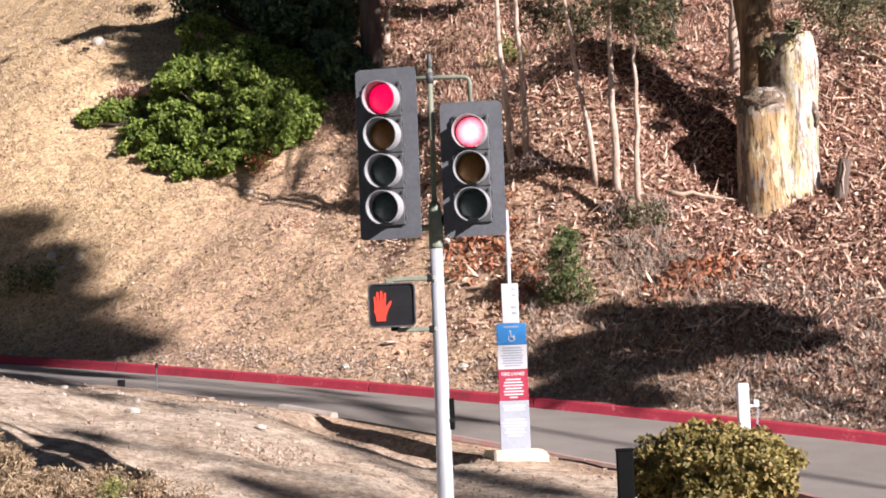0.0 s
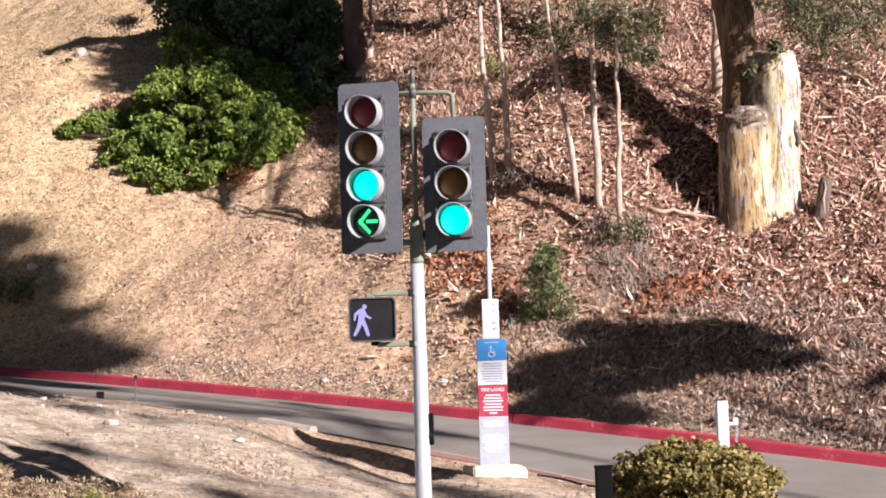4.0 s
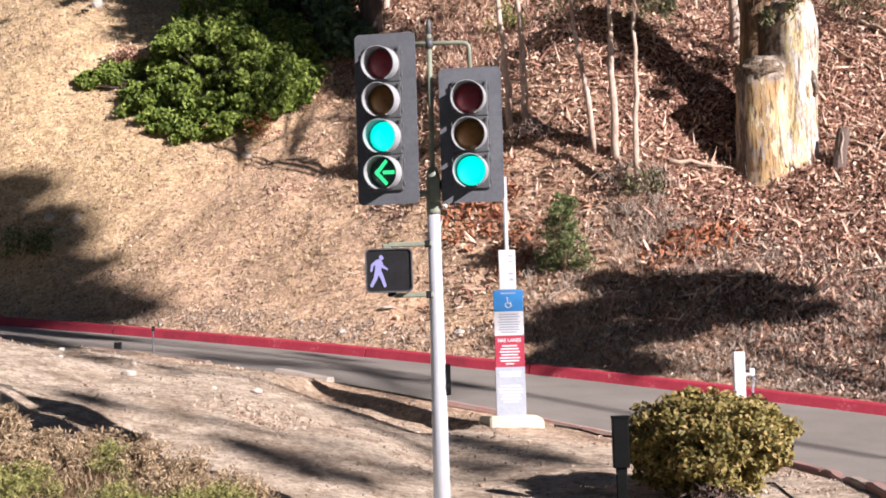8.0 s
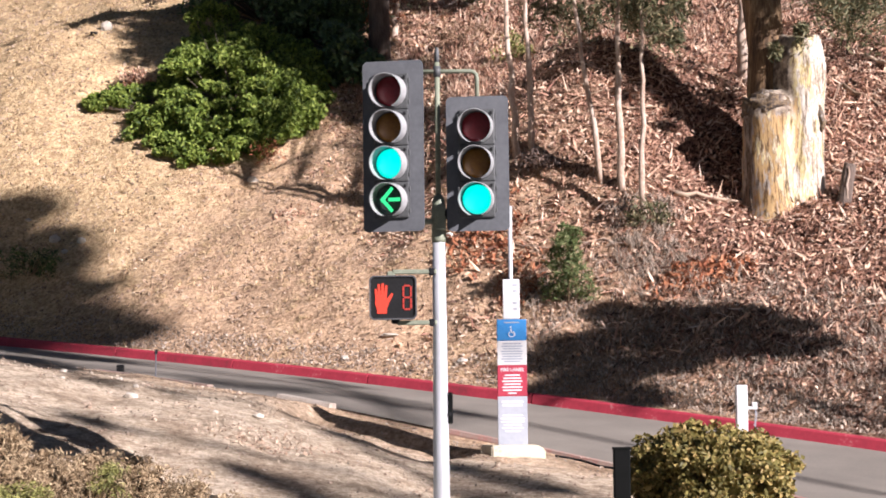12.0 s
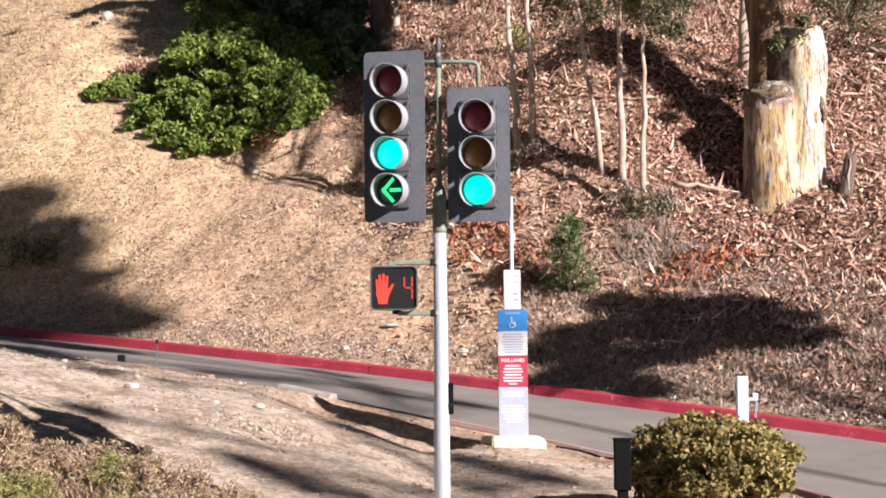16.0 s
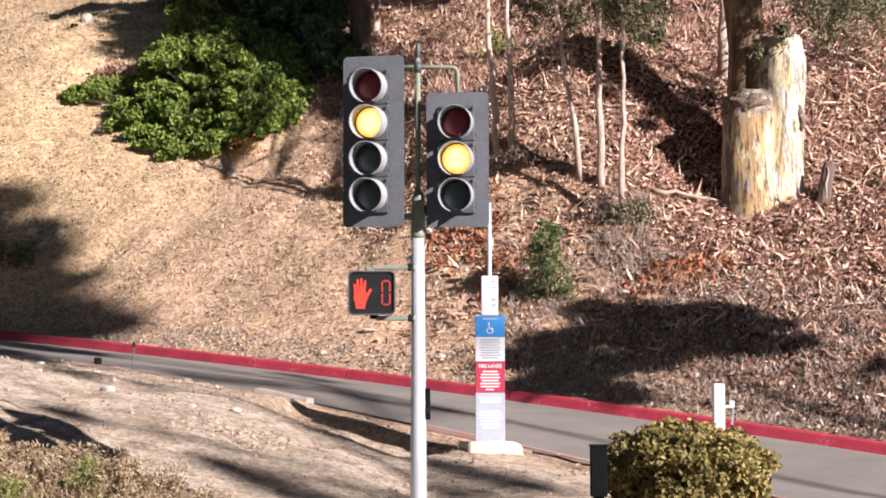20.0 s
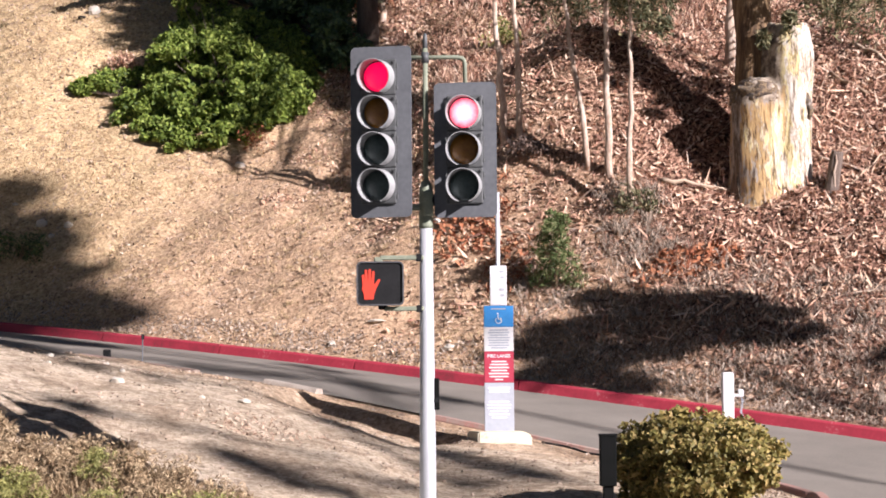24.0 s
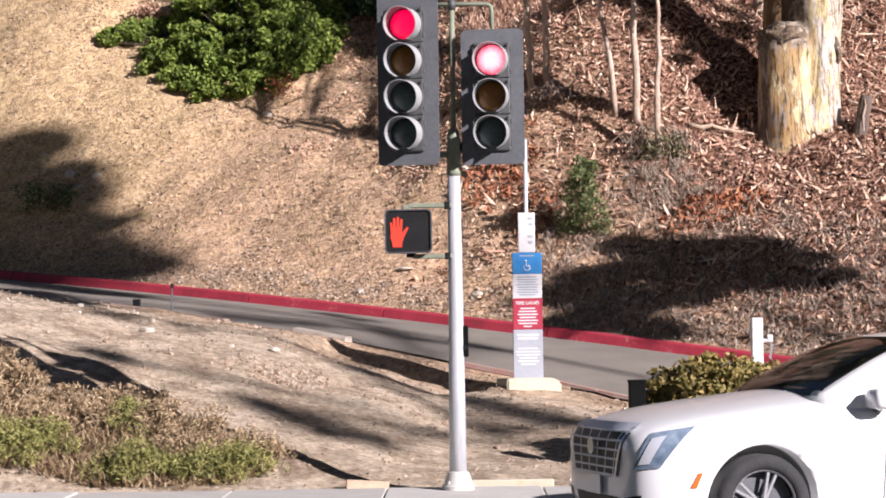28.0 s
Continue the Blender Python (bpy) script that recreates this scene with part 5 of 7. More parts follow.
def shade_tree(foot, spots, seed, per=210):
    gz = ground_z(*foot)
    top = max(s[2] for s in spots)
    cx = sum(s[0] for s in spots) / len(spots)
    cy = sum(s[1] for s in spots) / len(spots)
    pts = [(foot[0], foot[1], gz - 0.2), (foot[0], foot[1], gz + (top - gz) * 0.45), (foot[0] * 0.97 + cx * 0.03, foot[1] * 0.97 + cy * 0.03, gz + (top - gz) * 0.75), (cx, cy, gz + (top - gz) * 0.9)]
    cl = []
    rg = np.random.default_rng(seed)
    for x, y, z, r in spots:
        cl += lobes(rg, (x, y, z), (r, r, r * 0.8), int((10 + 6 * r) * (3.2 if per > 300 else 1)), 0.42 * r + 0.12, 0.3)
    foliage("tree", "tall unseen eucalyptus, its open crown placed to cast shade", (foot[0], foot[1], gz), [(pts, [0.12, 0.10, 0.08, 0.05])], cl, per, 0.30, 0.12, M_LEAF_EU, M_BARK_W, "tree", seed=seed, twig=0.010, group="trees round the crossing", thing_name="eucalyptus")


def toward_sun(p, s, r):
    q = Vector(p) + TO_SUN * s
    return (q.x, q.y, q.z, r)


shade_tree((33.0, 2.5), [toward_sun(p, 58, r) for p, r in (((-9.24, 44.75, 5.51), 0.50), ((-9.3, 43.2, 4.2), 0.95), ((-8.7, 42.0, 3.5), 0.85), ((-8.1, 40.9, 3.0), 0.85), ((-7.1, 40.2, 2.8), 0.6), ((-6.2, 39.6, 2.7), 0.4), ((-10.2, 43.2, 4.4), 1.5), ((-9.3, 41.6, 3.2), 1.0), ((-9.0, 40.9, 2.9), 0.8), ((-7.7, 40.3, 2.8), 0.6), ((-9.7, 42.5, 3.8), 0.9), ((-9.0, 43.8, 4.5), 0.8), ((-8.5, 43.0, 4.1), 0.6), ((-7.38, 41.85, 3.65), 0.35), ((-8.18, 39.03, 2.44), 0.50), ((-7.39, 38.23, 2.34), 0.46), ((-6.61, 37.33, 2.23), 0.40), ((-5.94, 36.93, 2.16), 0.28), ((-6.88, 32.6, 2.15), 0.3), ((-6.8, 34.65, 2.1), 0.32), ((-7.4, 35.9, 2.2), 0.4), ((-5.71, 31.53, 1.99), 0.22))], 71, 310)
shade_tree((17.6, 21.0), [toward_sun(p, 20, r) for p, r in (
    ((4.75, 34.68, 2.72), 0.36), ((5.12, 34.07, 2.45), 0.44), ((5.46, 33.42, 2.15), 0.34), ((4.71, 33.83, 2.18), 0.42), ((4.24, 34.43, 2.49), 0.42), ((3.77, 35.11, 2.71), 0.36), ((3.24, 35.56, 2.84), 0.30),
    ((2.77, 35.70, 2.86), 0.24), ((3.43, 34.70, 2.33), 0.36), ((2.71, 35.05, 2.41), 0.26), ((2.04, 35.13, 2.29), 0.28), ((1.55, 34.81, 2.01), 0.34), ((2.06, 34.13, 1.71), 0.30), ((2.47, 33.58, 1.52), 0.28), ((2.88, 33.15, 1.37), 0.22),
    ((1.59, 33.99, 1.54), 0.34), ((2.30, 34.62, 2.04), 0.20), ((2.75, 34.28, 1.96), 0.22), ((3.15, 33.95, 1.85), 0.20), ((3.60, 33.75, 1.85), 0.16), ((7.05, 32.12, 1.82), 0.16))], 72, 26)
shade_tree((31.0, -5.5), [toward_sun(p, 46, r) for p, r in (
    ((-2.41, 23.67, 0.75), 0.16), ((-2.07, 23.39, 0.64), 0.24), ((-1.66, 23.00, 0.51), 0.26), ((-1.26, 22.45, 0.41), 0.22), ((-0.89, 22.35, 0.33), 0.16), ((-1.81, 28.39, 1.24), 0.20), ((-1.38, 27.34, 1.06), 0.22), ((-1.01, 27.18, 0.95), 0.20),
    ((-0.64, 27.16, 0.82), 0.18), ((-0.20, 26.85, 0.67), 0.16), ((0.23, 26.44, 0.58), 0.18), ((0.64, 25.83, 0.50), 0.22), ((1.03, 25.29, 0.43), 0.22), ((1.43, 25.07, 0.37), 0.18), ((-4.40, 24.83, 1.35), 0.18), ((-4.02, 24.54, 1.25), 0.18))], 73, 6)
shade_tree((37.6, -4.0), [toward_sun(p, 52, r) for p, r in (
    ((-3.73, 33.23, 1.75), 0.15), ((-3.09, 33.07, 1.68), 0.16), ((-2.46, 33.03, 1.62), 0.16), ((-2.26, 35.42, 1.77), 0.20),
    ((-1.65, 34.65, 1.67), 0.20), ((-1.20, 32.64, 1.46), 0.20), ((-0.66, 32.01, 1.35), 0.20), ((0.03, 31.81, 1.26), 0.13), ((0.46, 31.62, 1.19), 0.13), ((-6.14, 31.33, 2.01), 0.26), ((-5.18, 28.79, 1.90), 0.24), ((-4.61, 27.68, 1.77), 0.22),
    ((-4.43, 29.77, 1.73), 0.18), ((-3.74, 27.90, 1.62), 0.20))], 74, 6)
shade_tree((27.0, 37.0), [toward_sun(p, 30, r) for p, r in (((-2.26, 46.0, 9.32), 0.5), ((-1.77, 46.0, 8.8), 0.4), ((-1.66, 46.0, 8.04), 0.3), ((-2.7, 47.5, 10.24), 0.5), ((3.74, 40.52, 7.98), 0.32), ((4.08, 40.14, 7.69), 0.3), ((3.4, 41.07, 8.29), 0.32), ((2.99, 41.68, 8.51), 0.32), ((-2.36, 49.34, 9.61), 0.45), ((-1.85, 47.9, 8.84), 0.45), ((-2.07, 46.87, 8.17), 0.38), ((-1.8, 45.94, 7.53), 0.32), ((-2.48, 50.78, 10.41), 0.45), ((-1.62, 49.57, 9.77), 0.4), ((5.95, 38.2, 8.75), 0.4), ((5.9, 38.4, 9.4), 0.5))], 75, 45)

# dead brush
for k, (x, y, z, r, mat_, label) in enumerate(((-7.2, 47.9, 0.2, 0.4, M_LITTER, "rust-brown dead brush beside the green shrub"), (-7.5, 53.5, 0.35, 0.6, M_DEAD, "grey-brown dry bush on the upper slope"),
                                               (-3.75, 44.45, 0.35, 0.32, M_RUST, "patch of orange dead leaves at the shrub's foot"), (-1.6, 49.6, 0.9, 0.8, M_RUST, "orange-brown dead brush under the dark trees"),
                                               (1.5, 46.6, 0.35, 0.6, M_GRASS, "yellow-green herb tuft among the litter"), (3.75, 37.0, 0.3, 0.45, M_LEAF_EU, "small olive and brown bush at the foot of a stem"), (2.70, 21.60, 0.06, 0.16, M_BARKCHIP, "dead brown twigs and leaves at the bush's foot"), (1.9, 38.75, 0.2, 0.4, M_BARKCHIP, "heap of dark curled bark on the litter"), (0.4, 47.8, 0.5, 0.8, M_TWIG, "tangled brown brush under the trees"), (3.0, 46.5, 0.5, 0.8, M_TWIG, "tangled brown brush under the trees"))):
    gz = ground_z(x, y)
    foliage("brush", label, (x, y, gz), [], lobes(rngs, (x, y, gz + z), (r, r * 0.7, z), 14, 0.22, 0.3, -0.6), 14 if k == 2 else 32, 0.12, 0.032, mat_, M_TWIG, "brush", seed=400 + k, twig=0.008, group="dry brush on the slope", thing_name="dry_brush")
g = ground_z(-8.5, 42.6)
foliage("bush", "low dark green bush in the shade on the slope", (-8.5, 42.6, g), [], lobes(rngs, (-8.5, 42.6, g + 0.25), (0.75, 0.5, 0.45), 30, 0.2, 0.3, -0.5), 24, 0.10, 0.04, M_LEAF_SAP, M_TWIG, "bush", seed=480, twig=0.008, thing_name="shaded_bush")

# ---- loose things on the ground ----


def rock(x, y, size, seed, label="pale angular rock on the dry ground", mat_=None, flat=0.65):
    rnd = random.Random(seed)
    bm = bmesh.new()
    bmesh.ops.create_icosphere(bm, subdivisions=2, radius=0.5)
    k = Vector((rnd.uniform(0.8, 1.25), rnd.uniform(0.7, 1.0), flat * rnd.uniform(0.8, 1.1)))
    for v in bm.verts:
        q = v.co * (1 + 0.45 * noise.noise(v.co * 2.6 + Vector((seed, 0, 0))))
        v.co = Vector((q.x * k.x, q.y * k.y, q.z * k.z)) * size
    ob = part("rock", bm, mat_ or M_ROCK)
    ob.matrix_basis = pose(x, y, ground_z(x, y) + 0.18 * size * flat, 0, 0, rnd.uniform(0, 360))
    return tagged(ob, label, "rock", "loose rocks")


for i, (x, y, s) in enumerate(((-8.14, 43.44, 0.29), (-7.55, 43.24, 0.21), (-7.86, 43.01, 0.17), (-1.77, 36.6, 0.17), (0.27, 35.47, 0.19), (-4.05, 26.83, 0.18), (-2.43, 27.02, 0.14),
                               (-2.95, 26.69, 0.09), (0.09, 38.6, 0.18), (-8.89, 44.46, 0.13), (-4.74, 30.37, 0.10), (-4.08, 44.22, 0.20), (-5.2, 28.4, 0.11), (-5.0, 27.2, 0.09), (-4.1, 27.6, 0.10))):
    rock(x, y, s, 100 + i)
rock(-8.15, 50.17, 0.24, 140, "whitish upright rock on the upper slope", M_ROCK, 1.6)
rock(-8.42, 50.05, 0.26, 141, "blackish flat rock beside the white one", M_BLACK, 0.35)


def stick(name, x0, y0, x1, y1, r, label, mat_, lift=0.05, seed=0, category="branch"):
    rnd = random.Random(seed)
    n = 7
    pts = []
    for i in range(n):
        x, y = x0 + (x1 - x0) * i / (n - 1), y0 + (y1 - y0) * i / (n - 1)
        pts.append(Vector((x, y + rnd.uniform(-0.02, 0.02), ground_z(x, y) + lift + rnd.uniform(-0.01, 0.02))))
    c = pts[0].copy()
    bm = bmesh.new()
    tube(bm, [p - c for p in pts], [r * (1 - 0.06 * i) for i in range(n)], 8, 0.1, rnd)
    ob = part(name, bm, mat_, smooth=True)
    ob.matrix_basis = Matrix.Translation(c)
    return tagged(ob, label, category, "fallen branches")


stick("fallen_branch", 4.17, 37.73, 5.37, 37.6, 0.05, "bleached straight fallen branch on the leaf litter", M_WOOD, 0.06, 1)
rb = random.Random(8)
for i in range(34):
    x, y = rb.uniform(0.5, 8.5), rb.uniform(37.0, 46.0)
    a, ln = rb.uniform(-0.8, 0.8), rb.uniform(0.5, 1.6)
    stick("fallen_branch", x, y, x + ln * math.cos(a), y + ln * math.sin(a), rb.uniform(0.008, 0.022), "curled strip of shed bark or dead branch on the litter", M_WOOD if i % 3 else M_STEM, 0.04, 200 + i)

stick("fallen_branch", 8.66, 42.58, 9.16, 41.4, 0.045, "pale fallen bough beside the big tree", M_WOOD, 0.06, 301)
stick("fallen_branch", 8.0, 41.5, 8.45, 40.15, 0.04, "pale fallen bough beside the big tree", M_WOOD, 0.06, 302)
stick("fallen_branch", 7.1, 38.05, 7.8, 37.6, 0.028, "grey dead branch by the stump", M_STEM, 0.05, 303)
rock(-1.0, 36.97, 0.30, 142, "flat whitish scrap of rock on the dry slope", M_ROCK, 0.22)


def stump():
    x, y = 7.12, 37.25
    z = ground_z(x, y)
    b = thing("tree_stump", pose(x, y, z), "weathered grey broken stump beside the big tree", "tree stump")
    bm = bmesh.new()
    rings = tube(bm, [(0.02 * k, 0.0, -0.15 + 0.12 * k) for k in range(8)], [0.17, 0.15, 0.135, 0.13, 0.125, 0.125, 0.12, 0.10], 14)
    for i, ring in enumerate(rings):
        for n, v in enumerate(ring):
            v.co.x += 0.03 * noise.noise(Vector((n * 0.9, i * 0.15, 1.0)))
            v.co.y += 0.03 * noise.noise(Vector((n * 0.9, i * 0.15, 7.0)))
            if i == 7:
                v.co.z += 0.12 * noise.noise(Vector((n * 1.3, 0.0, 3.0)))
    part("stump", bm, M_BARK_D, b)
    bm = bmesh.new()
    tube(bm, [(0.06, -0.13, 0.05), (0.05, -0.135, 0.3), (0.10, -0.13, 0.5), (0.09, -0.125, 0.62)], [0.012, 0.02, 0.018, 0.008], 6)
    part("split", bm, M_STEM, b, "pale split in the weathered wood")


stump()


def hose(label, pts, r):
    """A thin line that lies on the ground, through points of the plan."""
    bm = bmesh.new()
    path = []
    for (x0, y0), (x1, y1) in zip(pts, pts[1:]):
        for k in range(5):
            x, y = x0 + (x1 - x0) * k / 5, y0 + (y1 - y0) * k / 5
            path.append(Vector((x, y, ground_z(x, y) + r * 0.9)))
    c = path[0].copy()
    tube(bm, [q - c for q in path], [r] * len(path), 8)
    ob = part("hose", bm, M_BLACK, smooth=True)
    ob.matrix_basis = Matrix.Translation(c)
    tagged(ob, label, "hose")


# the first tube draws a dark shadow line on the dirt right of the bush
hose("black tube in place of a curved shadow line beside the clipped bush", [(3.2, 24.0), (3.55, 23.85), (3.62, 22.7), (3.66, 21.9), (3.88, 21.45), (4.2, 21.2)], 0.013)
hose("thin black cable lying on the dirt near the low kerb", [(1.45, 28.3), (1.76, 28.2), (1.97, 27.95), (2.3, 27.75)], 0.016)


def cover_plate():
    b = thing("cover_plate", pose(3.66, 20.66, 0.0, 0, 0, -6), "rusty brown metal cover plate set in the dirt", "cover plate")
    bm = bmesh.new()
    box(bm, (0.74, 0.26, 0.05), (0, 0, 0.02), bevel=0.008, seg=1)
    part("plate", bm, M_RUSTY, b)
    bm = bmesh.new()
    box(bm, (0.80, 0.32, 0.03), (0, 0, 0.01), bevel=0.006, seg=1)
    part("rim", bm, M_BLACK, b, "dark rim of the plate")


cover_plate()


def ground_points(rng, n, area, keep):
    pts = []
    while len(pts) < n:
        x, y = rng.uniform(area[0], area[1]), rng.uniform(area[2], area[3])
        u, v = kerb_uv(x, y)
        if keep(x, y, u, v):
            pts.append((x, y, ground_z(x, y)))
    return np.array(pts)


def litter(name, rng, pts, length, width, material, label, spread, lift=0.01, up=(0.1, -0.45, 0.85), fold=0.2, vary=0.6):
    p = pts + np.array([0, 0, lift]) + np.abs(rng.normal(size=(len(pts), 1))) * np.array([[0, -0.3, 0.5]]) * lift
    ob = cloud(name, leaves(rng, p, length, width, up=np.array(up) * 1.0, spread=spread, fold=fold, vary=vary), LEAF_FACES, material)
    return tagged(ob, label, "leaf litter", kind="stuff")


M_CLOD = surf("dirt_clod", [(0.1, (0.20, 0.14, 0.095)), (0.5, (0.38, 0.28, 0.20)), (0.9, (0.52, 0.41, 0.31))], 6, 0.95, 0.0, island=0.7)
M_STRAWY = surf("yellow_straw", [(0.1, (0.20, 0.13, 0.07)), (0.4, (0.46, 0.33, 0.17)), (0.9, (0.72, 0.57, 0.34))], 3.0, 0.85, 0.0, island=0.6)
M_SLOPE = surf("slope_leaves", [(0.05, (0.10, 0.06, 0.04)), (0.3, (0.27, 0.18, 0.12)), (0.55, (0.42, 0.30, 0.21)), (0.9, (0.56, 0.44, 0.33))], 6, 0.95, 0.0, island=0.8)
rl = np.random.default_rng(9)


def woody(x, y):
    """How thick the litter lies: full under the trees, thin on the open slope."""
    return min(1.0, max(0.0, (0.28 * x + 0.10 * y - 4.0) + 0.8 * noise.noise(Vector((x * 0.7, y * 0.7, 2.0))) + 0.5))


area = (-16, 13, 31, 66)
litter("leaf_litter", rl, ground_points(rl, 80000, (-3.5, 12, 30, 56), lambda x, y, u, v: -24 < v < -0.6 and rl.random() < woody(x, y) * min(1.0, 0.12 + (-v - 0.6) / 4.5)), 0.14, 0.028, M_LITTER, "reddish brown shed bark strips and dead leaves", 0.55, 0.02)
litter("bark_strips", rl, ground_points(rl, 4200, (-1.0, 12, 33, 52), lambda x, y, u, v: -20 < v < -1.5 and rl.random() < woody(x, y)), 0.46, 0.034, M_LITTER, "long curled strips of shed eucalyptus bark", 0.5, 0.05)
litter("leaf_chips", rl, ground_points(rl, 34000, (-3.5, 12, 30, 54), lambda x, y, u, v: -22 < v < -0.4 and rl.random() < woody(x, y)), 0.125, 0.044, M_CHIP, "curled dead leaves and chips of bark on the slope", 0.8, 0.03, fold=0.35)
litter("slope_debris", rl, ground_points(rl, 46000, area, lambda x, y, u, v: -28 < v < -0.15 and x < 3 and noise.noise(Vector((x * 0.9, y * 0.9, 4))) > rl.uniform(-0.5, 0.3)), 0.085, 0.034, M_SLOPE, "scattered dry leaves and clods on the bare slope", 0.4, 0.006)
litter("kerb_litter", rl, ground_points(rl, 5200, (-12, 8, 28, 46), lambda x, y, u, v: -0.95 < v < -0.19 and -14 < u < 8 and noise.noise(Vector((u * 1.5, v * 2, 4))) > -0.25), 0.065, 0.024, M_DEAD, "dark dead leaves heaped along the kerb", 0.8, 0.04)
litter("verge_debris", rl, ground_points(rl, 2600, (-10, 6, 20.6, 36), lambda x, y, u, v: v > road_width(u) + 0.3 and y > 20.6 and noise.noise(Vector((x, y, 5))) > -0.1), 0.05, 0.022, M_DEAD, "scattered dry leaves on the dusty verge", 0.7, 0.008)
litter("leaf_drift", rl, ground_points(rl, 320, (-3.4, -0.8, 24.0, 26.6), lambda x, y, u, v: ((x + 2.15) / 0.9) ** 2 + ((y - 25.2) / 0.8) ** 2 < rl.uniform(0.2, 1)), 0.06, 0.022, M_SLOPE, "drift of dry brown leaves on the verge", 0.7, 0.02)
litter("rust_leaves", rl, ground_points(rl, 1000, (-1, 7, 34.5, 40), lambda x, y, u, v: min(((x - 4.4) / 1.1) ** 2 + ((y - 35.9) / 0.45) ** 2, ((x - 0.7) / 0.9) ** 2 + ((y - 38.2) / 0.8) ** 2, ((x - 1.3) / 0.5) ** 2 + ((y - 37.0) / 0.7) ** 2) < rl.uniform(0.1, 1)), 0.16, 0.05, M_RUST, "rust red dead leaves on a fallen bough", 0.8, 0.06)


def pebbles(name, rng, pts, size, material, label):
    """Small angular stones, a squashed octahedron each."""
    n = len(pts)
    o = np.array([(1, 0, 0), (0, 1, 0), (-1, 0, 0), (0, -1, 0), (0, 0, 0.8), (0, 0, -0.6)])
    s = (size * rng.uniform(0.4, 1.6, n) ** 1.6)[:, None, None]
    a = rng.uniform(0, 6.28, n)
    rot = np.stack([np.stack([np.cos(a), -np.sin(a), a * 0], 1), np.stack([np.sin(a), np.cos(a), a * 0], 1), np.stack([a * 0, a * 0, a * 0 + 1], 1)], 1)
    v = np.einsum("nij,kj->nki", rot, o) * s * rng.uniform(0.6, 1.3, (n, 1, 3)) + rng.normal(size=(n, 6, 3)) * s * 0.15
    ob = cloud(name, v + pts[:, None, :] + np.array([0, 0, 0.2]) * s, ((0, 1, 4), (1, 2, 4), (2, 3, 4), (3, 0, 4), (1, 0, 5), (2, 1, 5), (3, 2, 5), (0, 3, 5)), material)
    return tagged(ob, label, "stones", kind="stuff")


pebbles("clods", rl, ground_points(rl, 7000, (-16, 3, 33, 64), lambda x, y, u, v: -26 < v < -0.2), 0.022, M_CLOD, "small dirt clods and stones on the slope")
pebbles("clods", rl, ground_points(rl, 700, (-9, 5, 20.5, 36), lambda x, y, u, v: v > road_width(u) + 0.25 and y > 20.6 and noise.noise(Vector((x, y, 9))) > 0), 0.02, M_CLOD, "dirt clods on the verge")
pebbles("gravel", rl, ground_points(rl, 2600, (-9, 5, 20.5, 36), lambda x, y, u, v: v > road_width(u) + 0.25 and y > 20.5), 0.012, M_CLOD, "gravel and dirt crumbs on the verge")


def tufts(name, rng, pts, blades, height, width, material, label, lean=0.5, category="grass"):
    n = len(pts)
    c = np.repeat(pts, blades, axis=0) + rng.normal(size=(n * blades, 3)) * np.array([0.05, 0.05, 0.0])
    d = rng.normal(size=(n * blades, 3)) * lean
    d[:, 2] = 1.0
    d /= np.linalg.norm(d, axis=1)[:, None]
    h = (height * rng.uniform(0.4, 1.15, n * blades))[:, None]
    s = rng.normal(size=(n * blades, 3))
    s[:, 2] = 0
    s /= np.linalg.norm(s, axis=1)[:, None]
    w = width * 0.5
    mid = c + d * h * 0.6
    tip = c + d * h + rng.normal(size=(n * blades, 3)) * h * 0.18 * np.array([1, 1, 0.3])
    v = np.stack([c - s * w, c + s * w, mid + s * w * 0.7, mid - s * w * 0.7, tip], axis=1)
    ob = cloud(name, v, ((0, 1, 2, 3), (3, 2, 4)), material)
    return tagged(ob, label, category, kind="stuff")


tufts("dry_grass", rl, ground_points(rl, 9000, (-16, 1.5, 34, 64), lambda x, y, u, v: -26 < v < -0.2 and noise.noise(Vector((x * 0.5, y * 0.5, 8))) > -0.15 - 0.02 * (y - 40)), 6, 0.12, 0.016, M_STRAWY, "short dry straw-coloured grass on the slope", 0.8)
tufts("dry_weeds", rl, ground_points(rl, 2600, (1.2, 9, 29, 37), lambda x, y, u, v: -4.0 < v < -0.3), 9, 0.18, 0.014, M_DEAD, "dead grey-brown weeds above the kerb", 0.9)
tufts("brush", rl, ground_points(rl, 110, (3.0, 4.2, 36.2, 37.6), lambda x, y, u, v: True), 12, 0.3, 0.014, M_DEAD, "dry brown brushwood among the stems", 0.7, "brush")
tufts("brush", rl, ground_points(rl, 900, (-2, 9, 43.5, 50), lambda x, y, u, v: noise.noise(Vector((x, y * 0.6, 1))) > 0.05), 14, 0.34, 0.02, M_LITTER, "tangled dry undergrowth below the trees", 0.8, "brush")
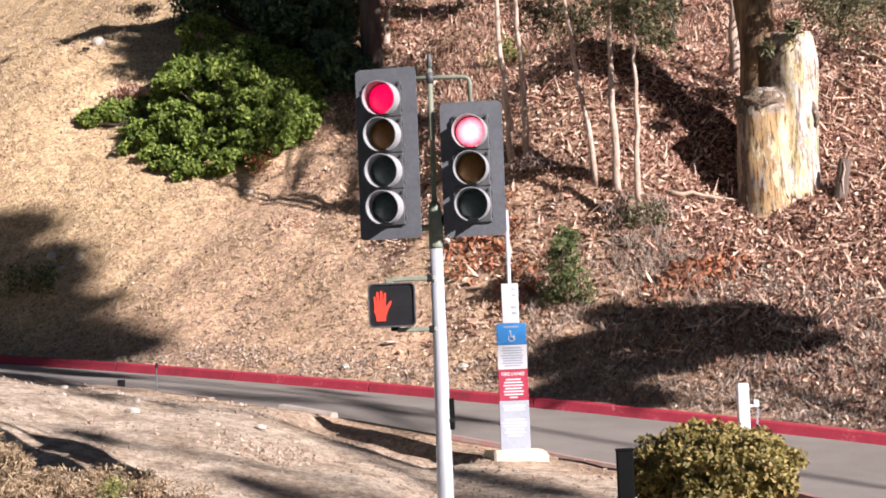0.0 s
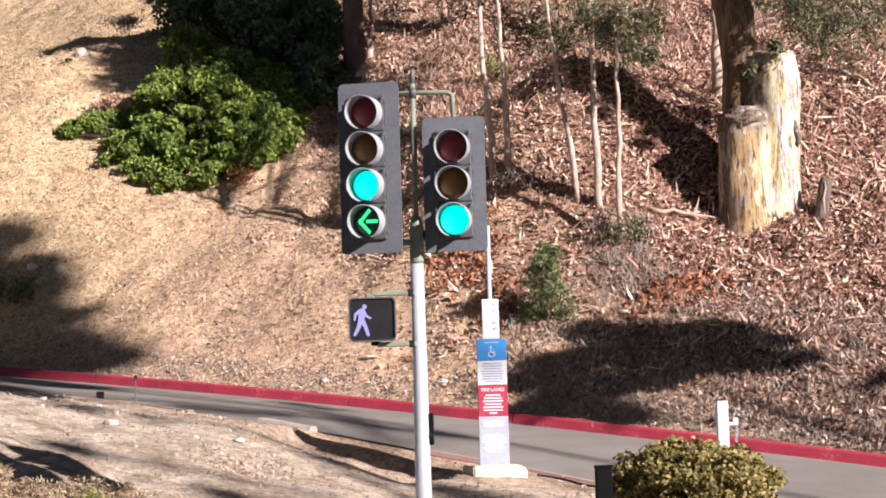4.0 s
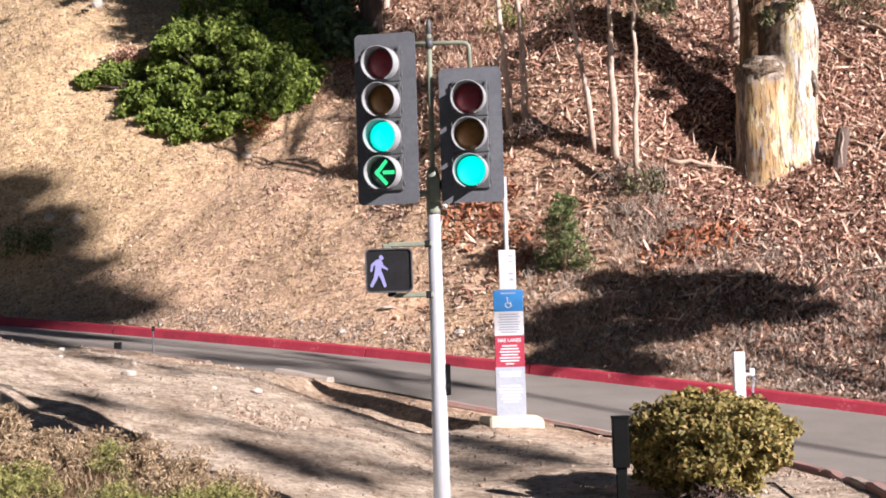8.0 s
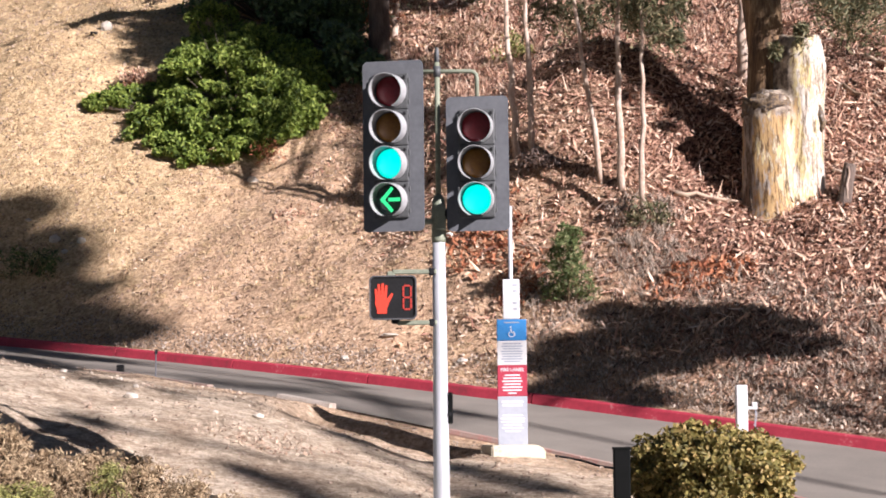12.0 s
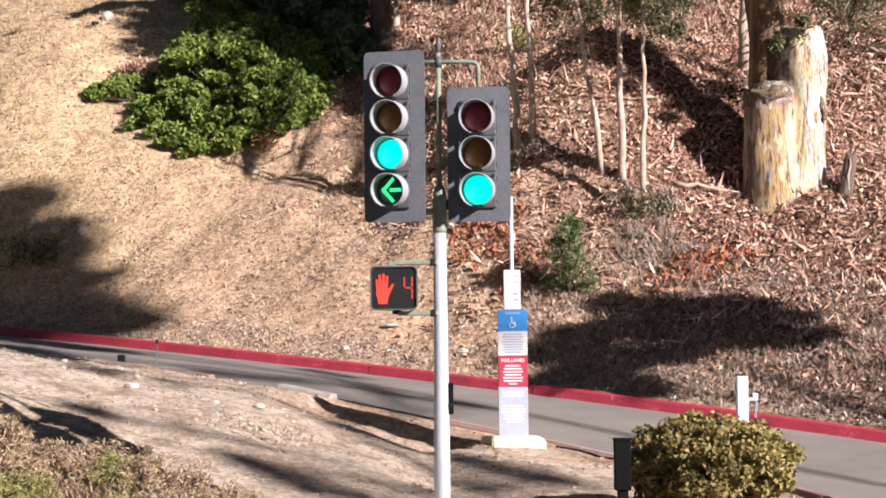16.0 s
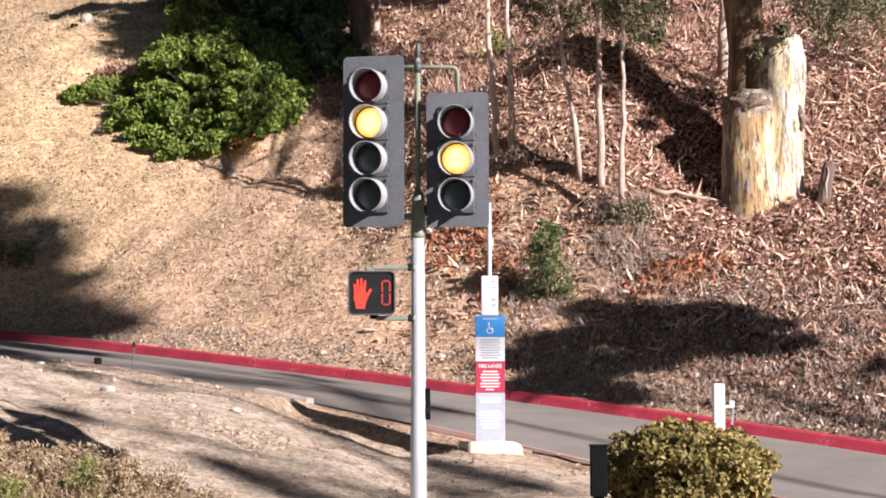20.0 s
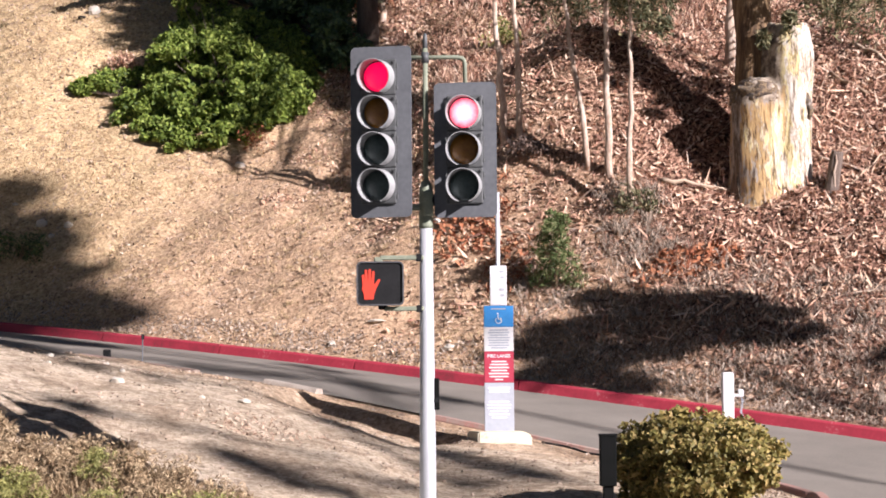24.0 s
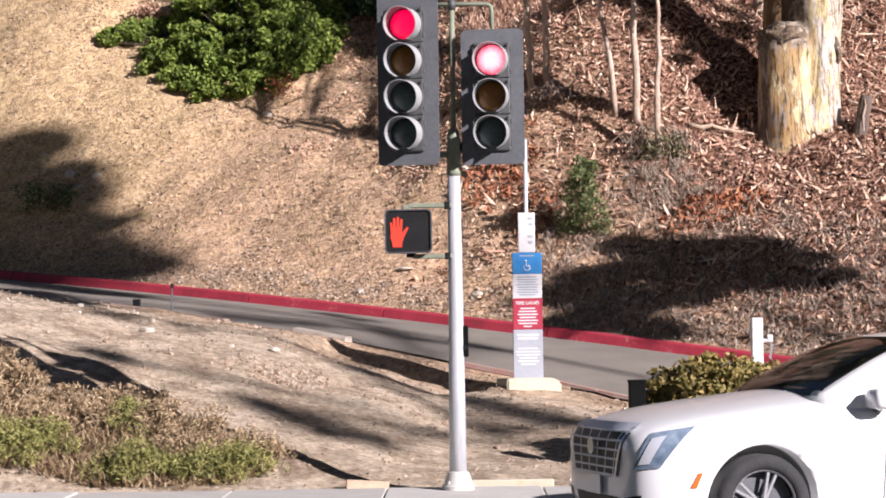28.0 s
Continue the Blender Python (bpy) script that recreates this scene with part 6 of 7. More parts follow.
# mat of weeds at the pavement
weed = lambda x, y, u, v: ((x + 3.75 + 0.75 * (y - 21.5)) / 1.7) ** 2 + ((y - 21.6) / 1.15) ** 2 < 0.75 + 0.35 * noise.noise(Vector((x * 1.6, y * 1.6, 0))) and y > 20.55
tufts("weed_mat", rl, ground_points(rl, 1000, (-8, -1.5, 20.5, 25.5), weed), 12, 0.22, 0.016, M_STRAW, "low mat of dry grass beside the pavement", 1.2)
rw = np.random.default_rng(31)
for k in range(60):
    x, y = rw.uniform(-5.6, -2.0), rw.uniform(20.7, 23.2)
    if not weed(x, y, 0, 0):
        continue
    z = ground_z(x, y)
    dry = (noise.noise(Vector((x * 0.8, y * 0.9, 3))) + 0.3 * (y - 21.3) - 0.05 * (x + 4)) > 0.02
    cl = lobes(rw, (x, y, z + 0.08), (rw.uniform(0.25, 0.45), rw.uniform(0.25, 0.45), rw.uniform(0.13, 0.32)), 16, 0.15, 0.5, -0.2)
    foliage("weed", "low dry straw-coloured weed clump" if dry else "low green weed clump beside the pavement", (x, y, z), [], cl, 90, 0.065, 0.013, M_STRAW if dry else M_GRASS, M_TWIG, "weed", seed=300 + k, twig=0.006, group="weeds by the pavement", thing_name="weed_clump")
for k in range(2):
    x, y = -4.75 - 0.22 * k, 21.9 + 0.4 * k
    z = ground_z(x, y)
    cl = lobes(rw, (x, y, z + 0.3), (0.4, 0.4, 0.5), 22, 0.17, 0.4, -0.5)
    foliage("weed", "taller dry brown weed bush", (x, y, z), [], cl, 90, 0.09, 0.014, M_STRAW, M_TWIG, "weed", seed=340 + k, twig=0.007, group="weeds by the pavement", thing_name="weed_clump")


def utility_box():
    b = thing("utility_post", pose(1.80, 21.75, 0.0), "dark green square utility post on a pale stem beside the bush", "utility post")
    bm = bmesh.new()
    box(bm, (0.17, 0.17, 0.52), (0, 0, 0.70), bevel=0.012)
    part("case", bm, M_DKGREEN, b)
    bm = bmesh.new()
    box(bm, (0.185, 0.185, 0.03), (0, 0, 0.965), bevel=0.01)
    part("lid", bm, M_DKGREEN, b)
    bm = bmesh.new()
    box(bm, (0.11, 0.11, 0.46), (0, 0, 0.22), bevel=0.01)
    part("stem", bm, M_DKGREEN, b, "scuffed dark stem")


utility_box()


def white_post():
    z = ground_z(3.93, 28.0)
    b = thing("gate_post", pose(3.93, 28.0, z), "short white post with a white bracket and hanging chain", "post")
    bm = bmesh.new()
    box(bm, (0.15, 0.15, 1.72 - z), (0, 0, (1.60 - z - 0.1) / 2), bevel=0.015)
    part("post", bm, M_WHITE, b)
    bm = bmesh.new()
    top = 1.60 - z
    rod(bm, (0.07, 0, top - 0.30), (0.15, 0, top - 0.30), 0.022, seg=10)
    box(bm, (0.07, 0.05, 0.10), (0.175, 0, top - 0.27), bevel=0.012)
    br = part("bracket", bm, M_WHITE, b)
    rows = [(0.185 + 0.01 * math.sin(k), 0, top - 0.34 - 0.035 * k) for k in range(12)]
    for k, p in enumerate(rows):
        bm = bmesh.new()
        q = [Vector(p) + Vector(((0.012 * math.cos(a) if k % 2 else 0), (0 if k % 2 else 0.012 * math.cos(a)), 0.024 * math.sin(a))) for a in np.linspace(0, 2 * math.pi, 9)]
        tube(bm, q, [0.006] * 9, 5)
        part("chain_link", bm, M_PALE, br)


white_post()


def stake():
    z = ground_z(-4.65, 33.41)
    b = thing("marker_stake", pose(-4.65, 33.41, z), "thin grey marker stake at the driveway's edge", "stake")
    bm = bmesh.new()
    rod(bm, (0, 0, -0.1), (0.01, 0, 0.42), 0.012, 0.011, 8)
    part("rod", bm, M_BACKPLATE, b)
    bm = bmesh.new()
    box(bm, (0.05, 0.02, 0.08), (0.01, 0, 0.40), bevel=0.005, seg=1)
    part("tip", bm, M_BLACK, b)
    z = ground_z(-5.25, 34.1)
    b = thing("marker_block", pose(-5.3, 34.0, z), "small dark block at the driveway's edge", "block")
    bm = bmesh.new()
    box(bm, (0.12, 0.10, 0.12), (0, 0, 0.05), bevel=0.015)
    part("block", bm, M_BLACK, b)


stake()


def edging():
    b = thing("edging_board", pose(0.28, 20.44, 0.0), "worn yellowish wooden board along the pavement's back edge", "board")
    bm = bmesh.new()
    box(bm, (0.98, 0.05, 0.13), (0.1, 0, 0.0), bevel=0.008, seg=1)
    part("board", bm, M_YELLOW, b)
    b = thing("edging_board", pose(-0.95, 20.47, 0.02, 0, 4, 8), "short broken wooden board at the pavement's back edge", "board")
    bm = bmesh.new()
    box(bm, (0.42, 0.04, 0.10), (0, 0, 0), bevel=0.008, seg=1)
    part("board", bm, M_WOOD, b)


edging()

# ---- the white car ----
from mathutils.bvhtree import BVHTree

M_CAR = surf("pearl_white_paint", [(0.3, (0.78, 0.78, 0.77)), (0.7, (0.82, 0.82, 0.81))], 0.6, 0.28, 0.0, coat=0.6)
M_TYRE = surf("tyre_rubber", [(0.3, GREY3(0.02)), (0.7, GREY3(0.045))], 9, 0.85, 0.3)
M_ALLOY = surf("alloy_wheel", [(0.3, GREY3(0.55)), (0.7, GREY3(0.66))], 9, 0.28, 0.05, metal=0.85)
M_CHROME = surf("chrome", [(0.3, (0.74, 0.76, 0.80)), (0.7, (0.80, 0.82, 0.86))], 9, 0.25, 0.0, metal=0.35)
M_SILVER = surf("bright_silver_trim", [(0.3, (0.66, 0.70, 0.76)), (0.7, (0.74, 0.78, 0.84))], 9, 0.35, 0.0)
# near-black navy painted on the body for the shaded depth behind the bars
M_NAVY = surf("shaded_grille_mouth", [(0.3, (0.006, 0.008, 0.014)), (0.7, (0.012, 0.015, 0.026))], 9, 0.5, 0.0)
M_TRIM = surf("dark_trim", [(0.3, GREY3(0.012)), (0.7, GREY3(0.02))], 9, 0.5, 0.05)
M_MARKER = surf("amber_marker", [(0.3, (0.55, 0.13, 0.02)), (0.7, (0.62, 0.17, 0.03))], 9, 0.25, 0.0)
M_TAIL = surf("tail_lens", [(0.3, (0.30, 0.01, 0.01)), (0.7, (0.36, 0.015, 0.015))], 9, 0.2, 0.0)
M_LAMPGLASS = surf("headlamp_glass", [(0.35, (0.10, 0.14, 0.20)), (0.5, (0.20, 0.26, 0.33)), (0.65, (0.34, 0.40, 0.48))], 3, 0.1, 0.0, coat=1.0)


def glass_material():
    m = bpy.data.materials.new("tinted_glass")
    m.use_nodes = True
    b = m.node_tree.nodes["Principled BSDF"]
    b.inputs["Base Color"].default_value = (0.30, 0.36, 0.36, 1)
    b.inputs["Roughness"].default_value = 0.02
    b.inputs["Transmission Weight"].default_value = 1.0
    b.inputs["IOR"].default_value = 1.33
    return m


M_GLASS = glass_material()
WHEEL_R = 0.378


def loft(bm, stations, section):
    rings = [[bm.verts.new(p) for p in section(*s)] for s in stations]
    n = len(rings[0])
    for a, b in zip(rings, rings[1:]):
        for k in range(n):
            bm.faces.new((a[k], a[(k + 1) % n], b[(k + 1) % n], b[k]))
    bm.faces.new(rings[0][::-1])
    bm.faces.new(rings[-1])
    bmesh.ops.recalc_face_normals(bm, faces=bm.faces[:])


def mirror_pts(half):
    return half + [(x, -y, z) for x, y, z in half[::-1] if abs(y) > 1e-6]


def body_section(x, w, top, sh, bot):
    return mirror_pts([(x, 0, bot), (x, w * 0.80, bot), (x, w * 0.94, bot + 0.05), (x, w * 0.985, bot + 0.16), (x, w, 0.5 * (bot + sh) + 0.08), (x, w * 0.995, sh - 0.16), (x, w * 0.975, sh - 0.06),
                       (x, w * 0.925, sh), (x, w * 0.83, sh + (top - sh) * 0.45), (x, w * 0.5, top - (top - sh) * 0.12), (x, 0, top)])


def cabin_section(x, w0, z0, w1, z1):
    return mirror_pts([(x, 0, z0 - 0.1), (x, w0, z0 - 0.1), (x, w0, z0), (x, w0 + (w1 - w0) * 0.45, z0 + (z1 - z0) * 0.5), (x, w1 + 0.02, z1 - 0.05 * min(1, (z1 - z0) * 3)), (x, w1 - 0.08, z1 - 0.012), (x, w1 * 0.5, z1), (x, 0, z1 + 0.008)])


def solid(bm, level, cutters=()):
    """The mesh with its smoothing and cut-outs worked in."""
    me = bpy.data.meshes.new("work")
    bm.to_mesh(me)
    bm.free()
    ob = new("work", me)
    if level:
        md = ob.modifiers.new("s", "SUBSURF")
        md.levels = md.render_levels = level
    made = []
    for c in cutters:
        cm = bpy.data.meshes.new("work")
        c.to_mesh(cm)
        c.free()
        co = new("work", cm)
        made.append(co)
        md = ob.modifiers.new("b", "BOOLEAN")
        md.operation, md.object, md.solver = "DIFFERENCE", co, "EXACT"
    bpy.context.view_layer.update()
    out = bpy.data.meshes.new_from_object(ob.evaluated_get(bpy.context.evaluated_depsgraph_get()))
    for o in (ob, *made):
        bpy.data.objects.remove(o)
    return out


def mesh_part(name, me, material, parent, label=""):
    me.name = name
    me.materials.clear()
    me.materials.append(material)
    me.polygons.foreach_set("use_smooth", [True] * len(me.polygons))
    ob = new(name, me)
    ob.parent = parent
    if label:
        ob["label"] = label
    return ob


def build_car():
    car = thing("car", pose(40, 16, -0.154), "white crossover car with chrome lattice grille driving along the street", "car")
    stations = [(-2.43, 0.56, 0.84, 0.78, 0.36), (-2.40, 0.68, 0.93, 0.84, 0.29), (-2.33, 0.76, 0.99, 0.885, 0.25), (-2.20, 0.84, 1.035, 0.93, 0.22), (-1.95, 0.905, 1.085, 0.975, 0.20), (-1.65, 0.94, 1.125, 1.005, 0.20),
                (-1.30, 0.95, 1.165, 1.03, 0.20), (-0.95, 0.955, 1.205, 1.045, 0.20), (-0.6, 0.955, 1.20, 1.06, 0.20), (0.0, 0.955, 1.18, 1.075, 0.20), (0.7, 0.955, 1.18, 1.09, 0.20), (1.34, 0.955, 1.19, 1.10, 0.20),
                (1.8, 0.94, 1.20, 1.10, 0.22), (2.15, 0.90, 1.18, 1.06, 0.26), (2.33, 0.82, 1.10, 0.98, 0.32), (2.41, 0.70, 0.98, 0.90, 0.40)]
    bm = bmesh.new()
    loft(bm, stations, body_section)
    cuts = []
    for x in (-1.47, 1.34):
        for s in (-1, 1):
            c = bmesh.new()
            rod(c, (x, s * 0.62, 0.39), (x, s * 1.2, 0.39), 0.435, seg=40)
            cuts.append(c)
    shell = solid(bm, 2, cuts)
    bvh = BVHTree.FromPolygons([v.co.copy() for v in shell.vertices], [tuple(p.vertices) for p in shell.polygons])
    body = mesh_part("body", shell, M_CAR, car)
    cab = [(-1.02, 0.80, 1.10, 0.78, 1.14), (-0.80, 0.86, 1.10, 0.76, 1.26), (-0.45, 0.89, 1.10, 0.72, 1.44), (-0.10, 0.905, 1.10, 0.69, 1.575), (0.20, 0.91, 1.10, 0.68, 1.63), (0.7, 0.91, 1.11, 0.68, 1.66), (1.2, 0.90, 1.12, 0.67, 1.645),
           (1.7, 0.86, 1.13, 0.64, 1.58), (2.0, 0.82, 1.13, 0.60, 1.47), (2.2, 0.78, 1.12, 0.58, 1.30), (2.32, 0.74, 1.10, 0.56, 1.14)]
    bm = bmesh.new()
    loft(bm, cab, cabin_section)
    cabin = solid(bm, 2)
    cbvh = BVHTree.FromPolygons([v.co.copy() for v in cabin.vertices], [tuple(p.vertices) for p in cabin.polygons])
    mesh_part("roof", cabin, M_CAR, car, "white roof and pillars")

    def patch(name, tree, corners, direction, off, material, label="", n=8, m=8, parent=None, thick=0.0):
        """A panel that follows the body: four corners (bottom and top) thrown on to it along a direction."""
        a, b, c, d = (Vector(k) for k in corners)
        bm = bmesh.new()
        g = []
        for i in range(n + 1):
            row = []
            for j in range(m + 1):
                p = a.lerp(b, i / n).lerp(d.lerp(c, i / n), j / m)
                h, nr, _, _ = tree.ray_cast(p, Vector(direction).normalized())
                if h is None:
                    h, nr = p, -Vector(direction).normalized()
                row.append(bm.verts.new(h + nr * off))
            g.append(row)
        for i in range(n):
            for j in range(m):
                bm.faces.new((g[i][j], g[i + 1][j], g[i + 1][j + 1], g[i][j + 1]))
        bmesh.ops.recalc_face_normals(bm, faces=bm.faces[:])
        if thick:
            bmesh.ops.solidify(bm, geom=bm.faces[:], thickness=thick)
        return part(name, bm, material, parent or car, label, True)

    # glazing: a dark liner under each pane stands in for the shaded cabin
    panes = [("windshield", [(-3, -0.74, 1.16), (-3, 0.74, 1.16), (-3, 0.60, 1.585), (-3, -0.60, 1.585)], (1, 0, 0))]
    for s in (-1, 1):
        panes += [("side_window", [(-0.36, s * 3, 1.14), (0.27, s * 3, 1.14), (0.27, s * 3, 1.565), (0.04, s * 3, 1.53)], (0, -s, 0)),
                  ("side_window", [(0.34, s * 3, 1.14), (1.12, s * 3, 1.15), (1.06, s * 3, 1.575), (0.34, s * 3, 1.57)], (0, -s, 0)),
                  ("quarter_window", [(1.20, s * 3, 1.17), (1.80, s * 3, 1.22), (1.62, s * 3, 1.48), (1.16, s * 3, 1.565)], (0, -s, 0))]
    panes.append(("rear_window", [(4, 0.58, 1.20), (4, -0.58, 1.20), (4, -0.5, 1.48), (4, 0.5, 1.48)], (-1, 0, 0)))
    for name, corners, d in panes:
        liner = patch("window_backing", cbvh, corners, d, 0.006, M_TRIM, "black sheet behind the glass in place of the shaded cabin", 10, 8)
        patch(name if name != "quarter_window" else "side_window", cbvh, corners, d, 0.012, M_GLASS, "dark tinted glass", 10, 8, liner)
    # front
    gr = patch("grille", bvh, [(-4, 0.44, 0.60), (-4, -0.44, 0.60), (-4, -0.56, 0.915), (-4, 0.56, 0.915)], (1, 0, 0), 0.008, M_NAVY, "dark grille mouth", 12, 8)
    for k in range(4):
        z = 0.655 + 0.066 * k
        y = 0.44 + 0.12 * (z - 0.60) / 0.315
        patch("grille_bar", bvh, [(-4, y, z - 0.008), (-4, -y, z - 0.008), (-4, -y, z + 0.008), (-4, y, z + 0.008)], (1, 0, 0), 0.024, M_SILVER, "", 14, 1, gr)
    for k in range(6):
        y = -0.40 + 0.16 * k
        patch("grille_bar", bvh, [(-4, y + 0.009, 0.605), (-4, y - 0.009, 0.605), (-4, y * 1.22 - 0.009, 0.91), (-4, y * 1.22 + 0.009, 0.91)], (1, 0, 0), 0.028, M_SILVER, "", 1, 10, gr)
    for y0, z0, y1, z1 in ((0.46, 0.585, 0.46, 0.60), (0.57, 0.915, 0.57, 0.955)):
        patch("grille_frame", bvh, [(-4, y0, z0), (-4, -y0, z0), (-4, -y1, z1 + 0.01), (-4, y1, z1 + 0.01)], (1, 0, 0), 0.030, M_SILVER, "", 14, 1, gr)
    for s in (-1, 1):
        patch("grille_frame", bvh, [(-4, s * 0.425, 0.59), (-4, s * 0.46, 0.59), (-4, s * 0.585, 0.94), (-4, s * 0.55, 0.94)], (1, 0, 0), 0.030, M_CHROME, "", 1, 10, gr)
        aim = Vector((0.74, -s * 0.67, 0))
        lamp_at = lambda *pts: [tuple(Vector((x, s * y, z)) - aim * 1.5) for x, y, z in pts]
        hl = patch("headlight", bvh, lamp_at((-2.375, 0.66, 0.655), (-2.24, 0.81, 0.67), (-2.03, 0.89, 0.965), (-2.30, 0.745, 0.915)), aim, 0.010, M_LAMPGLASS, "tall clear headlight with a bluish lens", 8, 8)
        patch("headlight_reflector", bvh, lamp_at((-2.345, 0.695, 0.69), (-2.29, 0.76, 0.70), (-2.20, 0.82, 0.90), (-2.28, 0.76, 0.88)), aim, 0.016, M_CHROME, "", 4, 4, hl)
        patch("side_marker", bvh, [(-2.03, s * 3, 0.52), (-1.985, s * 3, 0.52), (-1.94, s * 3, 0.63), (-1.97, s * 3, 0.63)], (0, -s, 0), 0.007, M_MARKER, "amber side marker", 2, 4)
        patch("tail_light", bvh, [(2.05, s * 3, 0.85), (2.35, s * 3, 0.85), (2.35, s * 3, 1.12), (2.2, s * 3, 1.12)], (0, -s, 0), 0.008, M_TAIL, "red tail light", 4, 6)
        patch("fog_lamp_recess", bvh, [(-4, s * 0.72, 0.36), (-4, s * 0.52, 0.36), (-4, s * 0.55, 0.44), (-4, s * 0.72, 0.47)], (1, 0, 0), 0.006, M_TRIM, "", 4, 4)
        patch("sill_trim", bvh, [(-1.0, s * 3, 0.235), (0.88, s * 3, 0.235), (0.88, s * 3, 0.30), (-1.0, s * 3, 0.30)], (0, -s, 0), 0.006, M_TRIM, "dark sill trim", 10, 2)
        for x in (0.10, 1.02):
            bm = bmesh.new()
            box(bm, (0.20, 0.035, 0.032), (x, s * 0.968, 0.985), bevel=0.012)
            part("door_handle", bm, M_CHROME, car, "chrome door handle")
        for x0, x1 in ((-0.50, -0.46), (0.30, 0.30), (1.16, 1.30)):
            patch("door_gap", bvh, [(x0 - 0.004, s * 3, 0.32), (x0 + 0.004, s * 3, 0.32), (x1 + 0.004, s * 3, 1.06), (x1 - 0.004, s * 3, 1.06)], (0, -s, 0), 0.002, M_TRIM, "", 1, 10)
        bm = bmesh.new()
        box(bm, (0.20, 0.23, 0.155), (-0.53, s * 1.00, 1.14), bevel=0.055, seg=3)
        mi = part("wing_mirror", bm, M_CAR, car, "white wing mirror", True)
        bm = bmesh.new()
        box(bm, (0.06, 0.12, 0.05), (-0.52, s * 0.91, 1.075), bevel=0.012)
        part("mirror_arm", bm, M_TRIM, mi)
        bm = bmesh.new()
        prism(bm, rounded(0.15, 0.10, 0.03), -0.003, 0.003)
        part("mirror_glass", bm, M_CHROME, mi, at=pose(-0.427, s * 1.00, 1.14, 0, 0, 90))
    patch("lower_intake", bvh, [(-4, 0.40, 0.36), (-4, -0.40, 0.36), (-4, -0.44, 0.44), (-4, 0.44, 0.44)], (1, 0, 0), 0.006, M_TRIM, "dark lower intake", 8, 3)
    bm = bmesh.new()
    rod(bm, (-2.47, 0, 0.80), (-2.478, 0, 0.80), 0.062, seg=24)
    part("badge", bm, M_CHROME, car, "round chrome badge")
    bm = bmesh.new()
    box(bm, (0.012, 0.31, 0.15), (-2.455, 0, 0.515), bevel=0.004, seg=1)
    part("number_plate", bm, M_CAR, car, "pale number plate")
    bm = bmesh.new()
    box(bm, (3.9, 1.5, 0.1), (0, 0, 0.27))
    part("underbody", bm, M_TRIM, car)
    wheels = []
    for x in (-1.47, 1.34):
        for s in (-1, 1):
            bm = bmesh.new()
            prof = [(0.265, -0.105), (0.30, -0.118), (0.345, -0.118), (0.368, -0.10), (WHEEL_R, -0.07), (WHEEL_R, 0.07), (0.368, 0.10), (0.345, 0.118), (0.30, 0.118), (0.265, 0.105)]
            rings = []
            for k in range(44):
                a = 2 * math.pi * k / 44
                rings.append([bm.verts.new((r * math.cos(a), y, r * math.sin(a))) for r, y in prof])
            for k in range(44):
                p, q = rings[k], rings[(k + 1) % 44]
                for j in range(len(prof)):
                    jj = (j + 1) % len(prof)
                    bm.faces.new((p[j], q[j], q[jj], p[jj]))
            bmesh.ops.recalc_face_normals(bm, faces=bm.faces[:])
            wh = part("wheel", bm, M_TYRE, car, "black tyre on a bright spoked alloy rim", True)
            o = s * 0.085
            bm = bmesh.new()
            tube(bm, [(0.262 * math.cos(a), o, 0.262 * math.sin(a)) for a in np.linspace(0, 2 * math.pi, 41)], [0.014] * 41, 6, cap=False)
            rod(bm, (0, o * 0.3, 0), (0, o * 0.95, 0), 0.06, 0.05, 20)
            part("rim", bm, M_ALLOY, wh, "", True)
            for k in range(10):
                a = 2 * math.pi * (k // 2) / 5 + (0.13 if k % 2 else -0.13)
                bm = bmesh.new()
                box(bm, (0.215, 0.022, 0.030), (0.150, o * 0.86, 0), bevel=0.006, seg=1)
                bmesh.ops.rotate(bm, cent=(0, 0, 0), matrix=Matrix.Rotation(-a, 3, "Y"), verts=bm.verts[:])
                part("spoke", bm, M_ALLOY, wh)
            bm = bmesh.new()
            rod(bm, (0, -s * 0.02, 0), (0, s * 0.0, 0), 0.262, seg=32)
            part("brake_disc", bm, M_BACKPLATE, wh)
            wheels.append((wh, x, s * 0.835))
    return car, wheels


CAR, WHEELS = build_car()

# ---- what changes with time ----
RED_UNTIL, GREEN_UNTIL, AMBER_UNTIL = 2.30, 19.15, 22.9


def switch(lamp, on, off, spans):
    """The lamp unit stands in its lens while lit, and is drawn back into the case while dark."""
    rows = [(0.0, on if spans and spans[0][0] <= 0 else off)]
    for a, b in spans:
        if a > 0:
            rows += [(a - 0.034, off), (a, on)]
        if b < 28:
            rows += [(b - 0.034, on), (b, off)]
    rows.append((28.0, on if spans and spans[-1][1] >= 28 else off))
    walk(lamp, rows)


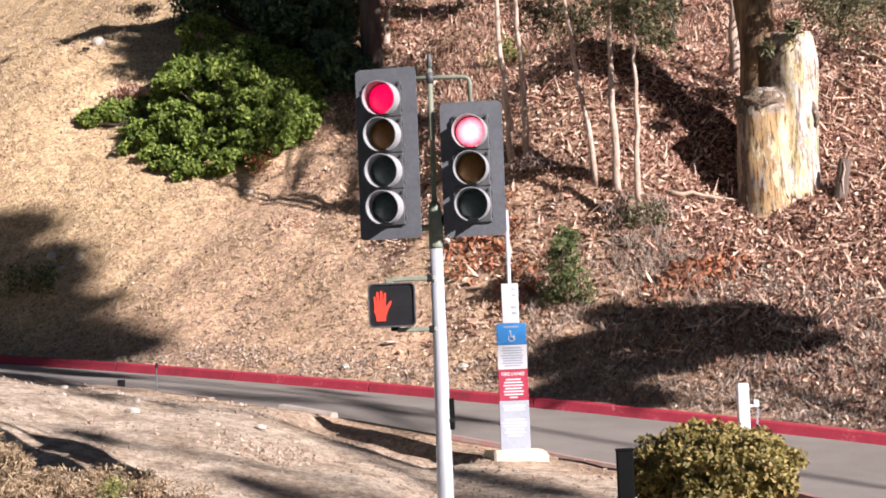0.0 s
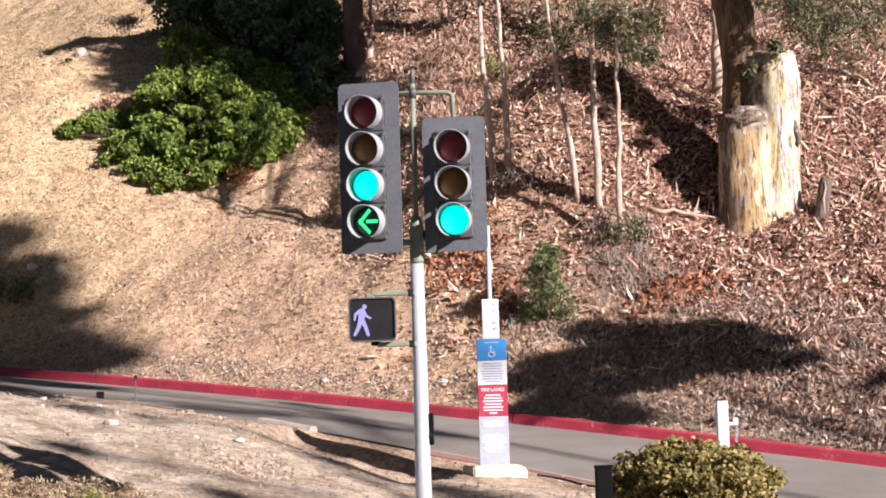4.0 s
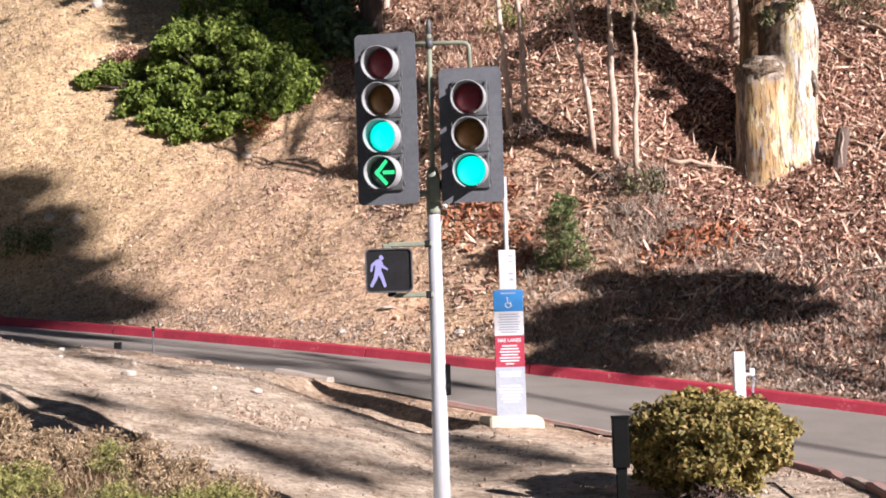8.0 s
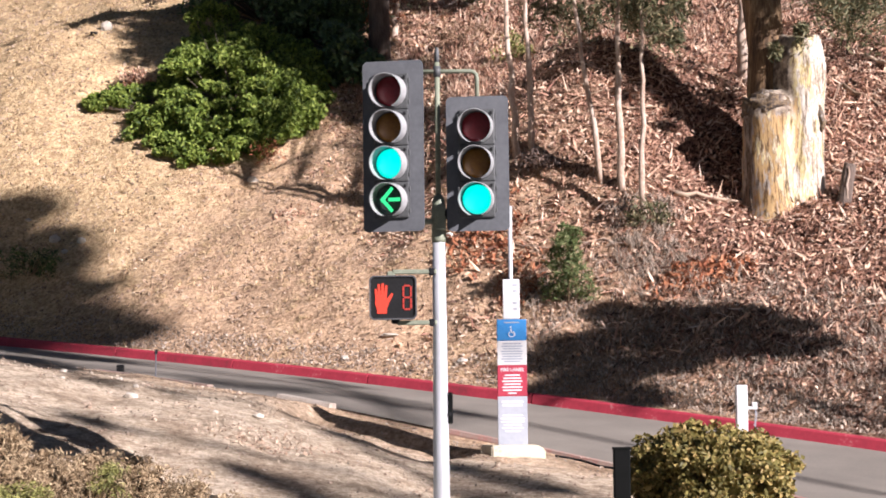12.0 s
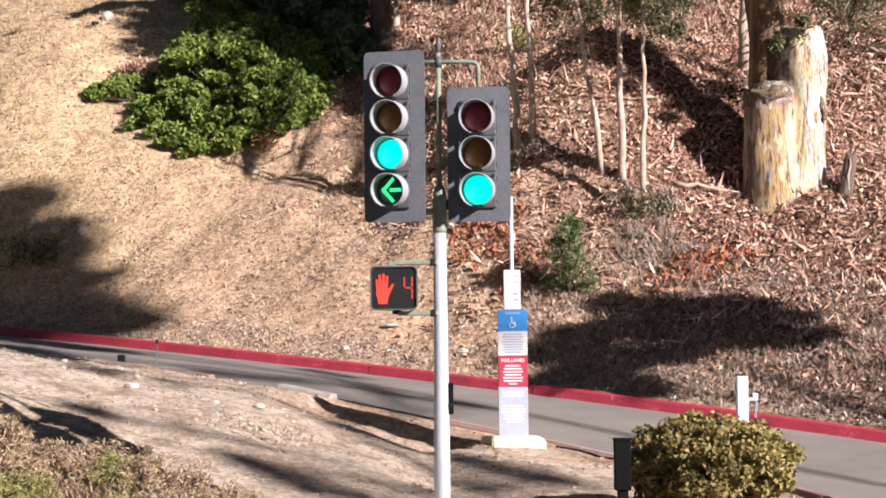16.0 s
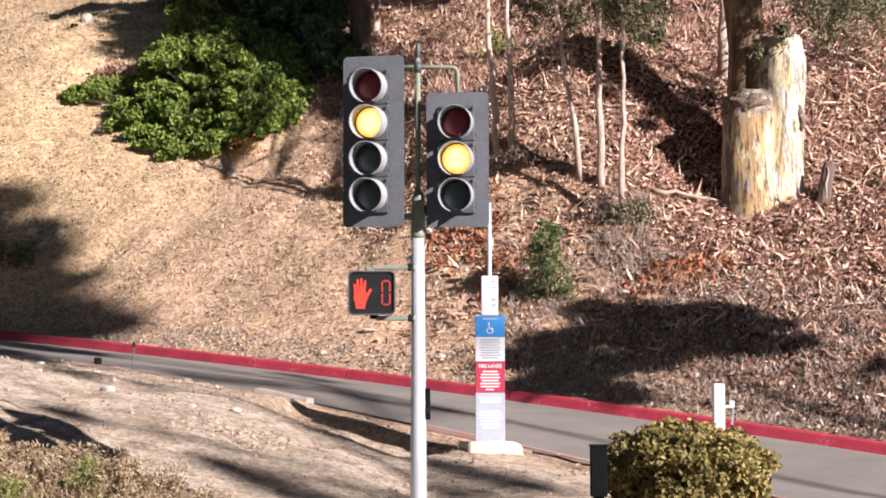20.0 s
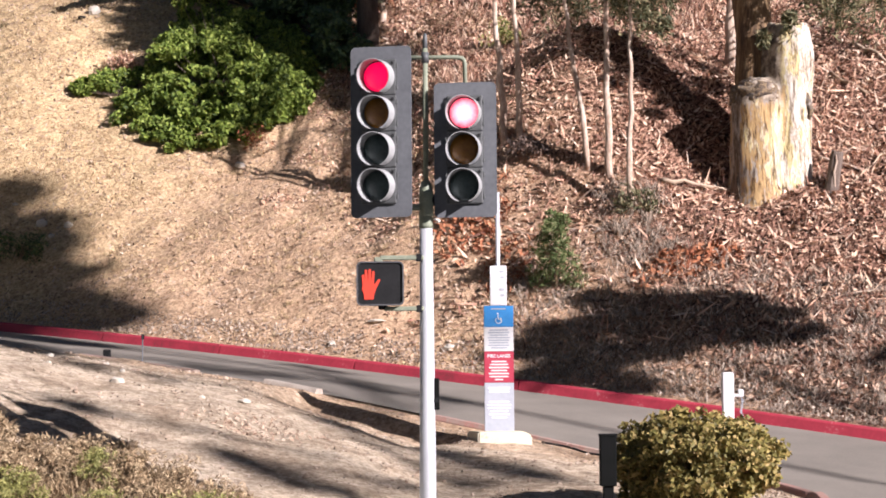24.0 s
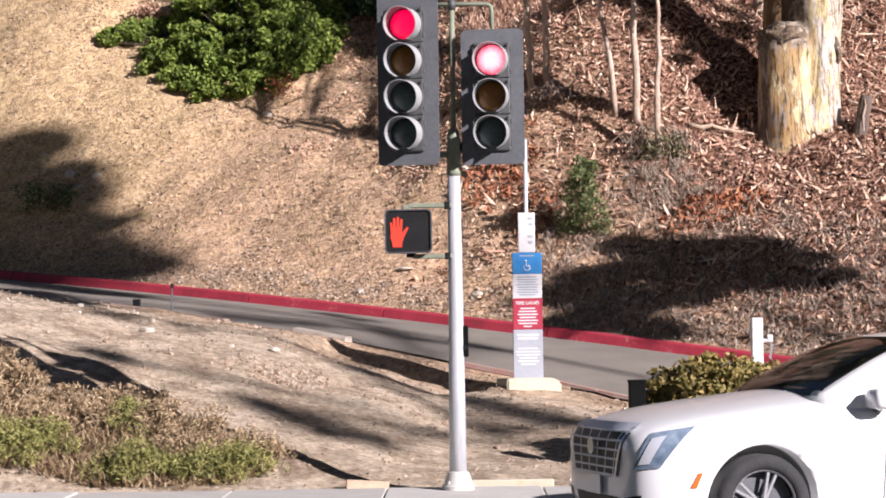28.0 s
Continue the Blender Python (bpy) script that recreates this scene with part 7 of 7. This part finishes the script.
def motions():
    red, amber, green = [(0, RED_UNTIL), (AMBER_UNTIL, 28)], [(GREEN_UNTIL, AMBER_UNTIL)], [(2.34, GREEN_UNTIL)]
    for key, spans in (((4, 0), red), ((4, 1), amber), ((4, 2), green), ((4, 3), green), ((3, 0), red), ((3, 1), amber), ((3, 2), green)):
        switch(*LAMPS[key], spans)
    lit, dark_ = pose(0, -0.0745, 0), pose(0, 0.02, 0)
    starts = [9.70] + [10.13 + 1.01 * k for k in range(10)] + [20.22]
    digits = ["10", "9", "8", "7", "6", "5", "4", "3", "2", "1", "0"]
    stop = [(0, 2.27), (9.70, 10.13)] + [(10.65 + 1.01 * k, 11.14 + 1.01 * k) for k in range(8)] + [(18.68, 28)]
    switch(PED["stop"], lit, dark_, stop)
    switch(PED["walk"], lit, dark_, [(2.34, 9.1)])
    for s in "ABCDEFGT":
        spans = []
        for k, d in enumerate(digits):
            if s in SEGS[d]:
                if spans and abs(spans[-1][1] - starts[k]) < 0.01:
                    spans[-1] = (spans[-1][0], starts[k + 1])
                else:
                    spans.append((starts[k], starts[k + 1]))
        switch(PED[s], lit, dark_, spans)
    drive()


def car_pose(back):
    """Where the car stands, this many metres before the end of its way: straight along the street, then a left bend."""
    end, turn, radius = Vector((END_X, END_Y)), radians(17), 9.0
    bend = turn * radius
    if back < bend:
        th = turn - back / radius
        x = end.x + radius * (math.sin(turn) - math.sin(th))
        y = end.y + radius * (math.cos(th) - math.cos(turn))
    else:
        th = 0.0
        x = end.x + radius * math.sin(turn) + (back - bend)
        y = end.y + radius * (1 - math.cos(turn))
    return pose(x, y, -0.154, 0, 0, math.degrees(th))


def way_left(t):
    """Metres still to go at t seconds: waiting, then pulling away, then a steady 7.6 m/s."""
    if t <= 22.0:
        return way_left(24.0) + 7.6
    if t < 24.0:
        return way_left(24.0) + 7.6 * (1 - ((t - 22.0) / 2.0) ** 2)
    return 7.6 * (28.0 - t)


END_X, END_Y = 3.33, 16.75


def drive():
    ts = [0.0] + [22.0 + 0.25 * k for k in range(25)]
    walk(CAR, [(t, car_pose(way_left(t))) for t in ts])
    start = way_left(0.0)
    fine = [0.0, 11.0] + [22.0 + k / 15 for k in range(91)]
    for wh, x, y in WHEELS:
        walk(wh, [(t, pose(x, y, WHEEL_R, 0, -math.degrees((start - way_left(t)) / WHEEL_R), 0)) for t in fine])


motions()
